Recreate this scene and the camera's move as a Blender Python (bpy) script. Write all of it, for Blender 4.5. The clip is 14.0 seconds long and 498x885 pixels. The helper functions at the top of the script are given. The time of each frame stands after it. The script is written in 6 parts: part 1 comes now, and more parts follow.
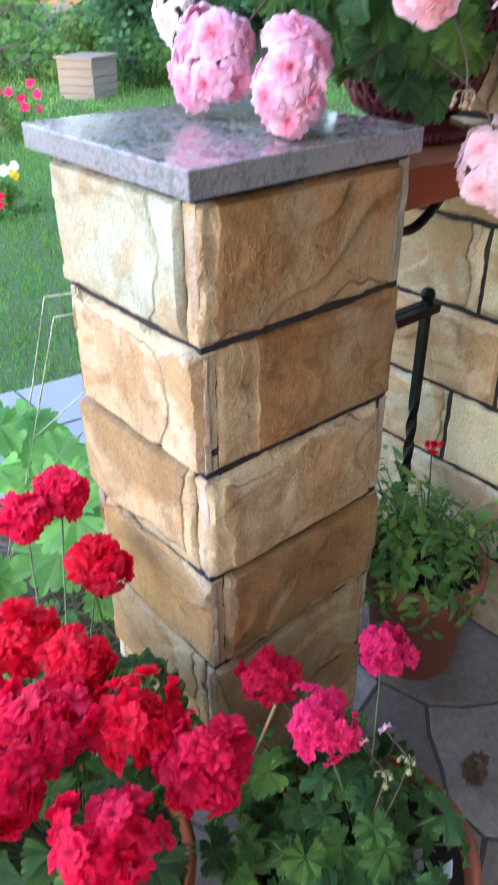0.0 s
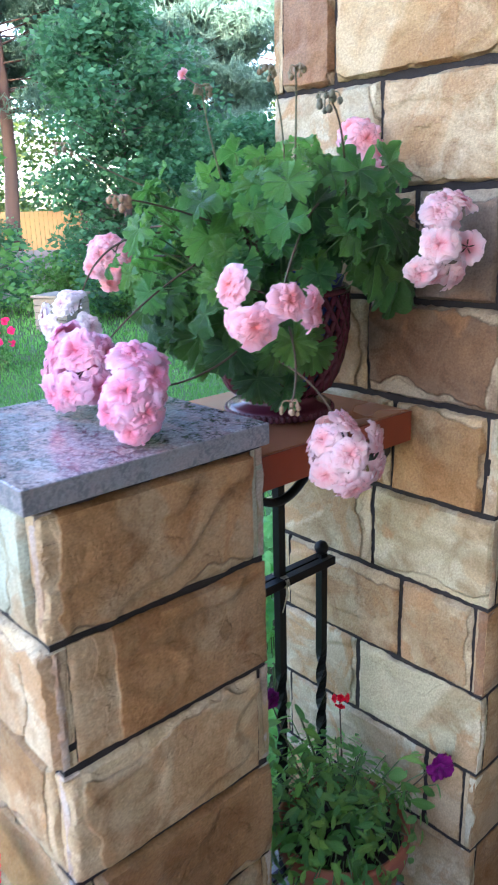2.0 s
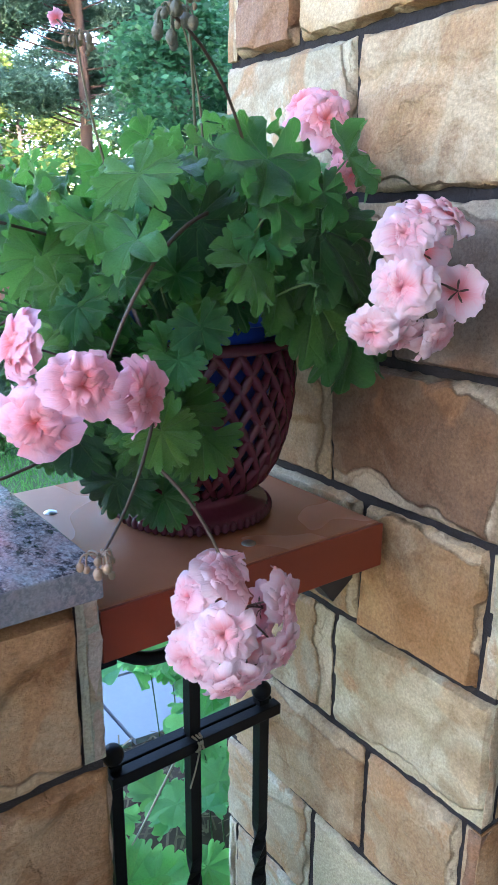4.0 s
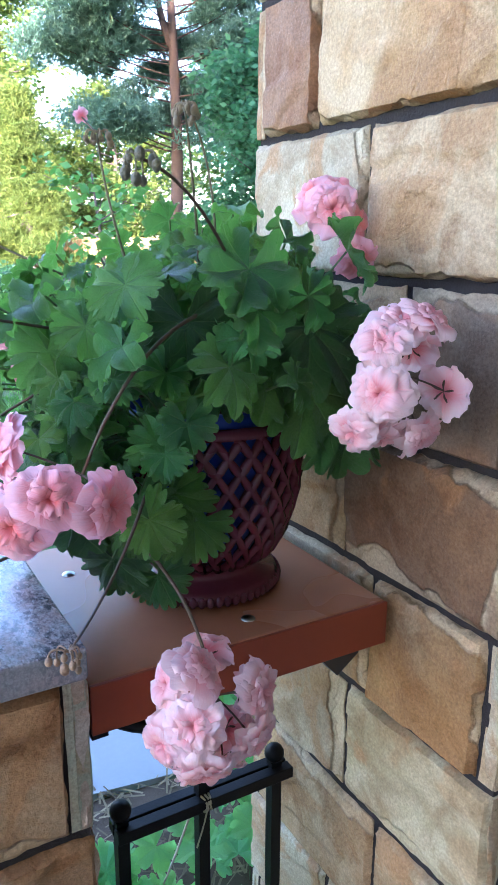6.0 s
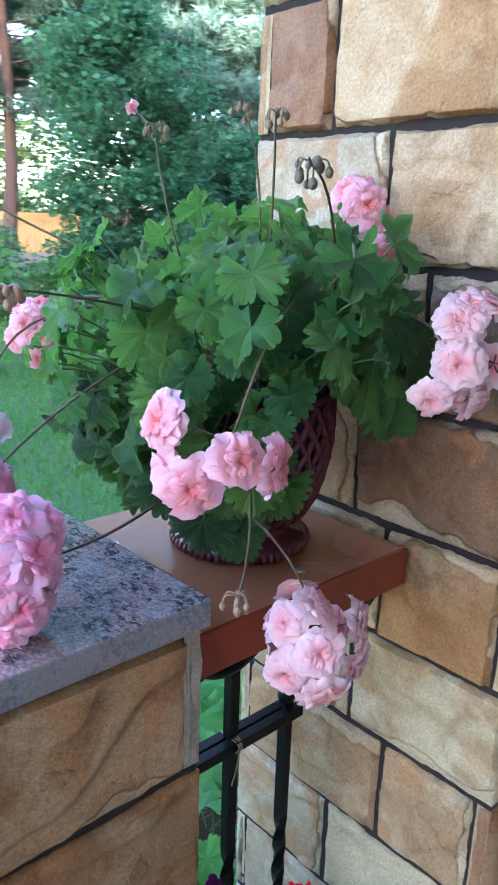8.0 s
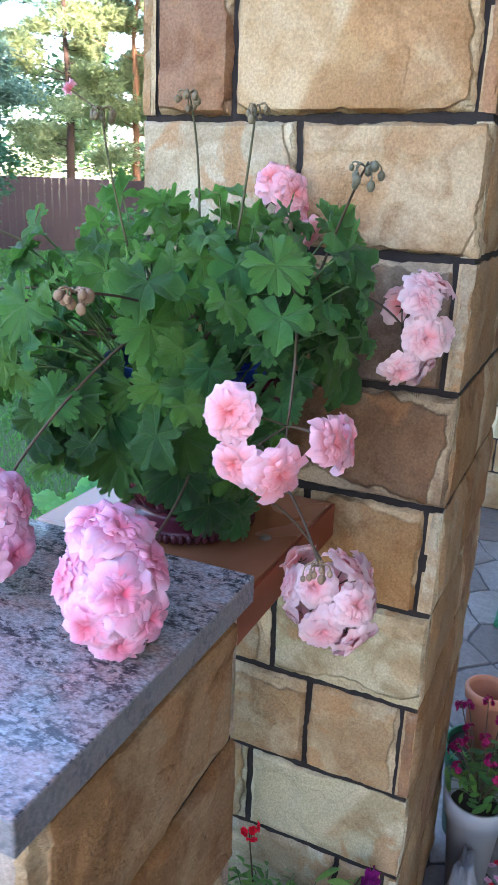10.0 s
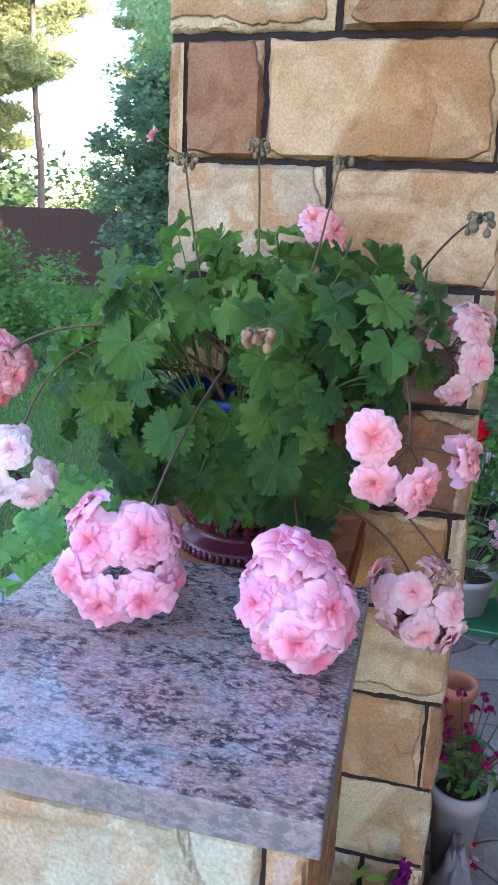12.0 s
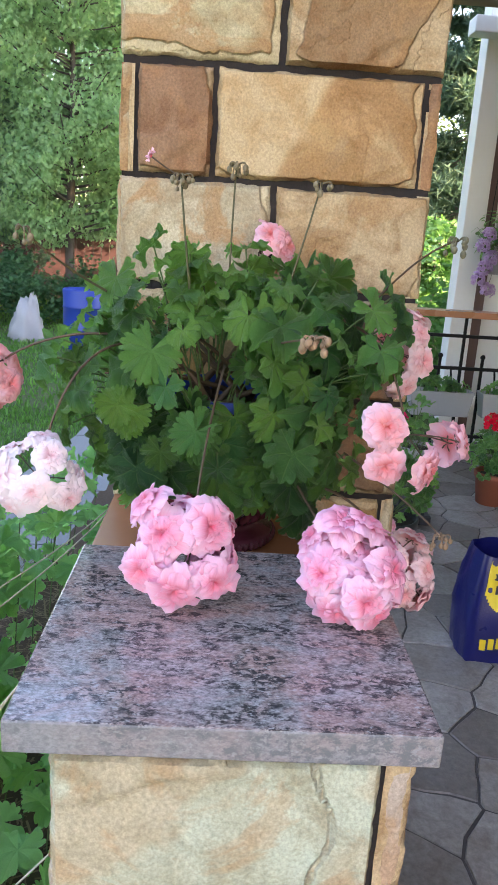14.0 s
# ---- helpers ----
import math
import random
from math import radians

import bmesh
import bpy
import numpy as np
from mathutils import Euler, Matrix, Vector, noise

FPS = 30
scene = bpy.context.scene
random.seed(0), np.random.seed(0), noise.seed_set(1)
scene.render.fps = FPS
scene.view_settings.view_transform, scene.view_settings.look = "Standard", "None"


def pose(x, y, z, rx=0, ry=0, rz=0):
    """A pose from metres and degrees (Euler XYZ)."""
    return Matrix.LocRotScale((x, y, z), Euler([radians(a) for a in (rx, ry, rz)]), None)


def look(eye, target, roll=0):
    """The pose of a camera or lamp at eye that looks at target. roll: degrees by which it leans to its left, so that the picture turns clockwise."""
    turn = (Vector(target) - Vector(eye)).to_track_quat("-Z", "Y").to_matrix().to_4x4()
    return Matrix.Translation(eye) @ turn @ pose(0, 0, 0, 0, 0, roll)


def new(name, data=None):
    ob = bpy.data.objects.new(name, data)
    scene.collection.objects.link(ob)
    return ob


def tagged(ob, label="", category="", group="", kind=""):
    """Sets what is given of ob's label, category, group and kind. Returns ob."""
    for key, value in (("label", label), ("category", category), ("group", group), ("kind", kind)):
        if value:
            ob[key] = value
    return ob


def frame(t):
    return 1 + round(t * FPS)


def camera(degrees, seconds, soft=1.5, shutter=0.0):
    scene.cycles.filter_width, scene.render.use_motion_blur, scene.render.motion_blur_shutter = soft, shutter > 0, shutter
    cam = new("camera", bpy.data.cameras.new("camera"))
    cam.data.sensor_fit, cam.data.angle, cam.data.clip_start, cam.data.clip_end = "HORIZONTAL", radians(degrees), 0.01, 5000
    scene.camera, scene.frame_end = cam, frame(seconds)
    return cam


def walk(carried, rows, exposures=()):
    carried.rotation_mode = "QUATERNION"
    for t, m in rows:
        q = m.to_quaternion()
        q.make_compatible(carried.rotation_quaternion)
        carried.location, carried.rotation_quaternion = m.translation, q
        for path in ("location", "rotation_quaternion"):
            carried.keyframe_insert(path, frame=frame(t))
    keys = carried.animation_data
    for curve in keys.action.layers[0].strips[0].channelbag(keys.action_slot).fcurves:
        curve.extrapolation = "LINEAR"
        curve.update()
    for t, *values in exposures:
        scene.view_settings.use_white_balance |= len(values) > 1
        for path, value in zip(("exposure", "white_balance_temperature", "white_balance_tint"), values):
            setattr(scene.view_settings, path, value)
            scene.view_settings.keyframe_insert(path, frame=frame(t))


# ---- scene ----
cam = camera(36.7, 14.0, soft=1.5, shutter=0.4)
PATH = [
    (0, (0.059, 0.09, 1.247), (1.142, 1.388, 0.178), -0.4),
    (0.5, (0.063, 0.073, 1.285), (1.255, 1.415, 0.404), -1.6),
    (1, (0.076, 0.039, 1.320), (1.339, 1.401, 0.578), -2.2),
    (1.5, (0.111, 0.004, 1.337), (1.396, 1.398, 0.700), -1.6),
    (2, (0.184, 0.003, 1.350), (1.46, 1.427, 0.762), -1.6),
    (2.5, (0.298, 0.086, 1.352), (1.605, 1.493, 0.794), -1.9),
    (3, (0.404, 0.166, 1.345), (1.734, 1.557, 0.803), -1.9),
    (3.5, (0.521, 0.184, 1.345), (1.766, 1.649, 0.792), -0.5),
    (5.8, (0.678, 0.128, 1.411), (1.638, 1.802, 0.882), -0.1),
    (6, (0.671, 0.129, 1.418), (1.634, 1.804, 0.902), 0.3),
    (6.5, (0.649, 0.135, 1.409), (1.635, 1.805, 0.921), 0.6),
    (7, (0.626, 0.140, 1.404), (1.612, 1.806, 0.898), 0.8),
    (7.5, (0.548, 0.158, 1.404), (1.630, 1.762, 0.888), 1.0),
    (8, (0.426, 0.198, 1.427), (1.725, 1.612, 0.866), 1.8),
    (8.2, (0.381, 0.208, 1.435), (1.751, 1.551, 0.870), 2.0),
    (10.5, (0.142, 0.476, 1.453), (1.931, 1.114, 0.827), 2.6),
    (11, (0.06, 0.512, 1.465), (1.894, 1.034, 0.863), 2.9),
    (11.5, (0.067, 0.58, 1.457), (1.925, 1.058, 0.894), 2.6),
    (12, (0.086, 0.656, 1.454), (1.958, 1.09, 0.902), 2.4),
    (12.5, (0.092, 0.7, 1.450), (1.998, 0.954, 0.901), 3.1),
    (13, (0.054, 0.766, 1.455), (1.974, 0.833, 0.897), 2.9),
    (13.5, (-0.003, 0.841, 1.461), (1.921, 0.813, 0.916), 3.3),
    (14, (-0.026, 0.882, 1.460), (1.902, 0.802, 0.936), 3.7),
]
walk(cam, [(t, look(eye, target, roll)) for t, eye, target, roll in PATH], [(0, 4.17, 6100, 29), (1.0, 3.97, 5600, 29), (2.0, 4.00, 5450, 27), (3.5, 4.06, 5300, 25), (6.5, 3.95, 5250, 27), (8, 3.92, 5250, 26), (10.5, 3.58, 5600, 27), (12, 3.41, 5800, 34), (14, 3.41, 6800, 29)])

# ---- sky and sun: low evening sun behind the house, terrace in open shade ----
SUN_AZ, SUN_EL = -125.0, 10.0
world = bpy.data.worlds.new("world")
scene.world = world
world.use_nodes = True
wn = world.node_tree
sky = wn.nodes.new("ShaderNodeTexSky")
sky.sky_type = "NISHITA"
sky.sun_disc = False
sky.sun_elevation = radians(SUN_EL)
sky.sun_rotation = radians(90 - SUN_AZ)
sky.air_density, sky.dust_density, sky.ozone_density = 1.0, 1.6, 1.0
bg = wn.nodes["Background"]
bg.inputs["Strength"].default_value = 0.15
wn.links.new(sky.outputs[0], bg.inputs["Color"])

sun_data = bpy.data.lights.new("sun", "SUN")
sun_data.energy, sun_data.angle, sun_data.color = 2.6, radians(0.6), (1.0, 0.80, 0.55)
sun = new("sun", sun_data)
sun.matrix_world = look((0, 0, 30), (-math.cos(radians(SUN_AZ)) * 10, -math.sin(radians(SUN_AZ)) * 10, 30 - 10 * math.tan(radians(SUN_EL))))


# ---- material tools ----
class Mat:
    """A principled material with short calls for its nodes."""

    def __init__(self, name, rough=0.6, metal=0.0, spec=0.5):
        self.m = bpy.data.materials.new(name)
        self.m.use_nodes = True
        self.nt = self.m.node_tree
        self.b = self.nt.nodes["Principled BSDF"]
        self.b.inputs["Roughness"].default_value = rough
        self.b.inputs["Metallic"].default_value = metal
        self.b.inputs["Specular IOR Level"].default_value = spec

    def node(self, kind, **values):
        n = self.nt.nodes.new("ShaderNode" + kind)
        for key, value in values.items():
            if key in n.inputs:
                self.put(n.inputs[key], value)
        return n

    def put(self, socket, value):
        if isinstance(value, bpy.types.NodeSocket):
            self.nt.links.new(value, socket)
        elif isinstance(value, (tuple, list)) and len(value) == 3 and socket.type == "RGBA":
            socket.default_value = (*value, 1)
        else:
            socket.default_value = value

    def coords(self, kind="Object", shift=True):
        c = self.node("TexCoord").outputs[kind]
        if not shift:
            return c
        info = self.node("ObjectInfo")
        add = self.nt.nodes.new("ShaderNodeVectorMath")
        add.operation = "MULTIPLY_ADD"
        comb = self.node("CombineXYZ", X=info.outputs["Random"], Y=info.outputs["Random"], Z=info.outputs["Random"])
        self.nt.links.new(comb.outputs[0], add.inputs[0])
        add.inputs[1].default_value = (37.0, 53.0, 71.0)
        self.nt.links.new(c, add.inputs[2])
        return add.outputs[0]

    def noise(self, vec, scale, detail=4.0, rough=0.55, distort=0.0):
        n = self.node("TexNoise", Scale=scale, Detail=detail, Roughness=rough, Distortion=distort)
        self.nt.links.new(vec, n.inputs["Vector"])
        return n.outputs["Fac"]

    def ramp(self, fac, stops):
        r = self.nt.nodes.new("ShaderNodeValToRGB")
        while len(r.color_ramp.elements) < len(stops):
            r.color_ramp.elements.new(0.5)
        for e, (p, c) in zip(r.color_ramp.elements, stops):
            e.position = p
            e.color = (c, c, c, 1) if isinstance(c, (int, float)) else (*c, 1)
        self.nt.links.new(fac, r.inputs[0])
        return r.outputs[0]

    def mix(self, fac, a, b, blend="MIX"):
        n = self.nt.nodes.new("ShaderNodeMix")
        n.data_type, n.blend_type = "RGBA", blend
        self.put(n.inputs[0], fac)
        self.put(n.inputs[6], a)
        self.put(n.inputs[7], b)
        return n.outputs[2]

    def math(self, op, a, b=0.0, c=0.0):
        n = self.nt.nodes.new("ShaderNodeMath")
        n.operation = op
        self.put(n.inputs[0], a)
        self.put(n.inputs[1], b)
        self.put(n.inputs[2], c)
        return n.outputs[0]

    def random(self):
        return self.node("ObjectInfo").outputs["Random"]

    def color(self, value):
        self.put(self.b.inputs["Base Color"], value)
        return self

    def rough(self, value):
        self.put(self.b.inputs["Roughness"], value)
        return self

    def bump(self, height, strength=0.3, distance=0.01):
        n = self.node("Bump", Strength=strength, Distance=distance)
        self.nt.links.new(height, n.inputs["Height"])
        self.nt.links.new(n.outputs[0], self.b.inputs["Normal"])
        return self

    def thin(self, color, amount):
        """Lets light through, as a leaf or a petal does."""
        t = self.node("BsdfTranslucent")
        self.put(t.inputs["Color"], color)
        mixer = self.nt.nodes.new("ShaderNodeMixShader")
        mixer.inputs[0].default_value = amount
        self.nt.links.new(self.b.outputs[0], mixer.inputs[1])
        self.nt.links.new(t.outputs[0], mixer.inputs[2])
        self.nt.links.new(mixer.outputs[0], self.nt.nodes["Material Output"].inputs[0])
        return self


def plain(name, color, rough=0.6, metal=0.0, vary=0.25, scale=12.0, bump=0.15, spec=0.5):
    """A surface of one colour with two scales of wear."""
    k = Mat(name, rough, metal, spec)
    v = k.coords()
    big, fine = k.noise(v, scale * 0.35, 3), k.noise(v, scale * 6, 5)
    dark = tuple(c * (1 - vary) for c in color)
    light = tuple(min(1, c * (1 + vary * 0.6)) for c in color)
    k.color(k.mix(k.math("MULTIPLY_ADD", fine, 0.4, k.math("MULTIPLY", big, 0.6)), dark, light))
    k.rough(k.math("MULTIPLY_ADD", big, 0.25, rough - 0.12))
    if bump:
        k.bump(fine, bump, 0.004)
    return k.m


def sandstone():
    """Split sandstone: a stained skin, paler where a flake has come away, with sandy grain; shadow lines under the
    flakes are put into the colour.
    """
    k = Mat("sandstone", 0.5, 0, 0.16)
    v = k.coords()
    info = k.node("ObjectInfo")
    base, light = info.outputs["Color"], info.outputs["Alpha"]

    def layer(name):
        n = k.node("Attribute")
        n.attribute_name = name
        return n.outputs["Fac"]

    def band_at(d, half):
        """1 on the line d = 0, falling to 0 at half metres from it."""
        return k.math("MAXIMUM", k.math("SUBTRACT", 1.0, k.math("DIVIDE", k.math("ABSOLUTE", d), half)), 0.0)

    def step_at(d, wide):
        return k.math("MINIMUM", k.math("MAXIMUM", k.math("MULTIPLY_ADD", d, 1.0 / wide, 0.5), 0.0), 1.0)

    big = k.noise(v, 4.0, 5, 0.55, 0.5)
    mid = k.noise(v, 15, 6, 0.62, 0.7)
    band = k.noise(v, 5.5, 4, 0.5, 1.2)
    rag = k.math("SUBTRACT", k.noise(v, 42, 5, 0.6), 0.5)
    gap = k.math("MULTIPLY_ADD", rag, 0.010, layer("gap"))
    outer = k.math("MULTIPLY_ADD", k.math("SUBTRACT", mid, 0.5), 0.085, k.math("ADD", layer("gap"), 0.016))
    bed = k.math("MULTIPLY", k.math("SUBTRACT", k.noise(v, 6.0, 7, 0.56, 0.5), 0.60), 0.20)
    skin, under, flake = step_at(gap, 0.003), step_at(outer, 0.003), step_at(bed, 0.003)
    fade = k.ramp(k.noise(v, 8, 3), [(0.43, 0.0), (0.60, 1.0)])
    crevice_shade = k.math("MAXIMUM", band_at(k.math("ADD", gap, 0.0012), 0.0030), k.math("MAXIMUM", k.math("MULTIPLY", band_at(outer, 0.0018), k.ramp(band, [(0.48, 0.0), (0.6, 0.35)])), k.math("MULTIPLY", band_at(bed, 0.0020), 0.15)))
    crevice_shade = k.math("MULTIPLY", crevice_shade, fade)
    pale = k.mix(0.48, base, (0.66, 0.57, 0.40))
    deep = k.mix(0.8, base, (0.52, 0.36, 0.24), "MULTIPLY")
    rust = k.mix(0.5, base, (0.42, 0.20, 0.075))
    c = k.mix(k.math("MULTIPLY", k.ramp(big, [(0.48, 0.0), (0.55, 1.0)]), light), base, pale)
    c = k.mix(k.math("MULTIPLY", k.ramp(band, [(0.525, 0.0), (0.585, 1.0)]), 0.7), c, rust)
    c = k.mix(k.math("MULTIPLY", k.ramp(mid, [(0.50, 0.0), (0.66, 1.0)]), 0.70), c, deep)
    c = k.mix(k.math("MULTIPLY", k.ramp(k.noise(v, 3.4, 6, 0.6, 0.9), [(0.46, 0.0), (0.56, 1.0)]), 0.5), c, deep)
    stain = k.math("MULTIPLY", k.ramp(k.noise(v, 6.5, 6, 0.62, 1.0), [(0.53, 0.0), (0.58, 0.9)]), light)
    c = k.mix(stain, c, (0.40, 0.225, 0.10))
    c = k.mix(k.math("MULTIPLY", flake, 0.22), c, deep)
    bare = k.mix(k.math("MULTIPLY", k.ramp(mid, [(0.42, 0.0), (0.62, 1.0)]), 0.7), k.mix(0.58, base, (0.62, 0.50, 0.32)), base)
    c = k.mix(k.math("MULTIPLY", k.math("MULTIPLY", skin, layer("tone")), 1.0), bare, c)
    grain = k.noise(v, 270, 4, 0.75)
    c = k.mix(0.6, c, k.ramp(grain, [(0.30, 0.28), (0.70, 0.78)]), "OVERLAY")
    # dark lines: the shadow under flake edges, put into the colour
    c = k.mix(k.math("MULTIPLY", crevice_shade, 0.42), c, k.mix(1.0, deep, (0.30, 0.24, 0.20), "MULTIPLY"))
    k.color(c)
    k.rough(k.math("SUBTRACT", k.math("MULTIPLY_ADD", mid, 0.3, 0.46), k.ramp(grain, [(0.58, 0.0), (0.66, 0.25)])))
    h = k.math("MULTIPLY_ADD", under, 0.5, skin)
    h = k.math("MULTIPLY_ADD", flake, 0.28, h)
    h = k.math("MULTIPLY_ADD", grain, 0.26, h)
    h = k.math("MULTIPLY_ADD", rag, 0.45, h)
    h = k.math("MULTIPLY_ADD", mid, 0.75, h)
    h = k.math("MULTIPLY_ADD", k.noise(v, 95, 4, 0.7), 0.40, h)
    k.bump(h, 0.85, 0.0045)
    return k.m


def granite(sawn=False):
    """Speckled granite, its grains drawn out along y; polished, or sawn and dull on its edges."""
    k = Mat("granite_sawn" if sawn else "granite", 0.16, 0, 0.5)
    stretch = k.nt.nodes.new("ShaderNodeVectorMath")
    stretch.operation = "MULTIPLY"
    k.nt.links.new(k.coords(shift=False), stretch.inputs[0])
    stretch.inputs[1].default_value = (1.35, 0.75, 1.1)
    v = stretch.outputs[0]
    fine = k.noise(v, 300, 6, 0.72, 0.3)
    mid = k.noise(v, 120, 7, 0.76, 0.3)
    big = k.noise(v, 19, 5, 0.62, 0.6)
    grey = k.mix(k.ramp(fine, [(0.36, 0.0), (0.62, 1.0)]), (0.13, 0.125, 0.13), (0.43, 0.415, 0.42))
    pink = k.mix(k.ramp(fine, [(0.36, 0.0), (0.62, 1.0)]), (0.21, 0.135, 0.125), (0.50, 0.365, 0.345))
    c = k.mix(k.ramp(big, [(0.40, 0.0), (0.58, 1.0)]), grey, pink)
    dark = k.math("MULTIPLY", k.ramp(mid, [(0.47, 0.0), (0.54, 1.0)]), k.ramp(k.noise(v, 26, 5, 0.65), [(0.44, 0.10), (0.54, 1.0)]))
    c = k.mix(k.math("MULTIPLY", dark, 0.92), c, (0.030, 0.030, 0.036))
    c = k.mix(k.ramp(k.noise(v, 170, 3, 0.6), [(0.60, 0.0), (0.68, 0.6)]), c, (0.52, 0.51, 0.52))
    if sawn:
        c = k.mix(0.62, c, (0.20, 0.21, 0.228))
    k.color(c)
    k.rough(k.math("MULTIPLY_ADD", fine, 0.10, 0.5 if sawn else 0.04))
    k.bump(fine, 0.35 if sawn else 0.05, 0.002)
    return k.m


def leaf_mat(name, low, high, glow, rough=0.5, vein=(0.22, 0.36, 0.12), amount=0.32):
    """Leaf with paler veins: u runs across a lobe, v from the stalk to the rim."""
    k = Mat(name, rough, 0, 0.6)
    uv = k.node("SeparateXYZ", Vector=k.node("TexCoord").outputs["UV"])
    across, out = uv.outputs[0], uv.outputs[1]
    r = k.random()
    c = k.mix(k.math("POWER", r, 1.2), low, high)
    cool = k.math("FRACT", k.math("MULTIPLY", r, 17.3))
    # some leaves tinted blue-green: sky sheen put into the colour
    c = k.mix(k.ramp(cool, [(0.62, 0.0), (0.74, 0.75)]), c, k.mix(1.0, c, (0.70, 1.05, 1.55), "MULTIPLY"))
    c = k.mix(k.ramp(cool, [(0.14, 0.6), (0.22, 0.0)]), c, k.mix(1.0, high, (1.5, 1.2, 0.8), "MULTIPLY"))
    v = k.coords()
    c = k.mix(k.ramp(k.noise(v, 34, 4), [(0.44, 0.0), (0.64, 0.75)]), c, k.mix(0.8, c, (0.32, 0.46, 0.34), "MULTIPLY"))
    mid = k.math("ABSOLUTE", k.math("SUBTRACT", k.math("FRACT", across), 0.5))
    line = k.ramp(k.math("MULTIPLY", mid, k.math("ADD", out, 0.15)), [(0.008, 1.0), (0.03, 0.0)])
    fork = k.math("PINGPONG", k.math("ADD", k.math("MULTIPLY", out, 3.2), k.math("MULTIPLY", mid, -3.0)), 0.5)
    net = k.math("MULTIPLY", k.ramp(fork, [(0.0, 1.0), (0.09, 0.0)]), 0.4)
    lines = k.math("MAXIMUM", line, net)
    # fold shade between the lobes, put into the colour
    c = k.mix(k.math("MULTIPLY", k.math("MULTIPLY", mid, out), 1.5), c, k.mix(1.0, c, (0.35, 0.5, 0.4), "MULTIPLY"))
    c = k.mix(k.math("MULTIPLY", lines, 0.42), c, vein)
    c = k.mix(k.math("MULTIPLY", k.ramp(out, [(0.7, 0.0), (1.0, 1.0)]), 0.40), c, high)
    k.color(c)
    k.rough(k.math("MULTIPLY_ADD", k.noise(v, 30), 0.25, rough - 0.12))
    k.bump(k.math("SUBTRACT", k.math("MULTIPLY", k.noise(v, 120, 4), 0.8), k.math("MULTIPLY", lines, 0.8)), 0.8, 0.006)
    k.thin(k.mix(r, glow, tuple(x * 1.3 for x in glow)), amount)
    return k.m


def petal_mat(name, heart, rim, glow, amount=0.35, middle=None):
    """Petal: deep at its base, pale at its edge, with fine pleats and darker veins along it."""
    k = Mat(name, 0.55, 0, 0.25)
    uv = k.node("SeparateXYZ", Vector=k.node("TexCoord").outputs["UV"])
    own = k.node("NewGeometry").outputs["Random Per Island"]
    along = k.node("CombineXYZ", X=k.math("MULTIPLY_ADD", own, 40.0, k.math("MULTIPLY", uv.outputs[0], 9.0)), Y=uv.outputs[1], Z=k.random()).outputs[0]
    pleat = k.noise(along, 2.4, 3, 0.6)
    f = k.math("MULTIPLY_ADD", pleat, 0.55, k.math("SUBTRACT", uv.outputs[1], 0.36))
    middle = middle or tuple((a + c) / 2 for a, c in zip(heart, rim))
    c = k.ramp(f, [(0.14, heart), (0.42, middle), (0.74, rim)])
    c = k.mix(k.math("MULTIPLY", own, 0.45), c, middle)
    vein = k.ramp(k.noise(along, 5.5, 2, 0.5), [(0.34, 0.16), (0.46, 0.0)])
    c = k.mix(vein, c, k.mix(0.5, middle, heart))
    k.color(c)
    k.bump(pleat, 0.28, 0.004)
    k.thin(glow, amount)
    return k.m


def foliage_mat(name, a, b, glow, amount=0.35):
    """Far leaves: each one of its own shade."""
    k = Mat(name, 0.55, 0, 0.3)
    r = k.node("NewGeometry").outputs["Random Per Island"]
    k.color(k.mix(r, a, b))
    k.thin(glow, amount)
    return k.m


def lawn_mat():
    k = Mat("lawn_soil", 0.9)
    v = k.coords(shift=False)
    c = k.mix(k.noise(v, 26, 5), (0.03, 0.075, 0.015), (0.085, 0.17, 0.035))
    c = k.mix(k.ramp(k.noise(v, 0.9, 4), [(0.50, 0.0), (0.72, 0.7)]), c, (0.11, 0.11, 0.05))
    k.color(c)
    k.bump(k.noise(v, 60, 5), 0.8, 0.03)
    return k.m


def slate_mat(name, a, b):
    k = Mat(name, 0.45)
    v = k.coords()
    c = k.mix(k.random(), a, b)
    c = k.mix(k.ramp(k.noise(v, 4, 5, 0.6, 1.2), [(0.4, 0.0), (0.7, 0.6)]), c, (0.17, 0.13, 0.105))
    c = k.mix(0.5, c, k.ramp(k.noise(v, 60, 6, 0.7), [(0.3, 0.25), (0.7, 0.78)]), "OVERLAY")
    c = k.mix(k.ramp(k.noise(v, 13, 6, 0.65, 0.8), [(0.5, 0.0), (0.62, 0.3)]), c, (0.14, 0.105, 0.085))
    k.color(c)
    k.rough(k.math("MULTIPLY_ADD", k.noise(v, 9), 0.4, 0.22))
    k.bump(k.noise(v, 22, 6, 0.6, 0.6), 0.35, 0.006)
    return k.m


STONE = sandstone()
MORTAR = plain("mortar", (0.026, 0.020, 0.019), 0.9, vary=0.4, scale=60, bump=0.5)
GRANITE = granite()
GRANITE_EDGE = granite(True)
IRON = plain("black_iron", (0.005, 0.005, 0.006), 0.5, vary=0.3, scale=40, bump=0.1, spec=0.22)
BOARD = plain("brown_varnished_board", (0.43, 0.178, 0.086), 0.28, vary=0.18, scale=7, bump=0.05)
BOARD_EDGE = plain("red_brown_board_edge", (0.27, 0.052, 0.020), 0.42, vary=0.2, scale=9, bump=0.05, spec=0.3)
STEEL = plain("screw_steel", (0.55, 0.55, 0.52), 0.3, 1.0, vary=0.2, bump=0)
GLAZE = plain("maroon_glaze", (0.125, 0.024, 0.040), 0.24, vary=0.4, scale=30, bump=0.1)
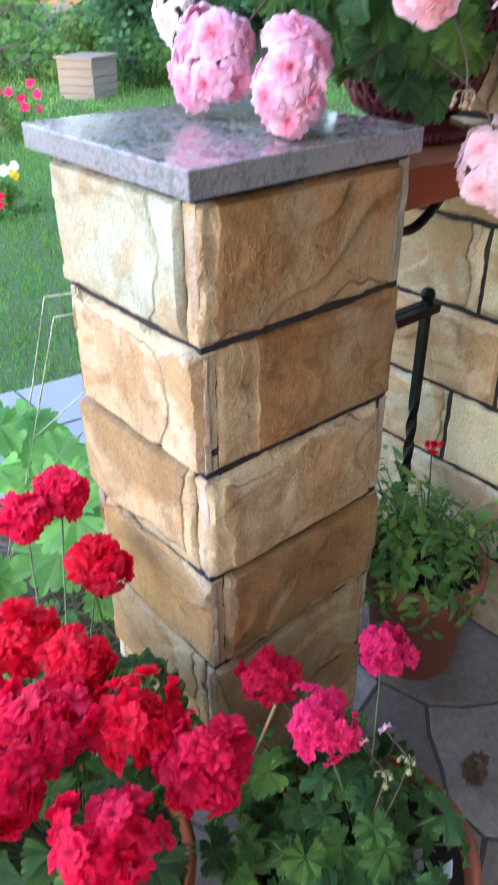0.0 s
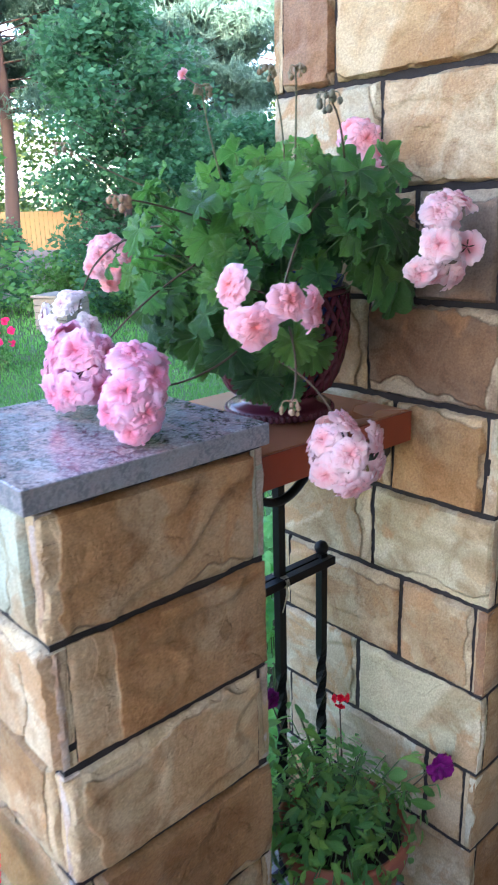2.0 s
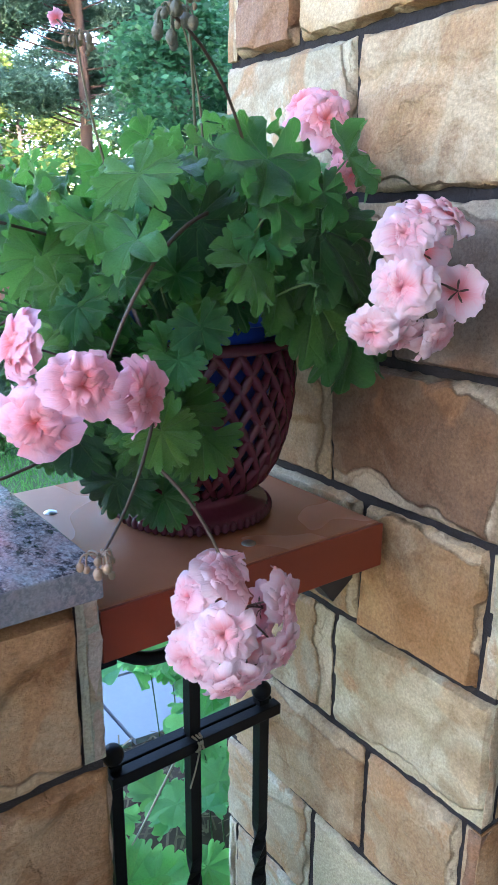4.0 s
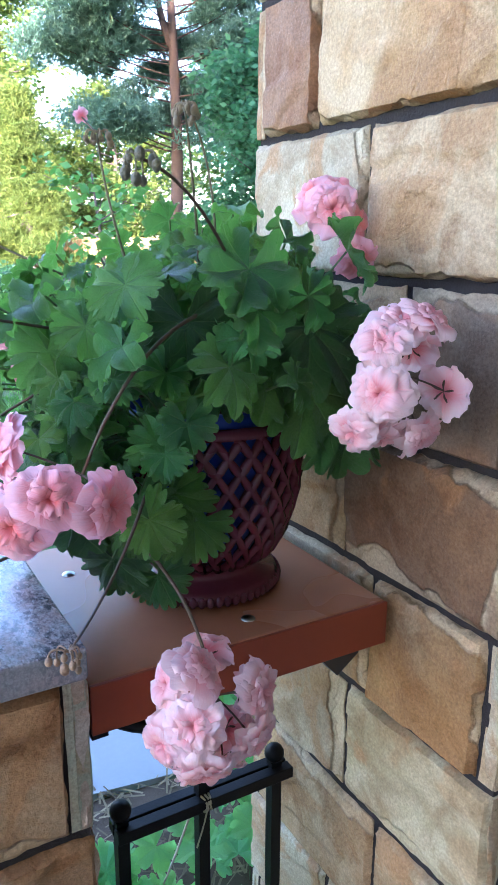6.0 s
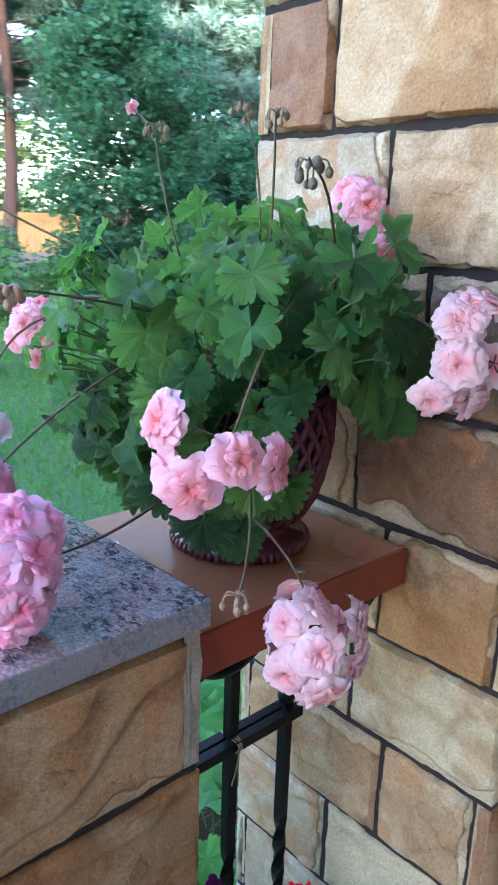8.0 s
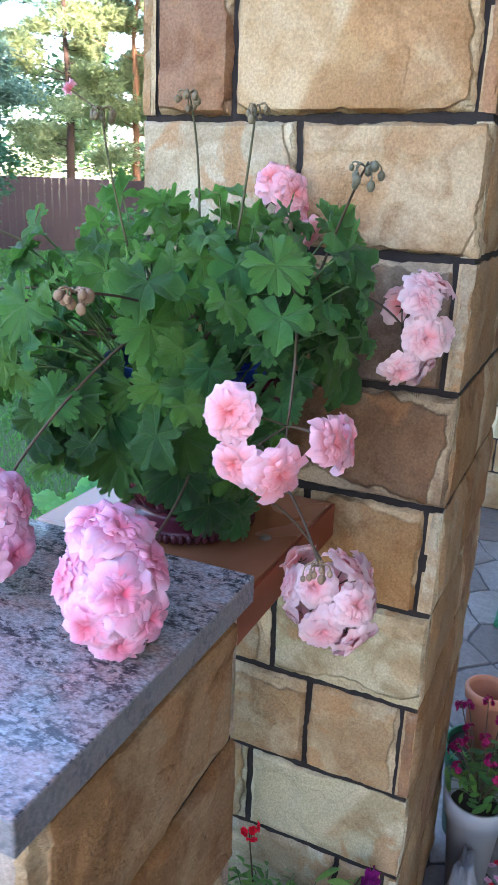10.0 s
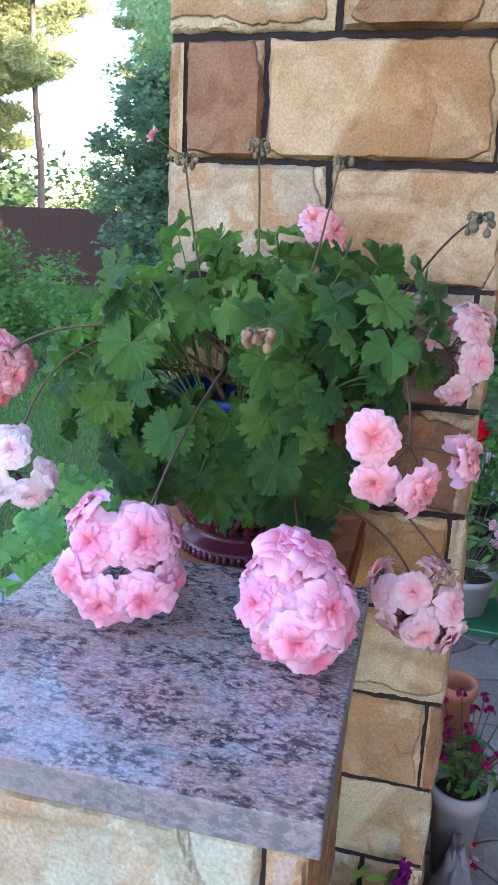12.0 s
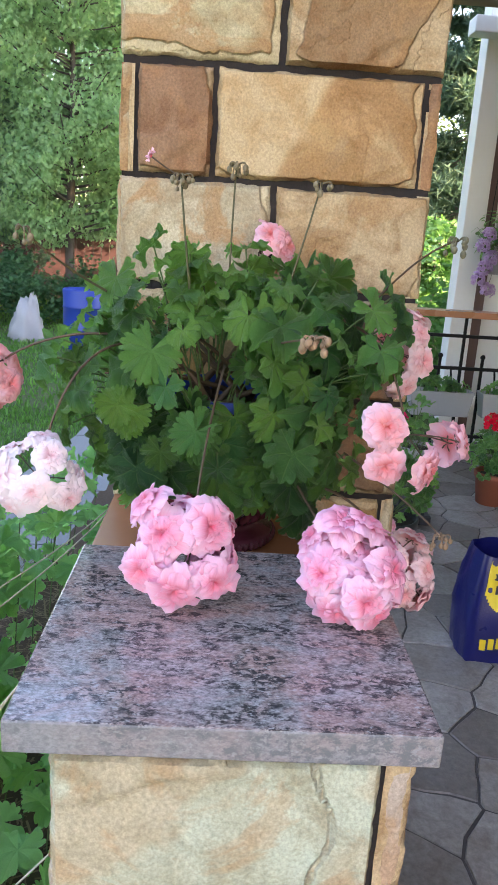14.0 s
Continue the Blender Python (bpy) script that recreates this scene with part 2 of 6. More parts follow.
BLUE_PLASTIC = plain("blue_plastic", (0.015, 0.05, 0.32), 0.35, vary=0.2, bump=0)
YELLOW = petal_mat("yellow_petal", (0.6, 0.3, 0.01), (0.85, 0.62, 0.03), (0.8, 0.55, 0.03), 0.3)
WHITE = petal_mat("white_petal", (0.5, 0.55, 0.6), (0.85, 0.85, 0.86), (0.8, 0.8, 0.8), 0.3)
LILAC = petal_mat("lilac_petal", (0.35, 0.16, 0.42), (0.68, 0.50, 0.74), (0.6, 0.42, 0.66), 0.35)
MAGENTA = petal_mat("magenta_petal", (0.10, 0.002, 0.03), (0.42, 0.012, 0.13), (0.4, 0.01, 0.1), 0.3)
SOIL = plain("potting_soil", (0.035, 0.024, 0.017), 0.95, vary=0.5, scale=60, bump=0.8)
TERRACOTTA = plain("terracotta", (0.36, 0.105, 0.055), 0.7, vary=0.3, scale=16, bump=0.2)
PALE_CLAY = plain("pale_orange_clay", (0.52, 0.22, 0.12), 0.75, vary=0.15, scale=16, bump=0.15)
WHITE_PLASTIC = plain("white_plastic", (0.36, 0.37, 0.38), 0.45, vary=0.2, scale=14, bump=0.05)
GREY_PLASTIC = plain("grey_plastic", (0.36, 0.37, 0.37), 0.45, vary=0.15, scale=14, bump=0.05)
DARK_PLASTIC = plain("dark_plastic", (0.025, 0.027, 0.03), 0.4, vary=0.3, bump=0.05)
GREEN_PLASTIC = plain("green_plastic", (0.02, 0.16, 0.07), 0.4, vary=0.2, bump=0.05)
FILM = plain("grey_film", (0.24, 0.24, 0.25), 0.45, vary=0.25, scale=20, bump=0.3)
SLATE = slate_mat("grey_flagstone", (0.135, 0.117, 0.103), (0.355, 0.325, 0.298))
GROUT = plain("grey_grout", (0.105, 0.093, 0.086), 0.9, vary=0.35, scale=40, bump=0.5)
PAVER = plain("pale_paving", (0.26, 0.27, 0.28), 0.7, vary=0.2, scale=9, bump=0.3)
EARTH = plain("garden_earth", (0.085, 0.055, 0.034), 0.95, vary=0.5, scale=24, bump=0.9)
LAWN = lawn_mat()
WHITE_PAINT = plain("white_paint", (0.78, 0.77, 0.74), 0.5, vary=0.08, scale=5, bump=0.05)
BROWN_TRIM = plain("brown_trim", (0.11, 0.06, 0.05), 0.5, vary=0.2, bump=0.05)
HOUSE_WALL = plain("tan_plaster", (0.54, 0.44, 0.32), 0.85, vary=0.1, scale=8, bump=0.2)
CEILING_WOOD = plain("brown_ceiling_wood", (0.30, 0.19, 0.115), 0.6, vary=0.2, scale=8, bump=0.1)

OLD_WOOD = plain("weathered_white_wood", (0.21, 0.18, 0.14), 0.8, vary=0.25, scale=20, bump=0.3)
FENCE_BROWN = plain("brown_metal_fence", (0.055, 0.026, 0.024), 0.5, vary=0.25, scale=6, bump=0.05)
FENCE_OCHRE = plain("ochre_wood_fence", (0.36, 0.235, 0.10), 0.8, vary=0.25, scale=9, bump=0.3)
FENCE_GREY = plain("grey_wood_fence", (0.22, 0.21, 0.20), 0.85, vary=0.3, scale=9, bump=0.3)
BARK = plain("grey_bark", (0.115, 0.10, 0.09), 0.95, vary=0.45, scale=14, bump=1.0)
PINE_BARK = plain("orange_pine_bark", (0.068, 0.044, 0.034), 0.95, vary=0.45, scale=10, bump=1.0)
# copy of the pine bark with the sun's orange put into its colour
ORANGE_BARK = plain("sunlit_orange_bark", (0.30, 0.15, 0.08), 0.95, vary=0.4, scale=10, bump=1.0)
STALK = plain("brown_green_stalk", (0.10, 0.062, 0.035), 0.6, vary=0.35, scale=50, bump=0.2)
SEED_STALK = plain("olive_stalk", (0.11, 0.105, 0.05), 0.6, vary=0.35, scale=50, bump=0.2)
GREEN_STALK = plain("green_stalk", (0.10, 0.17, 0.05), 0.6, vary=0.3, scale=50, bump=0.2)
SEED = plain("dried_seed", (0.24, 0.19, 0.11), 0.7, vary=0.4, scale=90, bump=0.3)
BUD_BROWN = plain("brown_pink_bud", (0.34, 0.215, 0.125), 0.6, vary=0.5, scale=90, bump=0.3)
DARK_BUD = plain("olive_bud", (0.15, 0.14, 0.085), 0.6, vary=0.4, scale=90, bump=0.3)
BUD = plain("green_bud", (0.24, 0.25, 0.10), 0.6, vary=0.4, scale=90, bump=0.2)
STICK = plain("bamboo_stick", (0.46, 0.29, 0.13), 0.6, vary=0.2, scale=40, bump=0.1)
ROPE = plain("pale_twine", (0.55, 0.50, 0.36), 0.8, vary=0.3, scale=80, bump=0.4)
LEAF = leaf_mat("geranium_leaf", (0.024, 0.092, 0.028), (0.195, 0.440, 0.108), (0.22, 0.54, 0.08), rough=0.31, amount=0.26)
# darker leaf copy: shade of inner, low and terrace-side leaves put into the colour
DARK_LEAF = leaf_mat("dark_geranium_leaf", (0.018, 0.070, 0.018), (0.085, 0.235, 0.045), (0.10, 0.28, 0.03), rough=0.40, amount=0.16)
PETUNIA_LEAF = leaf_mat("petunia_leaf", (0.065, 0.18, 0.040), (0.29, 0.52, 0.13), (0.25, 0.56, 0.08))
VINE_LEAF = leaf_mat("vine_leaf", (0.14, 0.34, 0.10), (0.28, 0.56, 0.20), (0.36, 0.80, 0.22), amount=0.45)
PINK = petal_mat("pink_petal", (0.84, 0.10, 0.17), (0.96, 0.74, 0.90), (0.95, 0.44, 0.62), 0.36, (0.95, 0.43, 0.60))
PALE_PINK = petal_mat("pale_pink_petal", (0.88, 0.18, 0.20), (0.97, 0.86, 0.87), (0.96, 0.60, 0.62), 0.40, (0.97, 0.63, 0.65))
BLUSH = petal_mat("blush_petal", (0.90, 0.42, 0.46), (0.97, 0.93, 0.95), (0.96, 0.80, 0.84), 0.38, (0.97, 0.82, 0.86))
SALMON = petal_mat("salmon_petal", (0.88, 0.14, 0.12), (0.96, 0.70, 0.80), (0.95, 0.46, 0.52), 0.36, (0.95, 0.46, 0.50))
RED = petal_mat("red_petal", (0.44, 0.001, 0.012), (0.92, 0.007, 0.042), (0.95, 0.007, 0.040), 0.40)
CRIMSON = petal_mat("crimson_petal", (0.46, 0.001, 0.020), (0.93, 0.013, 0.088), (0.95, 0.012, 0.075), 0.40)
HOT_PINK = petal_mat("hot_pink_petal", (0.62, 0.004, 0.06), (0.97, 0.045, 0.21), (0.97, 0.035, 0.17), 0.42)
PURPLE = petal_mat("purple_petal", (0.06, 0.002, 0.06), (0.20, 0.004, 0.15), (0.18, 0.004, 0.13), 0.25)


# ---- mesh tools ----
def thing(name, at=(0, 0, 0), label="", category="", group="", kind=""):
    ob = new(name)
    ob.location = at
    ob.empty_display_size = 0.05
    return tagged(ob, label, category, group, kind)


def part(name, bm, material, parent=None, label="", smooth=True):
    """Links a bmesh, in world places, as one mesh object under parent."""
    me = bpy.data.meshes.new(name)
    bm.to_mesh(me)
    bm.free()
    return mesh_part(name, me, material, parent, label, smooth)


def mesh_part(name, me, material, parent=None, label="", smooth=True):
    if material and not me.materials:
        me.materials.append(material)
    if smooth:
        me.shade_smooth()
    ob = new(name, me)
    if parent:
        ob.parent = parent
        ob.matrix_parent_inverse = origin_of(parent).inverted()
    return tagged(ob, label)


def origin_of(ob):
    m = ob.matrix_basis.copy()
    while ob.parent:
        m = ob.parent.matrix_basis @ ob.matrix_parent_inverse @ m
        ob = ob.parent
    return m


def placed(name, me, m, material, parent, label=""):
    """An object on a shared mesh at world pose m, under parent."""
    ob = mesh_part(name, me, material, parent, label, smooth=False)
    ob.matrix_basis = m
    return ob


def raw_mesh(name, verts, faces, uvs=None, smooth=True):
    me = bpy.data.meshes.new(name)
    me.from_pydata([tuple(v) for v in verts], [], [tuple(f) for f in faces])
    if uvs is not None:
        layer = me.uv_layers.new(name="UVMap")
        flat = np.array([uvs[i] for f in faces for i in f], dtype=np.float32).ravel()
        layer.data.foreach_set("uv", flat)
    if smooth:
        me.shade_smooth()
    return me


def fast_mesh(name, verts, size):
    """Many loose polygons of `size` corners each, from one array of corners."""
    n = len(verts) // size
    me = bpy.data.meshes.new(name)
    me.vertices.add(len(verts))
    me.vertices.foreach_set("co", verts.astype(np.float32).ravel())
    me.loops.add(n * size)
    me.loops.foreach_set("vertex_index", np.arange(n * size, dtype=np.int32))
    me.polygons.add(n)
    me.polygons.foreach_set("loop_start", np.arange(0, n * size, size, dtype=np.int32))
    me.update(calc_edges=True)
    return me


def box(bm, x0, x1, y0, y1, z0, z1, bevel=0.0, m=None):
    g = bmesh.ops.create_cube(bm, size=1)
    vs = g["verts"]
    for v in vs:
        v.co = Vector((x0 + (v.co.x + 0.5) * (x1 - x0), y0 + (v.co.y + 0.5) * (y1 - y0), z0 + (v.co.z + 0.5) * (z1 - z0)))
    if bevel:
        es = list({e for v in vs for e in v.link_edges})
        r = bmesh.ops.bevel(bm, geom=es, offset=bevel, segments=2, affect="EDGES", profile=0.5)
        vs = list({v for f in r["faces"] for v in f.verts})
    if m is not None:
        bmesh.ops.transform(bm, matrix=m, verts=vs)
    return bm


def lathe(bm, profile, at=(0, 0, 0), steps=40, wobble=0.0):
    """Turns (radius, height) pairs about the upright through at."""
    rings = []
    for r, z in profile:
        ring = []
        for i in range(steps):
            a = 2 * math.pi * i / steps
            q = r * (1 + wobble * math.sin(3 * a + z * 9))
            ring.append(bm.verts.new((at[0] + q * math.cos(a), at[1] + q * math.sin(a), at[2] + z)))
        rings.append(ring)
    for a, b in zip(rings, rings[1:]):
        for i in range(steps):
            j = (i + 1) % steps
            bm.faces.new((a[i], a[j], b[j], b[i]))
    return rings


def tube(bm, pts, radii, sides=6, cap=True):
    """A tapered tube along pts."""
    pts = [Vector(q) for q in pts]
    rings = []
    up = Vector((0.31, 0.17, 0.93))
    for i, q in enumerate(pts):
        d = (pts[min(i + 1, len(pts) - 1)] - pts[max(i - 1, 0)]).normalized()
        s = d.cross(up)
        if s.length < 1e-3:
            s = d.cross(Vector((1, 0, 0)))
        s.normalize()
        t = d.cross(s)
        r = radii[i] if isinstance(radii, (list, tuple)) else radii
        rings.append([bm.verts.new(q + (s * math.cos(2 * math.pi * k / sides) + t * math.sin(2 * math.pi * k / sides)) * r) for k in range(sides)])
    for a, b in zip(rings, rings[1:]):
        for k in range(sides):
            bm.faces.new((a[k], a[(k + 1) % sides], b[(k + 1) % sides], b[k]))
    if cap:
        bm.faces.new(rings[0][::-1])
        bm.faces.new(rings[-1])
    return bm


def bezier(a, b, c, n=9):
    a, b, c = Vector(a), Vector(b), Vector(c)
    return [a * (1 - t) ** 2 + b * 2 * t * (1 - t) + c * t * t for t in (i / (n - 1) for i in range(n))]


def ball(bm, at, r, segs=12, squash=1.0):
    m = Matrix.Translation(at) @ Matrix.Diagonal((r, r, r * squash, 1))
    bmesh.ops.create_uvsphere(bm, u_segments=segs, v_segments=max(6, segs * 2 // 3), radius=1, matrix=m)
    return bm


def turned(direction, spin=0.0):
    """A rotation that takes z to direction."""
    q = Vector(direction).to_track_quat("Z", "Y").to_matrix().to_4x4()
    return q @ Matrix.Rotation(spin, 4, "Z")


# ---- terrace: floor, unseen house wall and ceiling ----
def clip_cell(poly, nx, ny, d):
    out = []
    for i in range(len(poly)):
        a, b = poly[i], poly[(i + 1) % len(poly)]
        da, db = a[0] * nx + a[1] * ny - d, b[0] * nx + b[1] * ny - d
        if da <= 0:
            out.append(a)
        if da * db < 0:
            t = da / (da - db)
            out.append((a[0] + t * (b[0] - a[0]), a[1] + t * (b[1] - a[1])))
    return out


def flag_cells(x0, x1, y0, y1, size, rng):
    """Irregular polygons with bowed edges that fill a rectangle."""
    seeds = []
    tries = int((x1 - x0) * (y1 - y0) / size ** 2 * 14)
    for _ in range(tries):
        q = (rng.uniform(x0, x1), rng.uniform(y0, y1))
        gap = size * (0.55 + 0.75 * abs(noise.noise((q[0] * 2.2, q[1] * 2.2, 5))) + 0.25 * rng.random())
        if all(math.hypot((q[0] - s[0]) * (0.75 if k % 3 else 1.15), (q[1] - s[1]) * (1.15 if k % 3 else 0.8)) > gap for k, s in enumerate(seeds)):
            seeds.append(q)
    cells = []
    for s in seeds:
        poly = [(x0, y0), (x1, y0), (x1, y1), (x0, y1)]
        for o in seeds:
            if o is s or abs(o[0] - s[0]) > size * 5 or abs(o[1] - s[1]) > size * 5:
                continue
            nxx, nyy = o[0] - s[0], o[1] - s[1]
            ln = math.hypot(nxx, nyy)
            nxx, nyy = nxx / ln, nyy / ln
            poly = clip_cell(poly, nxx, nyy, (s[0] + o[0]) / 2 * nxx + (s[1] + o[1]) / 2 * nyy - 0.0042)
            if len(poly) < 3:
                break
        if len(poly) < 3:
            continue
        rich = []
        for k in range(len(poly)):
            a, b = poly[k], poly[(k + 1) % len(poly)]
            for f in (0, 0.33, 0.66):
                x, y = a[0] + f * (b[0] - a[0]), a[1] + f * (b[1] - a[1])
                rich.append((x + 0.028 * noise.noise((x * 7, y * 7, 1)), y + 0.028 * noise.noise((x * 7, y * 7, 9))))
        cells.append((s, rich))
    return cells


bm = bmesh.new()
box(bm, -4.5, 5.75, -3.6, 1.02, -0.30, -0.005)
floor = tagged(part("floor", bm, GROUT, smooth=False), "grey mortar bed of the flagstone terrace floor", "floor", kind="structure")

# unseen; height and length set to keep the sun off terrace and near trees
bm = bmesh.new()
box(bm, -9.0, 11.0, -3.9, -3.6, -0.3, 10.5)
tagged(part("wall_house", bm, HOUSE_WALL, smooth=False), "unseen tan house wall behind the terrace, sized to cast its shade", "wall", kind="structure")

# unseen; added over the terrace to hold back the sky light
bm = bmesh.new()
box(bm, -0.5, 5.9, -3.6, 1.30, 3.15, 3.35)
tagged(part("ceiling", bm, CEILING_WOOD, smooth=False), "unseen brown ceiling over the terrace that cuts the sky light", "ceiling", kind="structure")


# ---- stone cladding ----
def sig(x):
    return 1 / (1 + math.exp(-max(-30.0, min(30.0, x))))


def cleft(u, v, w, h, seed, flake, ledges):
    """Relief of a split sandstone face in metres above its bed, how far inside the broken edges of its skin the place lies, and the tone of that skin.
    ledges: (side, fraction) pairs, where the skin has broken away between that line and the side."""
    edge = min(u, w - u, v, h - v)
    ragged = 0.002 + 0.002 * (noise.noise((u * 40, v * 40, seed)) + 0.4)
    e = max(0.0, min(1.0, edge / max(0.002, ragged)))
    base = 0.003 * (e * (2 - e))
    uu, vv = u + 0.018 * noise.noise((v * 14, seed, 2)), v + 0.018 * noise.noise((u * 14, seed, 6))
    slow = noise.noise((u * 5 + seed, v * 5 - seed, seed * 0.3)) + 0.45 * noise.noise((uu * 15, vv * 15 + seed, 4))
    level = 2.4 * noise.noise((uu * 4.2 - seed, vv * 7.5 + seed, seed)) + seed % 1.0
    step_up = math.floor(level) + min(1.0, (level - math.floor(level)) / 0.09)
    bedding = 0.0042 * (step_up - 0.75 * level - 0.6)
    fine = noise.fractal((u * 60, v * 60, seed * 0.7), 1.0, 2.0, 3)

    def wave(t, off, amp):
        return amp * (noise.noise((t * 9, seed + off, 0)) + 0.55 * noise.noise((t * 27, seed - off, 3)) + 0.2 * noise.noise((t * 80, seed, off)))

    gap, tone, relief = 0.06, 1.0, 0.0
    for n, (side, f) in enumerate(ledges):
        part_way = 0.55 + 1.3 * noise.noise(((u if side in "bt" else v) * 6.5, seed * 1.7, n * 5.0))
        f = f * max(-0.3, part_way) if side in "btrl" else f
        if side == "b":
            d = v - h * f - wave(u, 1.3 + n, 0.020)
        elif side == "t":
            d = h * (1 - f) - v - wave(u, 7.7 + n, 0.018)
        elif side == "r":
            d = w * (1 - f) - u - wave(v, 4.1 + n, 0.020)
        elif side == "l":
            d = u - w * f - wave(v, 9.1 + n, 0.016)
        elif side == "s":
            d = u - w * f - wave(v, 5.3, 0.0022)
        elif side == "c":
            d = abs(u - w * (f + 0.09 * math.sin(3.0 * v / h) - 0.05) - wave(v, 3.3, 0.012)) - 0.0028 - 0.0022 * noise.noise((v * 18, seed, 8))
        else:
            tone = sig(((u - w * f) - 0.55 * (v - h * 0.5) - wave(v, 2.2, 0.006)) * 400)
            continue
        gap = min(gap, d)
        relief += 0.0040 * sig(d * 500)
    e2 = max(0.0, min(1.0, edge / 0.005))
    return base + e2 * (flake * relief + 0.0038 * slow + bedding + 0.0011 * fine), max(gap, -0.06), tone


def ledge_choice(seed):
    """One or two broken edges for a stone that has none of its own."""
    r = random.Random(int(seed * 10))
    out = []
    for side in r.sample("btrl", r.choice((0, 0, 1, 1))):
        out.append((side, r.uniform(0.07, 0.2)))
    return out


def stone(parent, origin, ax, ay, w, h, depth, color, seed, step=0.0048, flake=1.0, ledges=None):
    """One cladding stone: a split face over a slab of that depth; ax and ay span it, the face looks along ax x ay."""
    ax, ay, origin = Vector(ax), Vector(ay), Vector(origin)
    n = ax.cross(ay)
    nu, nv = max(2, int(w / step)), max(2, int(h / step))
    verts, faces, gaps, tones = [], [], [], []
    ledges = ledge_choice(seed) if ledges is None else ledges
    for j in range(nv + 1):
        for i in range(nu + 1):
            u, v = w * i / nu, h * j / nv
            ragx = 0.0040 * noise.noise((v * 22, seed, i * 3.0)) + 0.002 * noise.noise((v * 90, seed, i * 3.0)) if i in (0, nu) else 0
            ragy = 0.0036 * noise.noise((u * 22, seed + 9, j * 3.0)) + 0.002 * noise.noise((u * 90, seed + 9, j * 3.0)) if j in (0, nv) else 0
            lift, gap, tone = cleft(u, v, w, h, seed, flake, ledges)
            gaps.append(gap)
            tones.append(tone)
            verts.append(origin + ax * (u + ragx) + ay * (v + ragy) + n * lift)
    for j in range(nv):
        for i in range(nu):
            a = j * (nu + 1) + i
            faces.append((a, a + 1, a + nu + 2, a + nu + 1))
    rim = list(range(nu + 1)) + [(j + 1) * (nu + 1) - 1 for j in range(1, nv + 1)] + [nv * (nu + 1) + i for i in range(nu - 1, -1, -1)] + [j * (nu + 1) for j in range(nv - 1, 0, -1)]
    start = len(verts)
    for i in rim:
        q = verts[i]
        verts.append(q - n * (n.dot(q - origin) + depth))
    m = len(rim)
    for k in range(m):
        faces.append((rim[k], start + k, start + (k + 1) % m, rim[(k + 1) % m]))
    me = raw_mesh("stone", verts, faces)
    more = len(verts) - len(gaps)
    me.attributes.new("gap", "FLOAT", "POINT").data.foreach_set("value", gaps + [-0.04] * more)
    me.attributes.new("tone", "FLOAT", "POINT").data.foreach_set("value", tones + [1.0] * more)
    me.set_sharp_from_angle(angle=radians(48))
    me.materials.append(STONE)
    ob = new("stone", me)
    ob.parent = parent
    ob.matrix_parent_inverse = origin_of(parent).inverted()
    ob.color = (*color, 0.45 if color[2] > 0.36 else 0.8 if color[0] > 0.44 else 0.15 if color[0] < 0.3 else 0.45)
    return ob


JOINT = 0.0105
CREAM, TAN, ORANGE, BROWN, DARK, OLIVE, MAUVE, GREYB = (0.50, 0.435, 0.295), (0.415, 0.290, 0.155), (0.44, 0.275, 0.125), (0.315, 0.178, 0.076), (0.175, 0.100, 0.054), (0.47, 0.405, 0.245), (0.32, 0.190, 0.112), (0.215, 0.160, 0.115)
PALE = (0.455, 0.485, 0.375)
PLAIN = []


def clad(thing_, corner, ax, width, rows, seed, step=0.0048, depth=0.02, flake=1.0):
    """Stones on one upright face. rows: (bottom, top, [(start, end, colour), ...]) along ax from corner."""
    for ri, (z0, z1, cells) in enumerate(rows):
        for ci, (s, e, col, *marks) in enumerate(cells):
            half = JOINT / 2
            a = s + (half if s > 0.001 else 0)
            b = e - (half if e < width - 0.001 else 0)
            o = Vector(corner) + Vector(ax) * a
            o.z = z0 + half
            stone(thing_, o, ax, (0, 0, 1), b - a, z1 - z0 - JOINT, depth, col, seed + ri * 7.3 + ci * 2.9, step, flake, marks[0] if marks else None)


def quoin_rows(zs, width, splits, colors, odd, strip=0.021, pin=False):
    """Rows of stones with end strips of the neighbouring faces: at both ends of every other row, or (pin) at one end, in turns."""
    rows = []
    for i, (z0, z1) in enumerate(zip(zs, zs[1:])):
        cuts = list(splits[i % len(splits)])
        edges = [0.0] + cuts + [width]
        if pin:
            edges = [0.0] + cuts + [width - strip, width] if i % 2 == odd else [0.0, strip] + cuts + [width]
        elif i % 2 == odd:
            edges = [0.0, strip] + cuts + [width - strip, width]
        cells = []
        cols = colors[i % len(colors)]
        inner = 0
        for k, (s, e) in enumerate(zip(edges, edges[1:])):
            if e - s < strip + 0.005:
                cells.append((s, e, (0.50, 0.43, 0.37) if pin else CREAM if k == 0 or (i + k) % 3 else MAUVE, PLAIN))
            else:
                col = cols[inner % len(cols)]
                cells.append((s, e, *col) if isinstance(col[0], tuple) else (s, e, col))
                inner += 1
        rows.append((z0, z1, cells))
    return rows


# tall column beside the shelf
CX0, CX1, CY0, CY1 = 1.218, 1.715, 0.570, 1.058
column = thing("stone_column", (1.47, 0.81, 0), "tall square column clad in split tan sandstone with dark joints", "column")
bm = bmesh.new()
box(bm, CX0 + 0.002, CX1 - 0.002, CY0 + 0.002, CY1 - 0.002, 0, 3.148)
part("mortar_core", bm, MORTAR, column, "dark brown recessed mortar", smooth=False)
COL_Z = [0.0, 0.03, 0.195, 0.365, 0.53, 0.70, 0.866, 1.036, 1.203, 1.378, 1.545, 1.71, 1.878, 2.046, 2.214, 2.382, 2.55, 2.72, 2.89, 3.148]
COL_Z = [0.002] + COL_Z[2:]
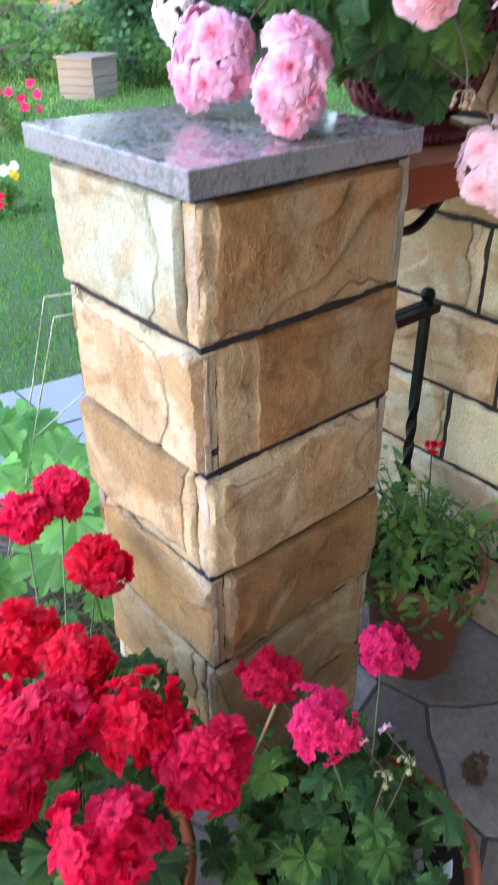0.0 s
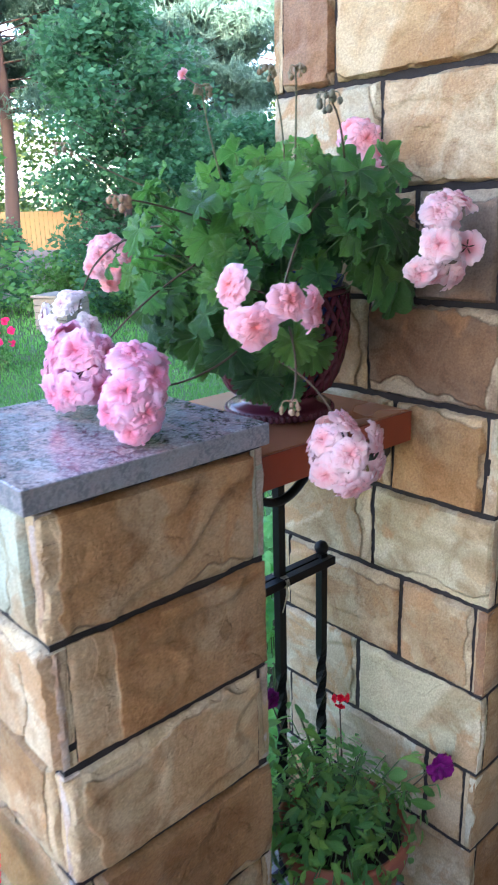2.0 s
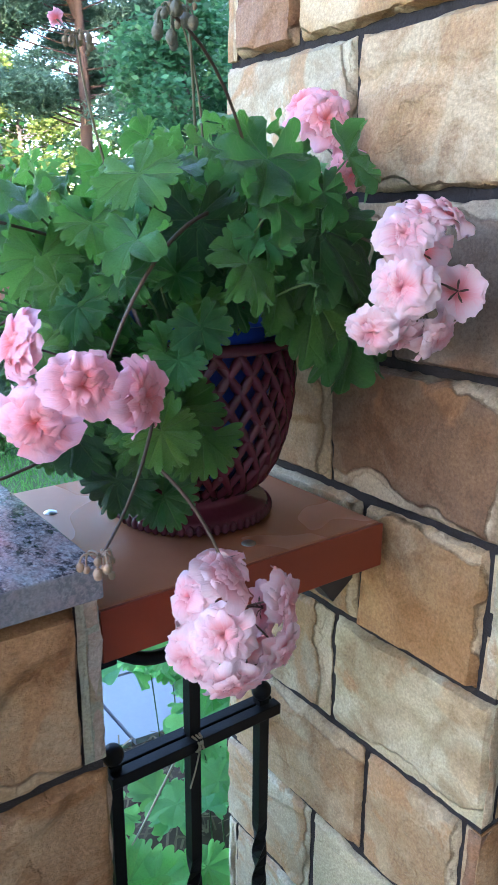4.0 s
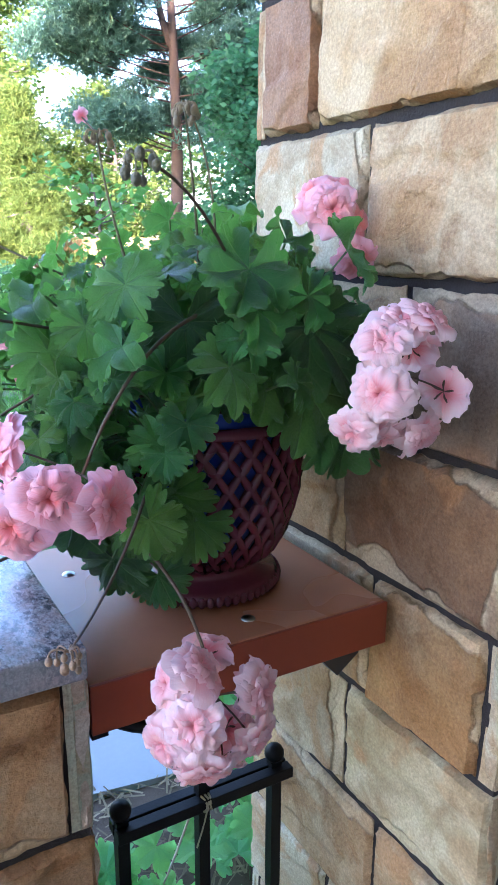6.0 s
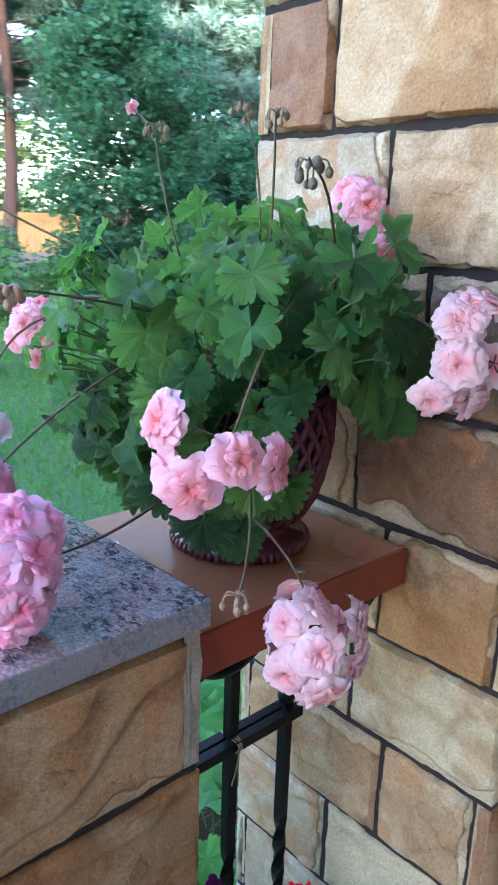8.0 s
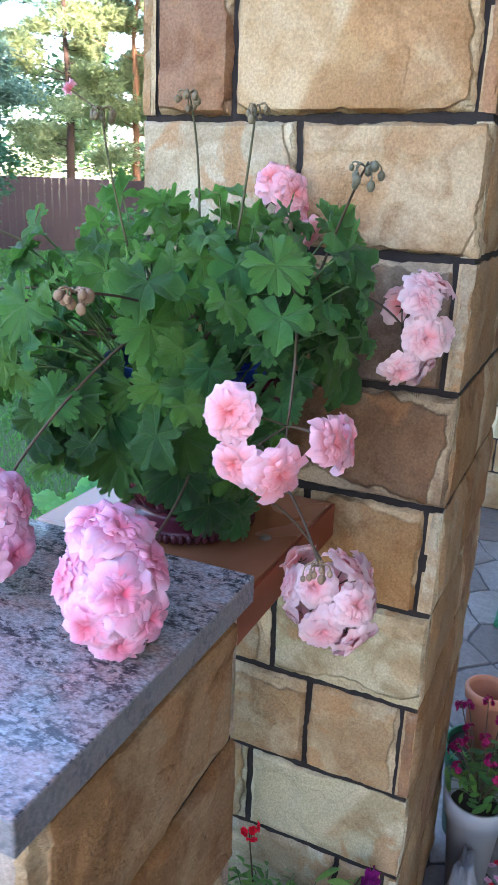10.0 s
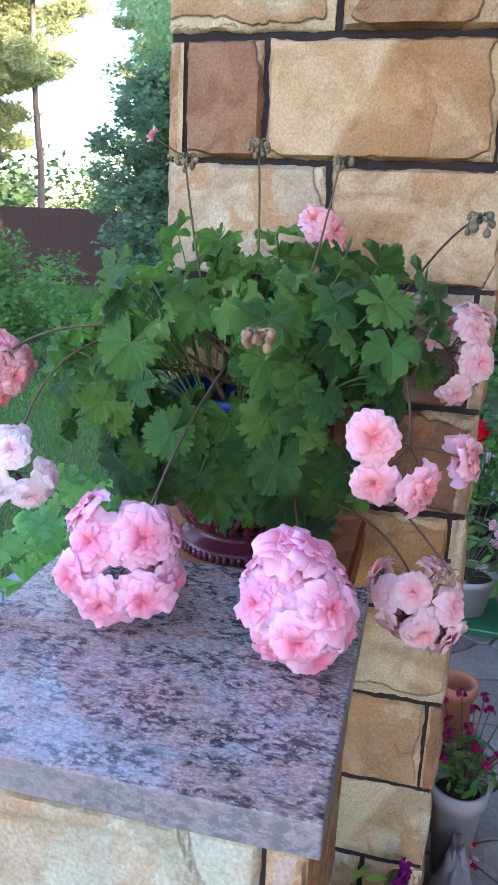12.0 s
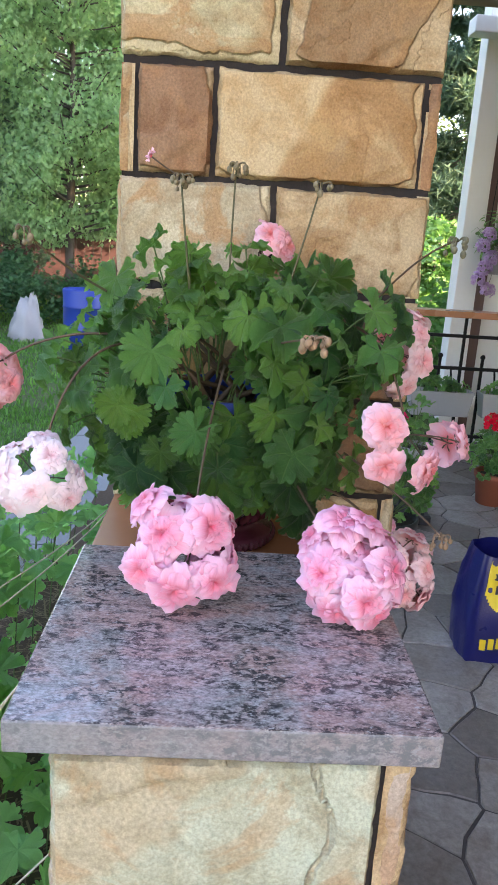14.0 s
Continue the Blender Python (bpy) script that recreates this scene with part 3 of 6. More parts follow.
W = CY1 - CY0
BUFF, RUSSET = (0.46, 0.35, 0.205), (0.385, 0.258, 0.137)
# cuts and colours of the face towards the pillar, from the garden side, bottom row first
# CREAM on the lowest two garden-side stones: garden light put into their colour
FACE = [([1.058 - 0.80], [CREAM, BUFF]), ([1.058 - 0.675], [CREAM, RUSSET]), ([1.058 - 0.846], [(CREAM, [("r", 0.16)]), (OLIVE, [("d", 0.62)])]), ([1.058 - 0.748], [(RUSSET, [("t", 0.16)]), (BUFF, [("r", 0.12)])]),
        ([1.058 - 0.816], [(BUFF, [("r", 0.13)]), (OLIVE, [("b", 0.10)])]), ([1.058 - 0.774], [(BUFF, [("r", 0.10)]), (ORANGE, [("t", 0.08), ("r", 0.12)])]), ([1.058 - 0.833], [(ORANGE, [("r", 0.35)]), (DARK, [("r", 0.07), ("b", 0.15), ("t", 0.08)])]), ([1.058 - 0.743], [TAN, (GREYB, [("t", 0.12)])]),
        ([1.058 - 0.816], [((0.50, 0.445, 0.315), [("r", 0.10)]), (TAN, [("r", 0.06), ("b", 0.07)])]), ([1.058 - 0.915], [(MAUVE, [("r", 0.16), ("b", 0.07)]), (ORANGE, [("b", 0.08), ("r", 0.06), ("d", 0.42)])]),
        ([1.058 - 0.818], [(OLIVE, [("b", 0.14), ("r", 0.12)]), (BROWN, [("l", 0.16), ("b", 0.22), ("t", 0.10), ("r", 0.35)])]), ([1.058 - 0.70], [TAN, CREAM]),
        ([1.058 - 0.85], [TAN, OLIVE]), ([1.058 - 0.75], [TAN, TAN]), ([1.058 - 0.85], [TAN, OLIVE]), ([1.058 - 0.75], [TAN, TAN])]
rows = quoin_rows(COL_Z, W, [f[0] for f in FACE], [f[1] for f in FACE], 1)
clad(column, (CX0, CY1, 0), (0, -1, 0), W, rows, 11.0)
D = CX1 - CX0
rows = quoin_rows(COL_Z, D, [[0.30], [0.19], [0.24], [0.33]], [[BROWN, TAN], [TAN, MAUVE], [TAN, BROWN]], 0)
clad(column, (CX0, CY0, 0), (1, 0, 0), D, rows, 57.0, 0.016)
rows = quoin_rows(COL_Z, D, [[0.30], [0.19], [0.24], [0.33]], [[CREAM, TAN], [TAN, CREAM], [TAN, OLIVE]], 0)
clad(column, (CX1, CY1, 0), (-1, 0, 0), D, rows, 91.0, 0.016)

# low pillar with the granite cap
PX0, PX1, PY0, PY1 = 0.505, 0.838, 0.708, 1.006
pillar = thing("stone_pillar", (0.67, 0.86, 0), "low square pillar clad in split tan and cream sandstone", "pillar")
bm = bmesh.new()
box(bm, PX0 + 0.002, PX1 - 0.002, PY0 + 0.002, PY1 - 0.002, -0.28, 1.056)
part("mortar_core", bm, MORTAR, pillar, "dark brown recessed mortar", smooth=False)
PIL_Z = [-0.28, -0.14, 0.03, 0.20, 0.370, 0.543, 0.714, 0.885, 1.052]
WX, WY = PX1 - PX0, PY1 - PY0
FRONT = [[BROWN], [BROWN], [TAN], [(TAN, [("l", 0.08)])], [(BROWN, [("l", 0.10), ("b", 0.10)])], [(TAN, [("l", 0.12), ("t", 0.15)])], [(BROWN, [("s", 0.19)])], [(BROWN, [("l", 0.11), ("b", 0.10)])]]
rows = quoin_rows(PIL_Z, WX, [[]], FRONT, 1, 0.017, True)
clad(pillar, (PX0, PY0, 0), (1, 0, 0), WX, rows, 203.0)
SIDE = [[TAN], [TAN], [TAN], [(TAN, [("r", 0.12)])], [(ORANGE, [("t", 0.35)])], [(TAN, [("r", 0.12), ("b", 0.12)])], [((0.50, 0.37, 0.225), [("c", 0.72), ("t", 0.10)])], [(PALE, [("c", 0.82)])]]
rows = quoin_rows(PIL_Z, WY, [[]], SIDE, 1, 0.0190, True)
clad(pillar, (PX0, PY1, 0), (0, -1, 0), WY, rows, 307.0)
rows = quoin_rows(PIL_Z, WX, [[]], FRONT, 1, 0.017, True)
clad(pillar, (PX1, PY1, 0), (-1, 0, 0), WX, rows, 401.0, 0.014)
rows = quoin_rows(PIL_Z, WY, [[]], SIDE, 1, 0.0190, True)
clad(pillar, (PX1, PY0, 0), (0, 1, 0), WY, rows, 503.0, 0.014)

bm = bmesh.new()
box(bm, 0.486, 0.836, 0.689, 1.041, 1.056, 1.086, 0.0022)
cap = tagged(part("granite_cap", bm, None, smooth=False), "polished grey and pink speckled granite slab on the low pillar", "cap stone")

cap.data.materials.append(GRANITE)
cap.data.materials.append(GRANITE_EDGE)
for f in cap.data.polygons:
    f.material_index = 0 if abs(f.normal.z) > 0.9 else 1

# second column, at the far corner of the terrace
far_column = thing("stone_column", (4.15, 0.80, 0), "far square column of tan split sandstone at the terrace corner", "column")
bm = bmesh.new()
box(bm, 3.908, 4.392, 0.553, 1.047, 0, 3.148)
part("mortar_core", bm, MORTAR, far_column, "dark brown recessed mortar", smooth=False)
rows = quoin_rows(COL_Z, 0.51, [[0.22], [0.30], [0.26], [0.34]], [[TAN, TAN], [BROWN, TAN], [TAN, CREAM], [CREAM, MAUVE]], 1)
clad(far_column, (3.90, 1.055, 0), (0, -1, 0), 0.51, rows, 611.0, 0.03)
rows = quoin_rows(COL_Z, 0.50, [[0.30], [0.19]], [[TAN, MAUVE], [BROWN, TAN]], 0)
clad(far_column, (3.90, 0.545, 0), (1, 0, 0), 0.50, rows, 677.0, 0.03)

# ---- shelf and its iron rail ----
shelf = thing("wooden_shelf", (1.03, 0.87, 1.0), "brown varnished board shelf between the pillar and the column", "shelf")
bm = bmesh.new()
box(bm, 0.846, 1.192, 0.7255, 1.055, 0.978, 1.027, 0.002)
board = part("board", bm, BOARD, shelf, smooth=False)
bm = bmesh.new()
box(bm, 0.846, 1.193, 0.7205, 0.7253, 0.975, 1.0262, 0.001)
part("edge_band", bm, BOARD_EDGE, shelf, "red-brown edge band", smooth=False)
for sx, sy in ((1.035, 0.762), (0.900, 0.965)):
    bm = bmesh.new()
    lathe(bm, [(0.0001, 0.0035), (0.004, 0.003), (0.0075, 0.001), (0.008, 0.0)], (sx, sy, 1.0272), 16)
    part("screw", bm, STEEL, shelf, "round steel screw head")

rail = thing("iron_railing", (1.03, 0.875, 0), "black square-bar iron railing below the shelf", "railing")


def bar(parent, a, b, half=0.0075, name="bar", label=""):
    """A square bar from a to b."""
    a, b = Vector(a), Vector(b)
    bm = bmesh.new()
    box(bm, -half, half, -half, half, 0, (b - a).length, 0.0012, Matrix.Translation(a) @ turned(b - a))
    return part(name, bm, IRON, parent, label, smooth=False)


def twisted_bar(parent, x, y, z0, z1, half=0.0078):
    """An upright with a twisted length in its middle."""
    bm = bmesh.new()
    rings = []
    n = 44
    for i in range(n + 1):
        z = z0 + (z1 - z0) * i / n
        f = max(0.0, min(1.0, (z - 0.30) / 0.22))
        a = math.pi / 4 + f * math.pi * 2
        rings.append([bm.verts.new((x + half * 1.41 * math.cos(a + k * math.pi / 2), y + half * 1.41 * math.sin(a + k * math.pi / 2), z)) for k in range(4)])
    for p0, p1 in zip(rings, rings[1:]):
        for k in range(4):
            bm.faces.new((p0[k], p0[(k + 1) % 4], p1[(k + 1) % 4], p1[k]))
    bm.faces.new(rings[-1])
    return part("upright", bm, IRON, parent, smooth=False)


RY = 0.878
for ux in (0.922, 1.144):
    twisted_bar(rail, ux, RY, 0.05, 0.730)
    bm = bmesh.new()
    ball(bm, (ux, RY, 0.742), 0.0138, 16)
    part("ball_finial", bm, IRON, rail, "round black ball on the upright")
twisted_bar(rail, 1.033, RY, 0.05, 0.965)
bar(rail, (0.912, RY - 0.0100, 0.715), (1.164, RY - 0.0100, 0.715), 0.0082, "crossbar")
bar(rail, (0.912, RY + 0.0100, 0.715), (1.164, RY + 0.0100, 0.715), 0.0082, "crossbar")
bar(rail, (0.85, RY, 0.968), (1.21, RY, 0.968), 0.010, "top_rail")
bar(rail, (0.85, RY, 0.05), (1.21, RY, 0.05), 0.008, "bottom_rail")
bar(rail, (0.858, 0.735, 0.968), (0.852, 1.02, 0.968), 0.0085, "bracket")
bar(rail, (1.165, 0.76, 0.968), (1.165, 1.02, 0.968), 0.0085, "bracket")
bm = bmesh.new()
ends = [[bm.verts.new((x, y, z)) for x, z in ((1.100, 0.986), (1.180, 0.986), (1.180, 0.950), (1.150, 0.928))] for y in (0.752, 0.776)]
for ring in (ends[0], ends[1][::-1]):
    bm.faces.new(ring)
for i in range(4):
    bm.faces.new((ends[0][i - 1], ends[1][i - 1], ends[1][i], ends[0][i]))
bmesh.ops.recalc_face_normals(bm, faces=bm.faces)
part("gusset", bm, DARK_PLASTIC, rail, "dark plastic gusset under the shelf", smooth=False)
bm = bmesh.new()
tube(bm, [(0.86 + 0.16 * i / 14, 0.78, 0.965 - 0.045 * math.sin(math.pi * i / 14)) for i in range(15)], 0.0075, 6)
part("scroll", bm, IRON, rail, "curved black scroll bar")

# ---- leaves and flowers ----
def geranium_leaf(seed, lobes=7, cup=0.18, shallow=False):
    """A round leaf of radius 1 in the xy plane: clefts between the lobes, round teeth, pleats along the veins; stalk at the origin, notch towards -y."""
    rng = random.Random(seed)
    per, rings = 18, 7
    steps = lobes * per
    span = math.radians(rng.uniform(300, 338))
    verts, uvs, faces = [(0, 0, 0)], [(0.5, 0.0)], []
    ph, q2, tip = rng.uniform(0, 6), rng.uniform(0, 6), rng.uniform(0.15, 0.65)
    depth = 0.12 if shallow else rng.uniform(0.12, 0.22)
    reach = [rng.uniform(0.90, 1.06) for _ in range(lobes)]
    for r in range(1, rings + 1):
        f = (r / rings) ** 0.8
        for i in range(steps + 1):
            t = i / steps
            a = -math.pi / 2 + (2 * math.pi - span) / 2 + span * t
            k = t * lobes
            n = min(lobes - 1, int(k))
            c = abs(2 * (k - n) - 1)
            rad = reach[n] + (1 - reach[n]) * c - depth * f * f * c ** 4.0
            rad *= 0.84 + 0.16 * math.sin(a / 2 + 0.785) ** 2
            if r >= rings - 1:
                rad *= 1 + (0.17 if r == rings else 0.05) * (abs(math.cos(math.pi * k * 3 - math.pi / 2)) ** 0.5 - 0.65)
            q = rad * f
            x, y = q * math.cos(a), q * math.sin(a)
            z = cup * f ** 1.3 + 0.22 * f * (c - 0.45)
            z += 0.16 * f * noise.noise((x * 1.6 + seed * 5, y * 1.6, 0)) + 0.22 * f * f * noise.noise((x * 3.4 + seed, y * 3.4, 2))
            z += 0.13 * f ** 4 * math.sin(a * 5 + ph) - 0.05 * f ** 5 * (1 - c)
            z -= tip * max(0.0, f - 0.3) ** 1.5 * (0.55 + 0.45 * math.sin(a + 0.5 * math.sin(q2))) * 1.3
            verts.append((x, y, z))
            uvs.append((k, f))
    row = steps + 1
    for i in range(steps):
        faces.append((0, 1 + i, 2 + i))
    for r in range(rings - 1):
        for i in range(steps):
            a = 1 + r * row + i
            faces.append((a, a + row, a + row + 1, a + 1))
    return raw_mesh("leaf", verts, faces, uvs)


def oval_leaf(seed, width=0.45, bend=0.25):
    rng = random.Random(seed)
    n, verts, uvs, faces = 6, [], [], []
    for i in range(n + 1):
        t = i / n
        w = width * math.sin(math.pi * min(1, t * 0.94 + 0.03)) ** 0.8
        z = -bend * t * t + 0.03 * rng.uniform(-1, 1)
        verts += [(-w, t * 2, z + 0.10 * w), (0, t * 2, z - 0.03), (w, t * 2, z + 0.10 * w)]
        uvs += [(0.0, t), (0.5, t), (1.0, t)]
    for i in range(n):
        a = i * 3
        faces += [(a, a + 1, a + 4, a + 3), (a + 1, a + 2, a + 5, a + 4)]
    return raw_mesh("leaf", verts, faces, uvs)


def petal_grid(verts, uvs, faces, yaw, tilt, length, width, lift, rng, ruffle=0.12, reach=1.0, curl=0.0):
    """Adds one cupped petal with a wavy, nicked rim to the lists."""
    nu, nv = 12, 7
    start = len(verts)
    ph, ph2, ph3, notch = rng.uniform(0, 6), rng.uniform(0, 6), rng.uniform(0, 6), rng.uniform(-0.02, 0.12)
    skew = rng.uniform(-0.18, 0.18)
    ca, sa = math.cos(yaw), math.sin(yaw)
    for j in range(nv + 1):
        t = j / nv
        w = width * (0.12 + 0.88 * math.sin(math.pi * 0.5 * min(1.0, 1.15 * t)))
        ang = tilt * (1 - 0.6 * t * t) - curl * t * t
        for i in range(nu + 1):
            s = i / nu * 2 - 1
            rim = 0.40 * t * t * (1 - math.sqrt(1 - 0.98 * abs(s) ** 2.6)) + notch * t * max(0.0, 1 - abs(s) * 2.4) + 0.035 * t ** 4 * math.sin(s * 9 + ph2)
            ln = length * t * (1 - rim)
            x = ln * math.cos(ang)
            y = w * s * (1 - 0.14 * t ** 4) + skew * length * t * t
            wave = math.sin(s * 2.6 + ph) + 0.75 * t * math.sin(s * 5.5 + ph2) + 0.45 * t * t * math.sin(s * 10 + ph3)
            z = lift + ln * math.sin(ang) + 0.10 * length * s * s * t + ruffle * length * t * t * wave
            verts.append((x * ca - y * sa, x * sa + y * ca, z))
            uvs.append((i / nu, t * reach))
    for j in range(nv):
        for i in range(nu):
            a = start + j * (nu + 1) + i
            faces.append((a, a + 1, a + nu + 2, a + nu + 1))


def double_floret(seed):
    """A full, loose rosette of radius about 1 that looks along z."""
    rng = random.Random(seed)
    verts, uvs, faces = [], [], []
    for count, tilt, length, width, lift, curl in ((5, 0.12, 1.04, 0.66, -0.05, 0.28), (5, 0.34, 0.92, 0.58, 0.0, 0.22), (5, 0.66, 0.72, 0.42, 0.03, 0.15), (5, 0.98, 0.54, 0.28, 0.03, 0.1), (4, 1.2, 0.36, 0.18, 0.03, 0.0)):
        off = rng.uniform(0, 6)
        for k in range(count):
            petal_grid(verts, uvs, faces, off + 2 * math.pi * k / count + rng.uniform(-0.3, 0.3), tilt + rng.uniform(-0.22, 0.26), length * rng.uniform(0.82, 1.12), width * rng.uniform(0.8, 1.12), lift, rng, 0.085, 0.25 + 0.75 * length, curl)
    return raw_mesh("floret", verts, faces, uvs)


def single_floret(seed, double=False):
    """Five broad petals, and a ruff of inner ones when double."""
    rng = random.Random(seed)
    verts, uvs, faces = [], [], []
    off = rng.uniform(0, 6)
    for k in range(5):
        petal_grid(verts, uvs, faces, off + 2 * math.pi * k / 5 + rng.uniform(-0.2, 0.2), 0.25 + rng.uniform(-0.2, 0.3), rng.uniform(0.85, 1.12), 0.50, 0, rng, 0.11)
    for k in range(5 if double else 2):
        petal_grid(verts, uvs, faces, off + 0.5 + 2 * math.pi * k / 5, 0.85 + rng.uniform(-0.25, 0.25), rng.uniform(0.5, 0.75), 0.32, 0.06, rng, 0.13)
    return raw_mesh("floret", verts, faces, uvs)


LEAVES = [geranium_leaf(s, 7 if s % 3 else 5, 0.10 + 0.05 * (s % 4)) for s in range(12)]
SHALLOW_LEAVES = [geranium_leaf(s, 7, 0.08, True) for s in range(31, 36)]
OVALS = [oval_leaf(s, 0.36 + 0.07 * (s % 3), 0.2 + 0.12 * (s % 4)) for s in range(4)]
ROSETTES = [double_floret(s) for s in range(6)]
SIMPLE = [single_floret(s, s % 2 == 0) for s in range(5)]
verts, uvs, faces = [], [], []
for k in range(5):
    petal_grid(verts, uvs, faces, 1.257 * k, 0.5, 1.0, 0.10, 0, random.Random(3), 0.03)
SEPALS = raw_mesh("calyx", verts, faces, uvs)
MATTED = {}


def shared(me, material):
    """The same mesh with another material, made once."""
    key = (me.name, material.name)
    if key not in MATTED:
        c = me.copy()
        c.materials.clear()
        c.materials.append(material)
        MATTED[key] = c
    return MATTED[key]


def sphere_points(n, rng, low=-1.0):
    out = []
    for i in range(n):
        z = 1 - (1 - low) * (i + 0.5) / n
        a = 2.39996 * i + rng.uniform(-0.25, 0.25)
        r = math.sqrt(max(0, 1 - z * z))
        out.append(Vector((r * math.cos(a), r * math.sin(a), z)))
    return out


def flower_head(parent, centre, radius, facing, meshes, material, count, size, seed, stalk=None, low=-0.35, buds=0, label="", stalk_mat=None, squash=1.0, loose=0.2):
    """An umbel: florets on a dome round its centre, and the stalk that carries it."""
    rng = random.Random(seed)
    c, f = Vector(centre), Vector(facing).normalized()
    rot = turned(f, rng.uniform(0, 6))
    hub = c - f * radius * 0.35
    bm = bmesh.new()
    if stalk:
        tube(bm, bezier(*stalk, hub, n=12), [0.0018 - 0.0005 * i / 11 for i in range(12)], 6)
    dirs = [(rot.to_3x3() @ d) for d in sphere_points(count, rng, low)]
    spots = []
    for d in dirs:
        q = c + Vector((d.x, d.y, d.z * squash)) * radius * rng.uniform(1.0 - loose, 1.0)
        spots.append((q, (q - hub).normalized()))
        tube(bm, [hub, hub.lerp(q, 0.6) + f * 0.002, q - (q - hub).normalized() * size * 0.1], 0.0007, 4, cap=False)
    for k in range(buds):
        d = Vector((rng.uniform(-1, 1), rng.uniform(-1, 1), -0.8 + rng.uniform(-0.4, 0.4))).normalized()
        q = hub + d * rng.uniform(0.012, 0.024)
        tube(bm, [hub, hub.lerp(q, 0.5) + Vector((0, 0, 0.004)), q], 0.0007, 4, cap=False)
        ball(bm, q, 0.0030, 8, 1.6)
    head = part("flower_head", bm, stalk_mat or STALK, parent, label)
    for k, (q, d) in enumerate(spots):
        d = (d + Vector((rng.uniform(-1, 1), rng.uniform(-1, 1), rng.uniform(-1, 1))) * (0.1 + 0.6 * loose)).normalized()
        m = Matrix.Translation(q) @ turned(d, rng.uniform(0, 6)) @ Matrix.Diagonal((*(size * rng.uniform(0.86, 1.12) for _ in range(3)), 1))
        placed("floret", shared(meshes[(seed + k) % len(meshes)], material), m, None, head)
    return head


def open_head(parent, florets, hub, meshes, material, size, seed, stalk, label="", fill=0.0, loose=0.15, full=False):
    """A loose umbel with each floret at its own place and way: (place, facing)."""
    rng = random.Random(seed)
    hub = Vector(hub)
    florets = [(Vector(q), Vector(d).normalized()) for q, d in florets]
    for a, (q, d) in enumerate(list(florets)):
        for p, e in list(florets)[a + 1:]:
            if (q - p).length < fill:
                mean = ((q - hub).length + (p - hub).length) / 2
                way = ((q + p) / 2 - hub).normalized()
                spot = hub + way * mean * rng.uniform(0.86, 1.04)
                if all((spot - o).length > 0.031 for o, _ in florets):
                    way += Vector((rng.uniform(-1, 1), rng.uniform(-1, 1), rng.uniform(-1, 1))) * 0.35
                    florets.append((spot, (d + e + way * 1.5).normalized()))
    if full:
        florets += [(hub.lerp(q, 0.55), (d + Vector((rng.uniform(-1, 1), rng.uniform(-1, 1), rng.uniform(-1, 1))) * 0.3).normalized()) for q, d in florets]
    florets = [(hub + (q - hub) * rng.uniform(1 - 0.2 * loose, 1 + 0.4 * loose), (d + Vector((rng.uniform(-1, 1), rng.uniform(-1, 1), rng.uniform(-1, 1))) * loose).normalized()) for q, d in florets]
    bm = bmesh.new()
    tube(bm, bezier(*stalk, hub, n=12), [0.0018 - 0.0005 * i / 11 for i in range(12)], 6)
    for q, d in florets:
        q = Vector(q)
        tube(bm, bezier(hub, (hub + q) / 2 + Vector((0, 0, 0.004)), q - Vector(d).normalized() * size * 0.34, 6), 0.0009, 5, cap=False)
    head = part("flower_head", bm, STALK, parent, label)
    for k, (q, d) in enumerate(florets):
        s = size * rng.uniform(0.9, 1.1)
        m = Matrix.Translation(Vector(q) - Vector(d).normalized() * s * 0.28) @ turned(d, rng.uniform(0, 6)) @ Matrix.Diagonal((s, s, s, 1))
        placed("floret", shared(meshes[(seed + k) % len(meshes)], material), m, None, head)
        calyx = Matrix.Translation(Vector(q) - Vector(d).normalized() * size * 0.36) @ turned(-Vector(d), rng.uniform(0, 6)) @ Matrix.Diagonal((size * 0.42, size * 0.42, size * 0.5, 1))
        placed("calyx", shared(SEPALS, STALK), calyx, None, head)
    return head


def drawn_out(florets, hub, tall, thin, deep, lean):
    """The places of an umbel made taller, thinner one way and deeper the other, and leaning out at the foot."""
    hub, side, back = Vector(hub), Vector((1, -1, 0)).normalized(), Vector((1, 1, 0)).normalized()
    out = []
    for q, d in florets:
        q = Vector(q) - hub
        q += side * q.dot(side) * (thin - 1) + back * q.dot(back) * (deep - 1)
        out.append((hub + q + Vector((lean * q.z, lean * q.z, (tall - 1) * q.z)), d))
    return out


def seed_head(parent, at, stalk, seed, count=7, pink=False, material=None, size=0.0037):
    """A spent umbel: nodding dry buds on short stalks."""
    rng = random.Random(seed)
    at = Vector(at)
    bm = bmesh.new()
    tube(bm, bezier(*stalk, at, n=10), [0.0016 - 0.0005 * i / 9 for i in range(10)], 6)
    head = part("seed_stalk", bm, STALK if material else SEED_STALK, parent)
    for k in range(count):
        a = 2 * math.pi * k / count + rng.uniform(-0.4, 0.4)
        out = rng.uniform(0.006, 0.015)
        q = at + Vector((math.cos(a) * out, math.sin(a) * out, rng.uniform(-0.015, 0.001)))
        bm = bmesh.new()
        tube(bm, bezier(at, at + Vector((math.cos(a) * out * 1.1, math.sin(a) * out * 1.1, 0.009)), q, 7), 0.0008, 4)
        ball(bm, q, size * rng.uniform(0.6, 1.1), 8, 1.25)
        part("seed_pod", bm, material or SEED, head)
    if pink:
        bm = bmesh.new()
        tip = at + Vector((-0.004, 0.036, 0.020))
        tube(bm, bezier(at, at + Vector((0, 0.012, 0.004)), tip, 6), 0.0010, 5)
        part("bud_stalk", bm, STALK, head)
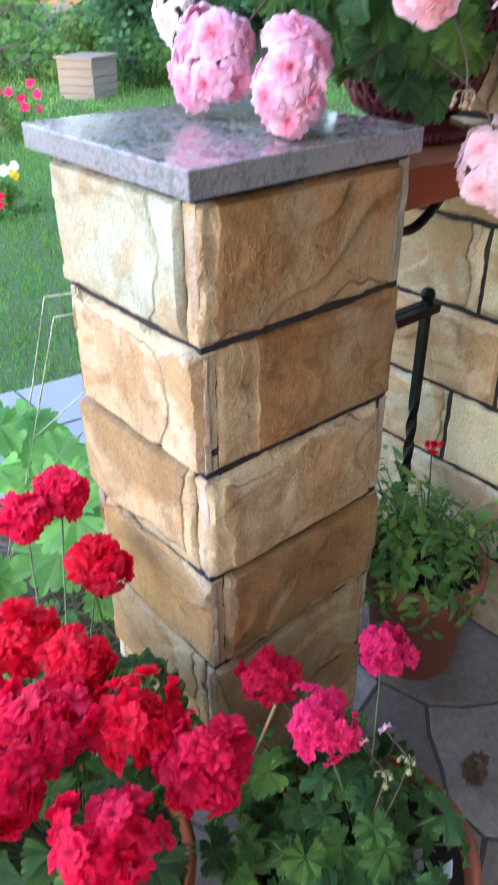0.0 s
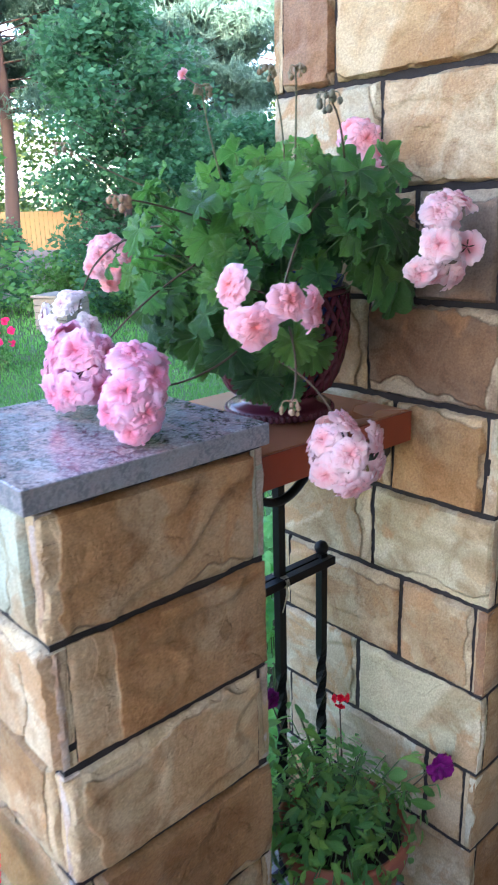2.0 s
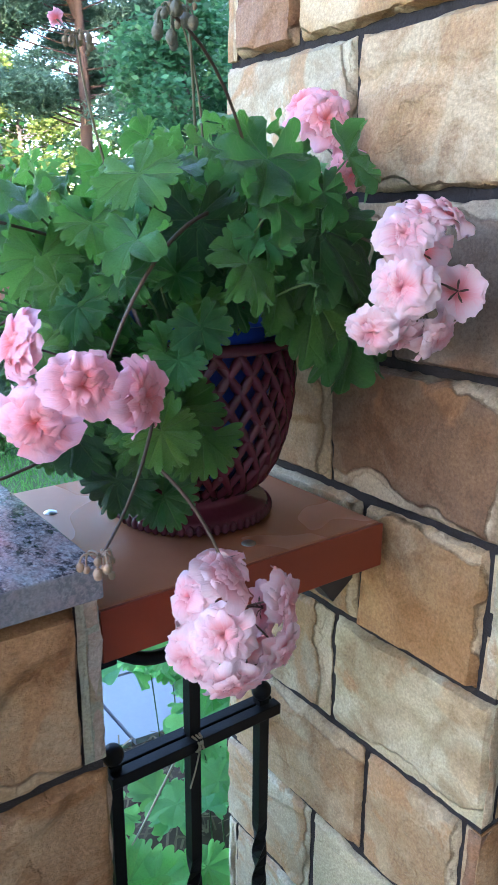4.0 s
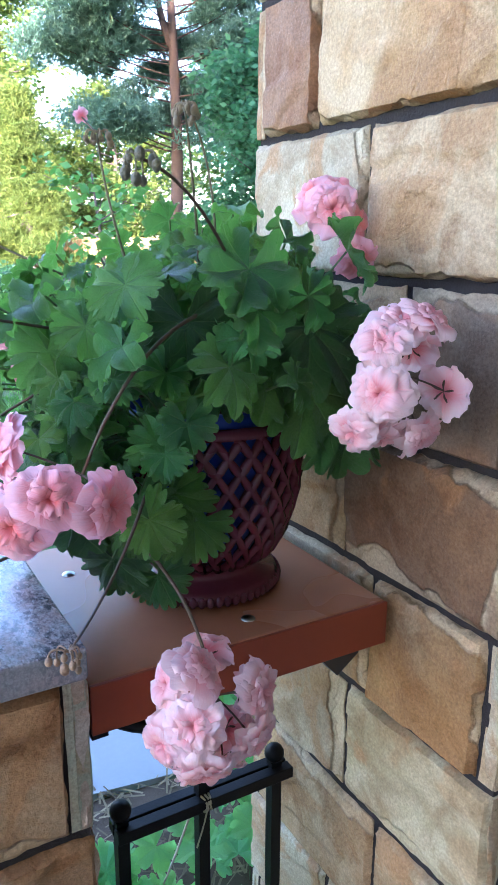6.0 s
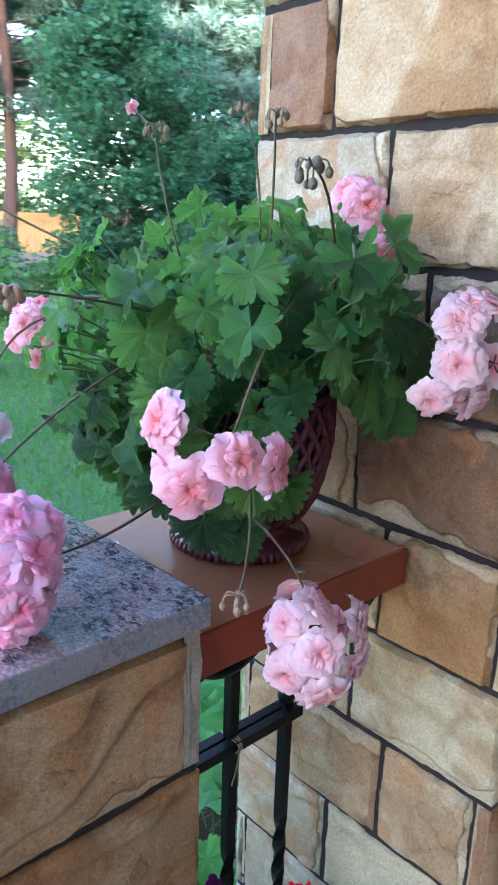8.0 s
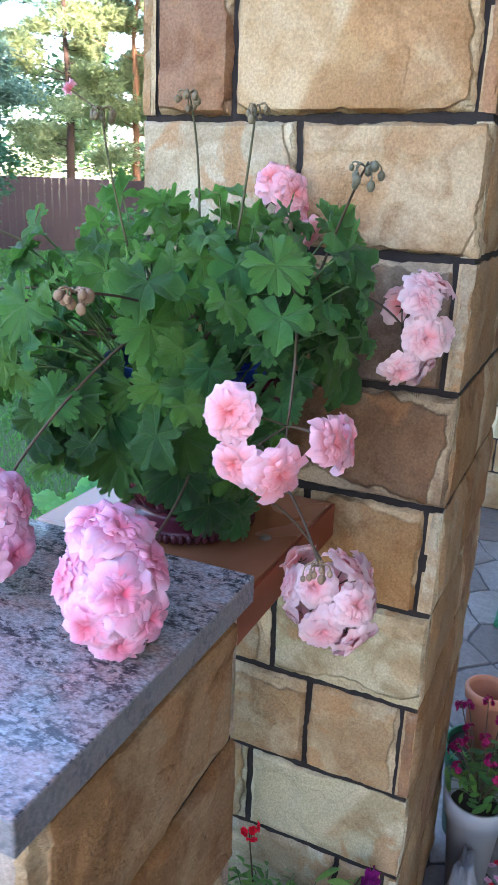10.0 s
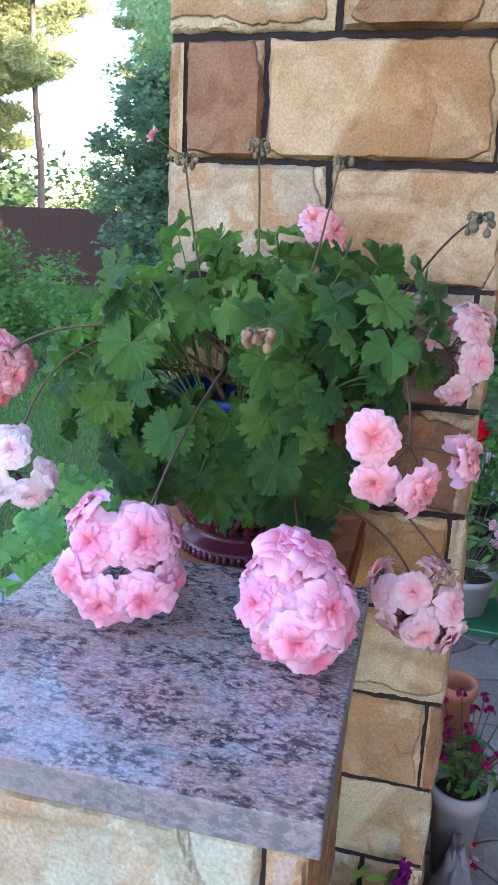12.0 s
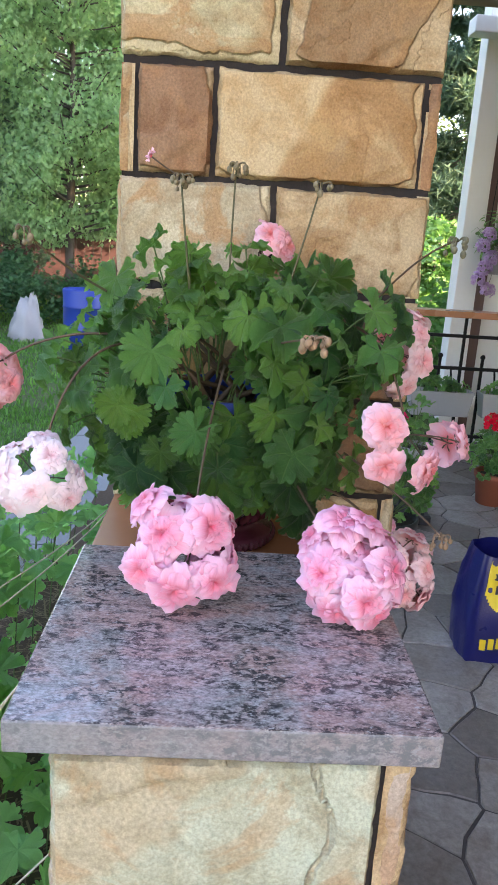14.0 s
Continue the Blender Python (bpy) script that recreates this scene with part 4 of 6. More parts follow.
        m = Matrix.Translation(tip) @ turned((-0.1, 0.8, 0.5)) @ Matrix.Diagonal((0.0095, 0.0095, 0.016, 1))
        placed("floret", shared(SIMPLE[0], SALMON), m, None, head)
    return head


def leafy(parent, spots, meshes, material, stalk_mat, base, rng, stalk_r=0.0013, stalk_every=1, heart=None):
    """Leaves as parts at (place, normal, size), with their stalks in one mesh; round a heart the tips point out from it and hang."""
    bm = bmesh.new()
    for k, (q, d, size) in enumerate(spots):
        q, d = Vector(q), Vector(d).normalized()
        turn = turned(d, rng.uniform(0, 6.28))
        if heart:
            tip = (q - Vector(heart)).normalized() + Vector((0, 0, -0.85))
            tip = tip - d * tip.dot(d)
            if tip.length > 0.15:
                tip = Matrix.Rotation(rng.uniform(-0.7, 0.7), 3, d) @ tip.normalized()
                side = tip.cross(d)
                turn = Matrix((side, tip, d)).transposed().to_4x4()
        m = Matrix.Translation(q) @ turn @ Matrix.Diagonal((size, size * rng.uniform(0.9, 1.08), size * rng.uniform(0.7, 1.4), 1))
        placed("leaf", shared(meshes[k % len(meshes)], material), m, None, parent)
        if k % stalk_every == 0:
            b = base(q)
            tube(bm, bezier(b, (b + q) / 2 + Vector((0, 0, 0.02)) - d * 0.01, q - d * 0.001, 6), stalk_r, 4, cap=False)
    tagged(part("stalk_mass", bm, stalk_mat, parent), kind="stuff")


# ---- potted pink geranium on the shelf ----
PC = Vector((1.042, 0.882, 1.0272))
geranium = thing("potted_geranium", PC, "double pink geranium in a maroon lattice pot on the shelf", "potted plant")
bm = bmesh.new()
lathe(bm, [(0.0, 0.002), (0.080, 0.0), (0.088, 0.003), (0.089, 0.012), (0.084, 0.018), (0.066, 0.022), (0.064, 0.030), (0.072, 0.036), (0.062, 0.040), (0.0, 0.040)], PC, 56)
foot = part("pot_foot", bm, GLAZE, geranium, "maroon glazed foot")
for k in range(58):
    a = 2 * math.pi * k / 58
    if k == 0:
        bm = bmesh.new()
        ball(bm, (0, 0, 0), 1.0, 8)
        bead = bpy.data.meshes.new("bead")
        bm.to_mesh(bead)
        bm.free()
        bead.materials.append(GLAZE)
        bead.shade_smooth()
    placed("bead", bead, Matrix.Translation(PC + Vector((0.0885 * math.cos(a), 0.0885 * math.sin(a), 0.0075))) @ Matrix.Diagonal((0.0046, 0.0046, 0.0065, 1)), None, foot)


def pot_r(h):
    """Outer radius of the lattice at height h over the shelf."""
    t = (h - 0.036) / 0.165
    return 0.068 + 0.045 * math.sin(min(1, max(0, t)) ** 0.62 * math.pi * 0.56)


bm = bmesh.new()
TURNS, H0, H1 = 28, 0.036, 0.201
for sign in (1, -1):
    for k in range(TURNS):
        a0 = 2 * math.pi * k / TURNS
        pts = []
        for i in range(15):
            t = i / 14
            h = H0 + (H1 - H0) * t
            a = a0 + sign * 1.05 * t
            r = pot_r(h)
            pts.append(PC + Vector((r * math.cos(a), r * math.sin(a), h)))
        tube(bm, pts, [0.0046 + 0.0012 * (i % 2) for i in range(15)], 5)
part("pot_lattice", bm, GLAZE, geranium, "maroon glazed lattice wall")
bm = bmesh.new()
lathe(bm, [(pot_r(0.199) - 0.004, 0.196), (pot_r(0.2) + 0.004, 0.197), (pot_r(0.2) + 0.006, 0.203), (pot_r(0.2), 0.209), (pot_r(0.2) - 0.005, 0.205)], PC, 48)
part("pot_rim", bm, GLAZE, geranium)
bm = bmesh.new()
lathe(bm, [(0.0, 0.042), (0.058, 0.042), (0.066, 0.05), (0.102, 0.205), (0.107, 0.222), (0.103, 0.223), (0.100, 0.205), (0.098, 0.19)], PC, 48)
part("inner_pot", bm, BLUE_PLASTIC, geranium, "blue plastic inner pot")
bm = bmesh.new()
rings = lathe(bm, [(0.099, 0.192), (0.06, 0.197), (0.02, 0.199), (0.0005, 0.199)], PC, 32)
part("soil", bm, SOIL, geranium)

rng = random.Random(5)
GC = Vector((1.003, 0.890, 1.295))
spots, inner = [], []


def free(q):
    """Keeps leaves off the column, the shelf and the open side of the pot."""
    if q.x > 1.185 or q.z < 1.10:
        return False
    if q.z < 1.295 and q.x > 0.955 and q.y < 0.92:
        return False
    g = q.x - 0.94
    if g > -0.2 and math.hypot(q.y - 0.925 - 0.315 * g, q.z - 1.276 + 0.208 * g) < 0.058:
        return False
    if q.z > 1.375 + 0.35 * (q.x - 0.84):
        return False
    if q.z < 1.15 and q.x > 0.93:
        return False
    return True


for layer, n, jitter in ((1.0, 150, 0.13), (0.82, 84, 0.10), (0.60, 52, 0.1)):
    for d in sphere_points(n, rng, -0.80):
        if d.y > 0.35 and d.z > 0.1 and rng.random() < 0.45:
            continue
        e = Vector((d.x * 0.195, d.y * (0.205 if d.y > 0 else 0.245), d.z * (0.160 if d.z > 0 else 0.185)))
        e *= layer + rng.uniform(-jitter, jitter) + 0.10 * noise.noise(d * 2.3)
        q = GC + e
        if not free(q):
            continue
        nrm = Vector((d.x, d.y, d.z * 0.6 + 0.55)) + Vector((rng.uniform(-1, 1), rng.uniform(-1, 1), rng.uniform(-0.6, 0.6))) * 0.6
        # lower, inner and terrace-side leaves go to the list drawn in the shaded colour
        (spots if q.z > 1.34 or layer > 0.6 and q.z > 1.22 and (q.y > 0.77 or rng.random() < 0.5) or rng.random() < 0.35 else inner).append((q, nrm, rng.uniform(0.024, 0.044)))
# leaves that hang over the pot towards the pillar, most in the shaded colour
for k in range(34):
    q = Vector((rng.uniform(0.875, 0.95), rng.uniform(0.77, 1.00), rng.uniform(1.142, 1.25)))
    if q.x > 0.915 and q.y < 0.84:
        continue
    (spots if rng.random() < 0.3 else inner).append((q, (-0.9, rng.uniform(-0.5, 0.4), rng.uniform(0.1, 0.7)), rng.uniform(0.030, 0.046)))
# large leaves on the terrace side, its deep shade put into their colour
old = []
for q, nrm, size in (((1.055, 0.690, 1.345), (-0.25, -0.8, 0.5), 0.066), ((1.098, 0.695, 1.262), (-0.15, -0.85, 0.35), 0.064), ((1.045, 0.725, 1.318), (-0.4, -0.8, 0.35), 0.052),
                     ((0.945, 0.715, 1.352), (-0.5, -0.75, 0.25), 0.046), ((0.985, 0.735, 1.305), (-0.3, -0.8, 0.4), 0.05), ((0.955, 0.725, 1.165), (-0.4, -0.8, 0.3), 0.04),
                     ((0.905, 0.745, 1.165), (-0.5, -0.8, 0.2), 0.038), ((1.135, 0.705, 1.312), (0.1, -0.8, 0.5), 0.056), ((1.060, 0.700, 1.285), (-0.3, -0.85, 0.3), 0.058)):
    old.append((Vector(q), nrm, size))
for q, nrm, size in (((0.925, 0.770, 1.150), (-0.55, -0.70, 0.40), 0.042), ((0.930, 0.755, 1.105), (-0.40, -0.80, 0.30), 0.036), ((0.890, 0.770, 1.125), (-0.65, -0.65, 0.25), 0.040),
                     ((0.860, 0.790, 1.170), (-0.75, -0.55, 0.35), 0.042), ((0.905, 0.735, 1.195), (-0.50, -0.80, 0.25), 0.038)):
    old.append((Vector(q), nrm, size))
ROOTS = [PC + Vector((0.05 * math.cos(a), 0.05 * math.sin(a), 0.20)) for a in (0.3, 1.6, 2.9, 4.1, 5.3)]


def nearest_branch(q):
    r = min(ROOTS, key=lambda w: (w - q).length)
    t = 0.45
    return r.lerp(Vector((q.x, q.y, max(q.z - 0.03, r.z))), t)


leafy(geranium, spots, LEAVES, LEAF, GREEN_STALK, nearest_branch, rng, heart=PC + Vector((0, 0, 0.30)))
leafy(geranium, inner, LEAVES, DARK_LEAF, GREEN_STALK, nearest_branch, rng, heart=PC + Vector((0, 0, 0.30)))
leafy(geranium, old, SHALLOW_LEAVES, DARK_LEAF, GREEN_STALK, nearest_branch, rng, heart=PC + Vector((0, 0, 0.30)))
for k, r in enumerate(ROOTS):
    for j in range(3):
        tip = GC + Vector((rng.uniform(-0.13, 0.13), rng.uniform(-0.17, 0.17), rng.uniform(-0.03, 0.07)))
        tip.x = min(tip.x, 1.15)
        bm = bmesh.new()
        tube(bm, bezier(r, (r + tip) / 2 + Vector((0, 0, 0.03)), tip, 8), [0.0050 - 0.0005 * i for i in range(8)], 6)
        part("branch", bm, STALK, geranium)

open_head(geranium, (((0.836, 0.600, 1.240), (0.45, -0.88, 0.05)), ((0.790, 0.600, 1.254), (-0.25, -0.92, 0.25)), ((0.772, 0.640, 1.222), (-0.55, -0.80, -0.15)), ((0.778, 0.695, 1.268), (-0.92, -0.10, 0.35)),
                     ((0.780, 0.692, 1.218), (-0.92, -0.15, -0.25))), (0.832, 0.662, 1.247), ROSETTES, SALMON, 0.0262, 21, ((0.97, 0.72, 1.36), (0.88, 0.67, 1.35)), "loose salmon pink flower head", 0.0)
open_head(geranium, (((1.062, 0.597, 1.344), (-0.60, -0.62, 0.50)), ((1.112, 0.592, 1.362), (0.15, -0.55, 0.80)), ((1.085, 0.600, 1.360), (-0.25, -0.60, 0.75)), ((1.053, 0.588, 1.302), (-0.72, -0.68, 0.05)), ((1.046, 0.612, 1.262), (-0.80, -0.45, -0.40)), ((1.113, 0.594, 1.256), (0.10, -0.80, -0.55)),
                     ((1.138, 0.600, 1.296), (0.75, 0.25, 0.10)), ((1.078, 0.610, 1.252), (-0.35, -0.55, -0.75)), ((1.135, 0.640, 1.330), (0.60, 0.50, 0.40))), (1.098, 0.628, 1.308), ROSETTES, PALE_PINK, 0.0262, 33, ((1.09, 0.76, 1.33), (1.10, 0.68, 1.36)), "pale pink double flower head with dark stalks")
open_head(geranium, (((1.150, 0.790, 1.452), (-0.50, -0.80, 0.20)), ((1.172, 0.812, 1.474), (0.05, -0.70, 0.70)), ((1.182, 0.786, 1.440), (0.45, -0.85, 0.10)), ((1.140, 0.820, 1.470), (-0.80, -0.30, 0.45)), ((1.172, 0.775, 1.398), (-0.10, -0.80, -0.50))), (1.172, 0.836, 1.440), ROSETTES, SALMON, 0.0255, 47, ((1.10, 0.85, 1.33), (1.12, 0.84, 1.40)), "salmon pink flower head against the column")
open_head(geranium, (((0.908, 0.612, 1.092), (0.30, -0.55, 0.80)), ((0.886, 0.642, 1.062), (-0.80, -0.20, 0.50)), ((0.890, 0.595, 1.050), (-0.45, -0.82, 0.35)), ((0.874, 0.626, 1.018), (-0.93, -0.30, -0.10)), ((0.898, 0.594, 1.002), (-0.35, -0.80, -0.45)),
                     ((0.962, 0.604, 1.052), (0.40, -0.85, 0.30)), ((0.950, 0.596, 1.010), (0.20, -0.92, -0.25)), ((0.926, 0.608, 0.984), (0.0, -0.65, -0.75)), ((0.972, 0.640, 1.026), (0.90, -0.20, -0.10)), ((0.905, 0.662, 1.000), (-0.5, 0.45, -0.70)), ((0.952, 0.650, 0.986), (0.3, 0.1, -0.9)), ((0.950, 0.690, 1.055), (0.25, 0.90, 0.25)), ((0.905, 0.682, 1.045), (-0.5, 0.8, 0.2))),
          (0.930, 0.636, 1.040), ROSETTES, PALE_PINK, 0.0262, 59, ((0.905, 0.74, 1.15), (0.93, 0.67, 1.12)), "pale pink double flower head hanging below the shelf", 0.0)
open_head(geranium, drawn_out((((0.682, 0.779, 1.170), (0.01, 0.80, 0.51)), ((0.664, 0.752, 1.194), (-0.35, 0.10, 0.90)), ((0.637, 0.712, 1.160), (-0.67, -0.66, 0.34)), ((0.641, 0.779, 1.149), (-0.75, 0.60, 0.20)), ((0.623, 0.739, 1.133), (-0.98, -0.07, -0.05)),
                     ((0.645, 0.760, 1.108), (-0.70, 0.31, -0.55)), ((0.645, 0.722, 1.112), (-0.65, -0.44, -0.55)), ((0.666, 0.784, 1.125), (-0.10, 0.90, -0.32)), ((0.655, 0.696, 1.135), (-0.32, -0.95, -0.05)), ((0.675, 0.716, 1.110), (0.03, -0.70, -0.60)),
                     ((0.676, 0.705, 1.171), (0.12, -0.81, 0.57)), ((0.700, 0.725, 1.151), (0.8, -0.5, 0.2)), ((0.705, 0.755, 1.131), (0.9, 0.2, -0.1)), ((0.690, 0.730, 1.191), (0.3, -0.3, 0.9)), ((0.664, 0.728, 1.196), (-0.2, -0.4, 0.85))), (0.672, 0.744, 1.143), 1.10, 0.92, 1.15, 0.04),
          (0.668, 0.740, 1.151), ROSETTES, PINK, 0.0272, 62, ((0.93, 0.80, 1.191), (0.80, 0.76, 1.13)), "full round pink double flower head over the granite", 0.066, 0.20, True)
open_head(geranium, drawn_out((((0.655, 0.938, 1.178), (-0.88, 0.25, 0.25)), ((0.668, 0.882, 1.184), (-0.80, -0.35, 0.35)), ((0.650, 0.960, 1.134), (-0.85, 0.40, -0.10)), ((0.645, 0.876, 1.128), (-0.85, -0.35, -0.10)), ((0.640, 0.920, 1.116), (-0.88, 0.05, -0.30)),
                     ((0.690, 0.962, 1.205), (-0.10, 0.60, 0.75)), ((0.712, 0.862, 1.178), (0.20, -0.90, 0.35)), ((0.690, 0.855, 1.128), (-0.15, -0.95, -0.10)), ((0.728, 0.900, 1.192), (0.50, -0.20, 0.80)), ((0.740, 0.885, 1.138), (0.75, -0.60, 0.0)),
                     ((0.735, 0.945, 1.150), (0.85, 0.45, 0.1)), ((0.700, 0.968, 1.140), (0.1, 0.95, -0.1)), ((0.700, 0.905, 1.112), (0.0, -0.3, -0.9))), (0.700, 0.905, 1.152), 0.94, 0.88, 0.92, 0.0),
          (0.700, 0.905, 1.152), ROSETTES, PINK, 0.0280, 71, ((0.93, 0.88, 1.30), (0.78, 0.90, 1.24)), "ring-shaped pink double flower head over the granite", 0.0, 0.12)
flower_head(geranium, (0.922, 1.182, 1.270), 0.042, (-0.4, -0.5, 0.3), ROSETTES, SALMON, 9, 0.025, 83, ((0.95, 1.02, 1.33), (0.90, 1.12, 1.34)), low=-0.2)
flower_head(geranium, (0.775, 1.082, 1.190), 0.048, (-0.6, -0.1, 0.2), ROSETTES, BLUSH, 8, 0.0225, 95, ((0.95, 1.00, 1.32), (0.80, 1.06, 1.34)), low=-0.4, buds=4, label="sparse pale pink flower head")

seed_head(geranium, (0.954, 0.946, 1.528), ((0.98, 0.93, 1.38), (0.955, 0.94, 1.47)), 2, 11, True)
seed_head(geranium, (1.027, 0.878, 1.552), ((1.06, 0.88, 1.40), (1.06, 0.88, 1.50)), 3, 11)
seed_head(geranium, (0.973, 0.770, 1.531), ((1.00, 0.80, 1.40), (0.985, 0.78, 1.48)), 4, 6)
seed_head(geranium, (0.866, 0.618, 1.472), ((1.02, 0.72, 1.33), (0.94, 0.65, 1.46)), 5, 9, False, DARK_BUD, 0.0037)
seed_head(geranium, (0.700, 0.795, 1.369), ((0.90, 0.84, 1.33), (0.78, 0.80, 1.36)), 6, 13, False, BUD_BROWN, 0.0044)
seed_head(geranium, (0.800, 0.612, 1.132), ((0.905, 0.72, 1.20), (0.850, 0.645, 1.16)), 7, 9, False, BUD_BROWN)
seed_head(geranium, (0.800, 1.100, 1.455), ((0.93, 1.02, 1.38), (0.85, 1.08, 1.42)), 8, 5)

# ---- other pots on the terrace ----
def bowl_pot(name, at, r0, r1, h, material, label, rim=0.012, soil=0.03, soil_mat=None):
    """A tapered pot with a collar rim; r0 at the foot, r1 at the top."""
    t = thing(name, at, label, "plant pot")
    bm = bmesh.new()
    w = 0.006
    lathe(bm, [(0.0, 0.0), (r0, 0.0), (r0 + (r1 - r0) * 0.82, h * 0.82), (r1 + w * 0.6, h * 0.83), (r1 + w, h * 0.97), (r1 + w * 0.4, h), (r1 - w * 0.6, h), (r1 - w, h * 0.93), (r0 * 0.9, 0.02)], at, 40)
    part("pot_wall", bm, material, t)
    if soil_mat:
        bm = bmesh.new()
        q = (r1 - w) - (r1 - r0) * soil / h
        lathe(bm, [(q, h - soil), (q * 0.5, h - soil + 0.006), (0.0005, h - soil + 0.008)], at, 28)
        part("soil", bm, soil_mat, t)
    return t


def mound(centre, radii, n, sizes, rng, low=-0.2, up=0.5):
    c, out = Vector(centre), []
    for d in sphere_points(n, rng, low):
        f = rng.uniform(0.55, 1.05)
        q = c + Vector((d.x * radii[0], d.y * radii[1], d.z * radii[2])) * f
        nrm = Vector((d.x, d.y, d.z + up)) + Vector((rng.uniform(-1, 1), rng.uniform(-1, 1), rng.uniform(-1, 1))) * 0.4
        out.append((q, nrm, rng.uniform(*sizes)))
    return out


# petunia in the terracotta pot between pillar and column
rng = random.Random(17)
tp = bowl_pot("potted_petunia", (1.045, 0.735, 0.0), 0.082, 0.118, 0.27, TERRACOTTA, "trailing petunia in a terracotta pot on the flagstones", soil_mat=SOIL)
base = Vector((1.045, 0.735, 0.25))
spots = mound((1.022, 0.755, 0.28), (0.178, 0.170, 0.14), 620, (0.009, 0.018), rng, -0.60, 0.3)
spots += mound((1.045, 0.735, 0.29), (0.10, 0.10, 0.07), 130, (0.012, 0.022), rng, 0.0, 0.6)
spots += mound((1.15, 0.65, 0.35), (0.05, 0.05, 0.06), 14, (0.014, 0.026), rng)
spots += mound((0.98, 0.80, 0.42), (0.06, 0.08, 0.10), 24, (0.012, 0.022), rng)
leafy(tp, spots, OVALS, PETUNIA_LEAF, GREEN_STALK, lambda q: base.lerp(q, 0.5), rng, 0.0011, 4)
flower_head(tp, (1.165, 0.615, 0.40), 0.012, (-0.5, -0.7, 0.3), SIMPLE, PURPLE, 2, 0.026, 5, ((1.08, 0.70, 0.26), (1.14, 0.65, 0.34)), low=0.5, label="purple petunia flower")
flower_head(tp, (0.985, 0.86, 0.50), 0.010, (-0.5, -0.7, 0.3), SIMPLE, PURPLE, 2, 0.016, 6, ((1.03, 0.78, 0.26), (1.0, 0.84, 0.42)), low=0.5)
flower_head(tp, (1.10, 0.79, 0.475), 0.014, (-0.5, -0.7, 0.3), SIMPLE, RED, 4, 0.009, 7, ((1.07, 0.75, 0.26), (1.09, 0.78, 0.4)), low=0.0)

# red geraniums in front of the pillar
rng = random.Random(23)
rp = bowl_pot("potted_geranium", (0.235, 0.66, 0.0), 0.10, 0.15, 0.24, TERRACOTTA, "large red geranium in a terracotta pot beside the pillar", soil_mat=SOIL)
base = Vector((0.235, 0.66, 0.23))
spots = mound((0.25, 0.70, 0.33), (0.21, 0.24, 0.15), 120, (0.024, 0.042), rng, -0.35)
leafy(rp, spots[::3], LEAVES, DARK_LEAF, GREEN_STALK, lambda q: base.lerp(q, 0.35), rng, 0.0018, heart=base)
leafy(rp, [q for k, q in enumerate(spots) if k % 3], LEAVES, LEAF, GREEN_STALK, lambda q: base.lerp(q, 0.35), rng, 0.0018, heart=base)
REDS = [((0.225, 0.655, 0.535), 0.050, CRIMSON), ((0.315, 0.600, 0.530), 0.046, RED), ((0.350, 0.520, 0.500), 0.045, CRIMSON), ((0.215, 0.500, 0.520), 0.046, CRIMSON),
        ((0.415, 0.860, 0.520), 0.038, RED), ((0.265, 0.800, 0.530), 0.042, RED), ((0.300, 0.700, 0.540), 0.034, RED), ((0.150, 0.610, 0.54), 0.044, CRIMSON),
        ((0.455, 1.040, 0.530), 0.034, CRIMSON), ((0.385, 1.030, 0.525), 0.032, CRIMSON), ((0.17, 0.75, 0.50), 0.04, RED)]
for k, (c, r, m) in enumerate(REDS):
    c = Vector(c)
    flower_head(rp, c, r * 1.2, (c - base) * Vector((0.6, 0.6, 1)) + Vector((-0.15, -0.3, 0.25)), SIMPLE, m, 32, 0.0225, 100 + k, (base.lerp(c, 0.15), base.lerp(c, 0.6) + Vector((0, 0, 0.05))), low=-0.5, stalk_mat=GREEN_STALK, label="bright red round flower head", squash=0.6 + 0.3 * ((k * 0.37) % 1), loose=0.75)

rng = random.Random(29)
hp = bowl_pot("potted_geranium", (0.545, 0.435, 0.0), 0.10, 0.155, 0.22, TERRACOTTA, "hot pink geranium in a broad terracotta pot on the floor", soil_mat=SOIL)
base = Vector((0.545, 0.435, 0.20))
spots = mound((0.52, 0.46, 0.24), (0.16, 0.16, 0.14), 90, (0.024, 0.040), rng, -0.1)
leafy(hp, spots[::3], LEAVES, DARK_LEAF, GREEN_STALK, lambda q: base.lerp(q, 0.35), rng, 0.0018, heart=base)
leafy(hp, [q for k, q in enumerate(spots) if k % 3], LEAVES, LEAF, GREEN_STALK, lambda q: base.lerp(q, 0.35), rng, 0.0018, heart=base)
for k, (c, r, m) in enumerate((((0.646, 0.513, 0.470), 0.036, HOT_PINK), ((0.479, 0.469, 0.508), 0.045, HOT_PINK), ((0.545, 0.632, 0.395), 0.044, CRIMSON))):
    c = Vector(c)
    flower_head(hp, c, r, (-0.2, -0.4, 0.7), SIMPLE, m, 22, 0.0180, 130 + k, (base.lerp(c, 0.1), base.lerp(c, 0.6) + Vector((0, 0, 0.03))), low=-0.4, stalk_mat=GREEN_STALK, label="hot pink round flower head" if m is HOT_PINK else "dark red round flower head", squash=0.7, loose=0.6)
bm = bmesh.new()
tube(bm, [(0.472, 0.615, 0.21), (0.497, 0.565, 0.432)], 0.0026, 6)
part("support_stick", bm, STICK, hp, "pale wooden stick")
bm = bmesh.new()
box(bm, -0.011, 0.011, -0.0006, 0.0006, 0.0, 0.10, 0.0003, Matrix.Translation((0.572, 0.368, 0.165)) @ Matrix.Rotation(radians(35), 4, "Z") @ Matrix.Rotation(radians(28), 4, "X"))
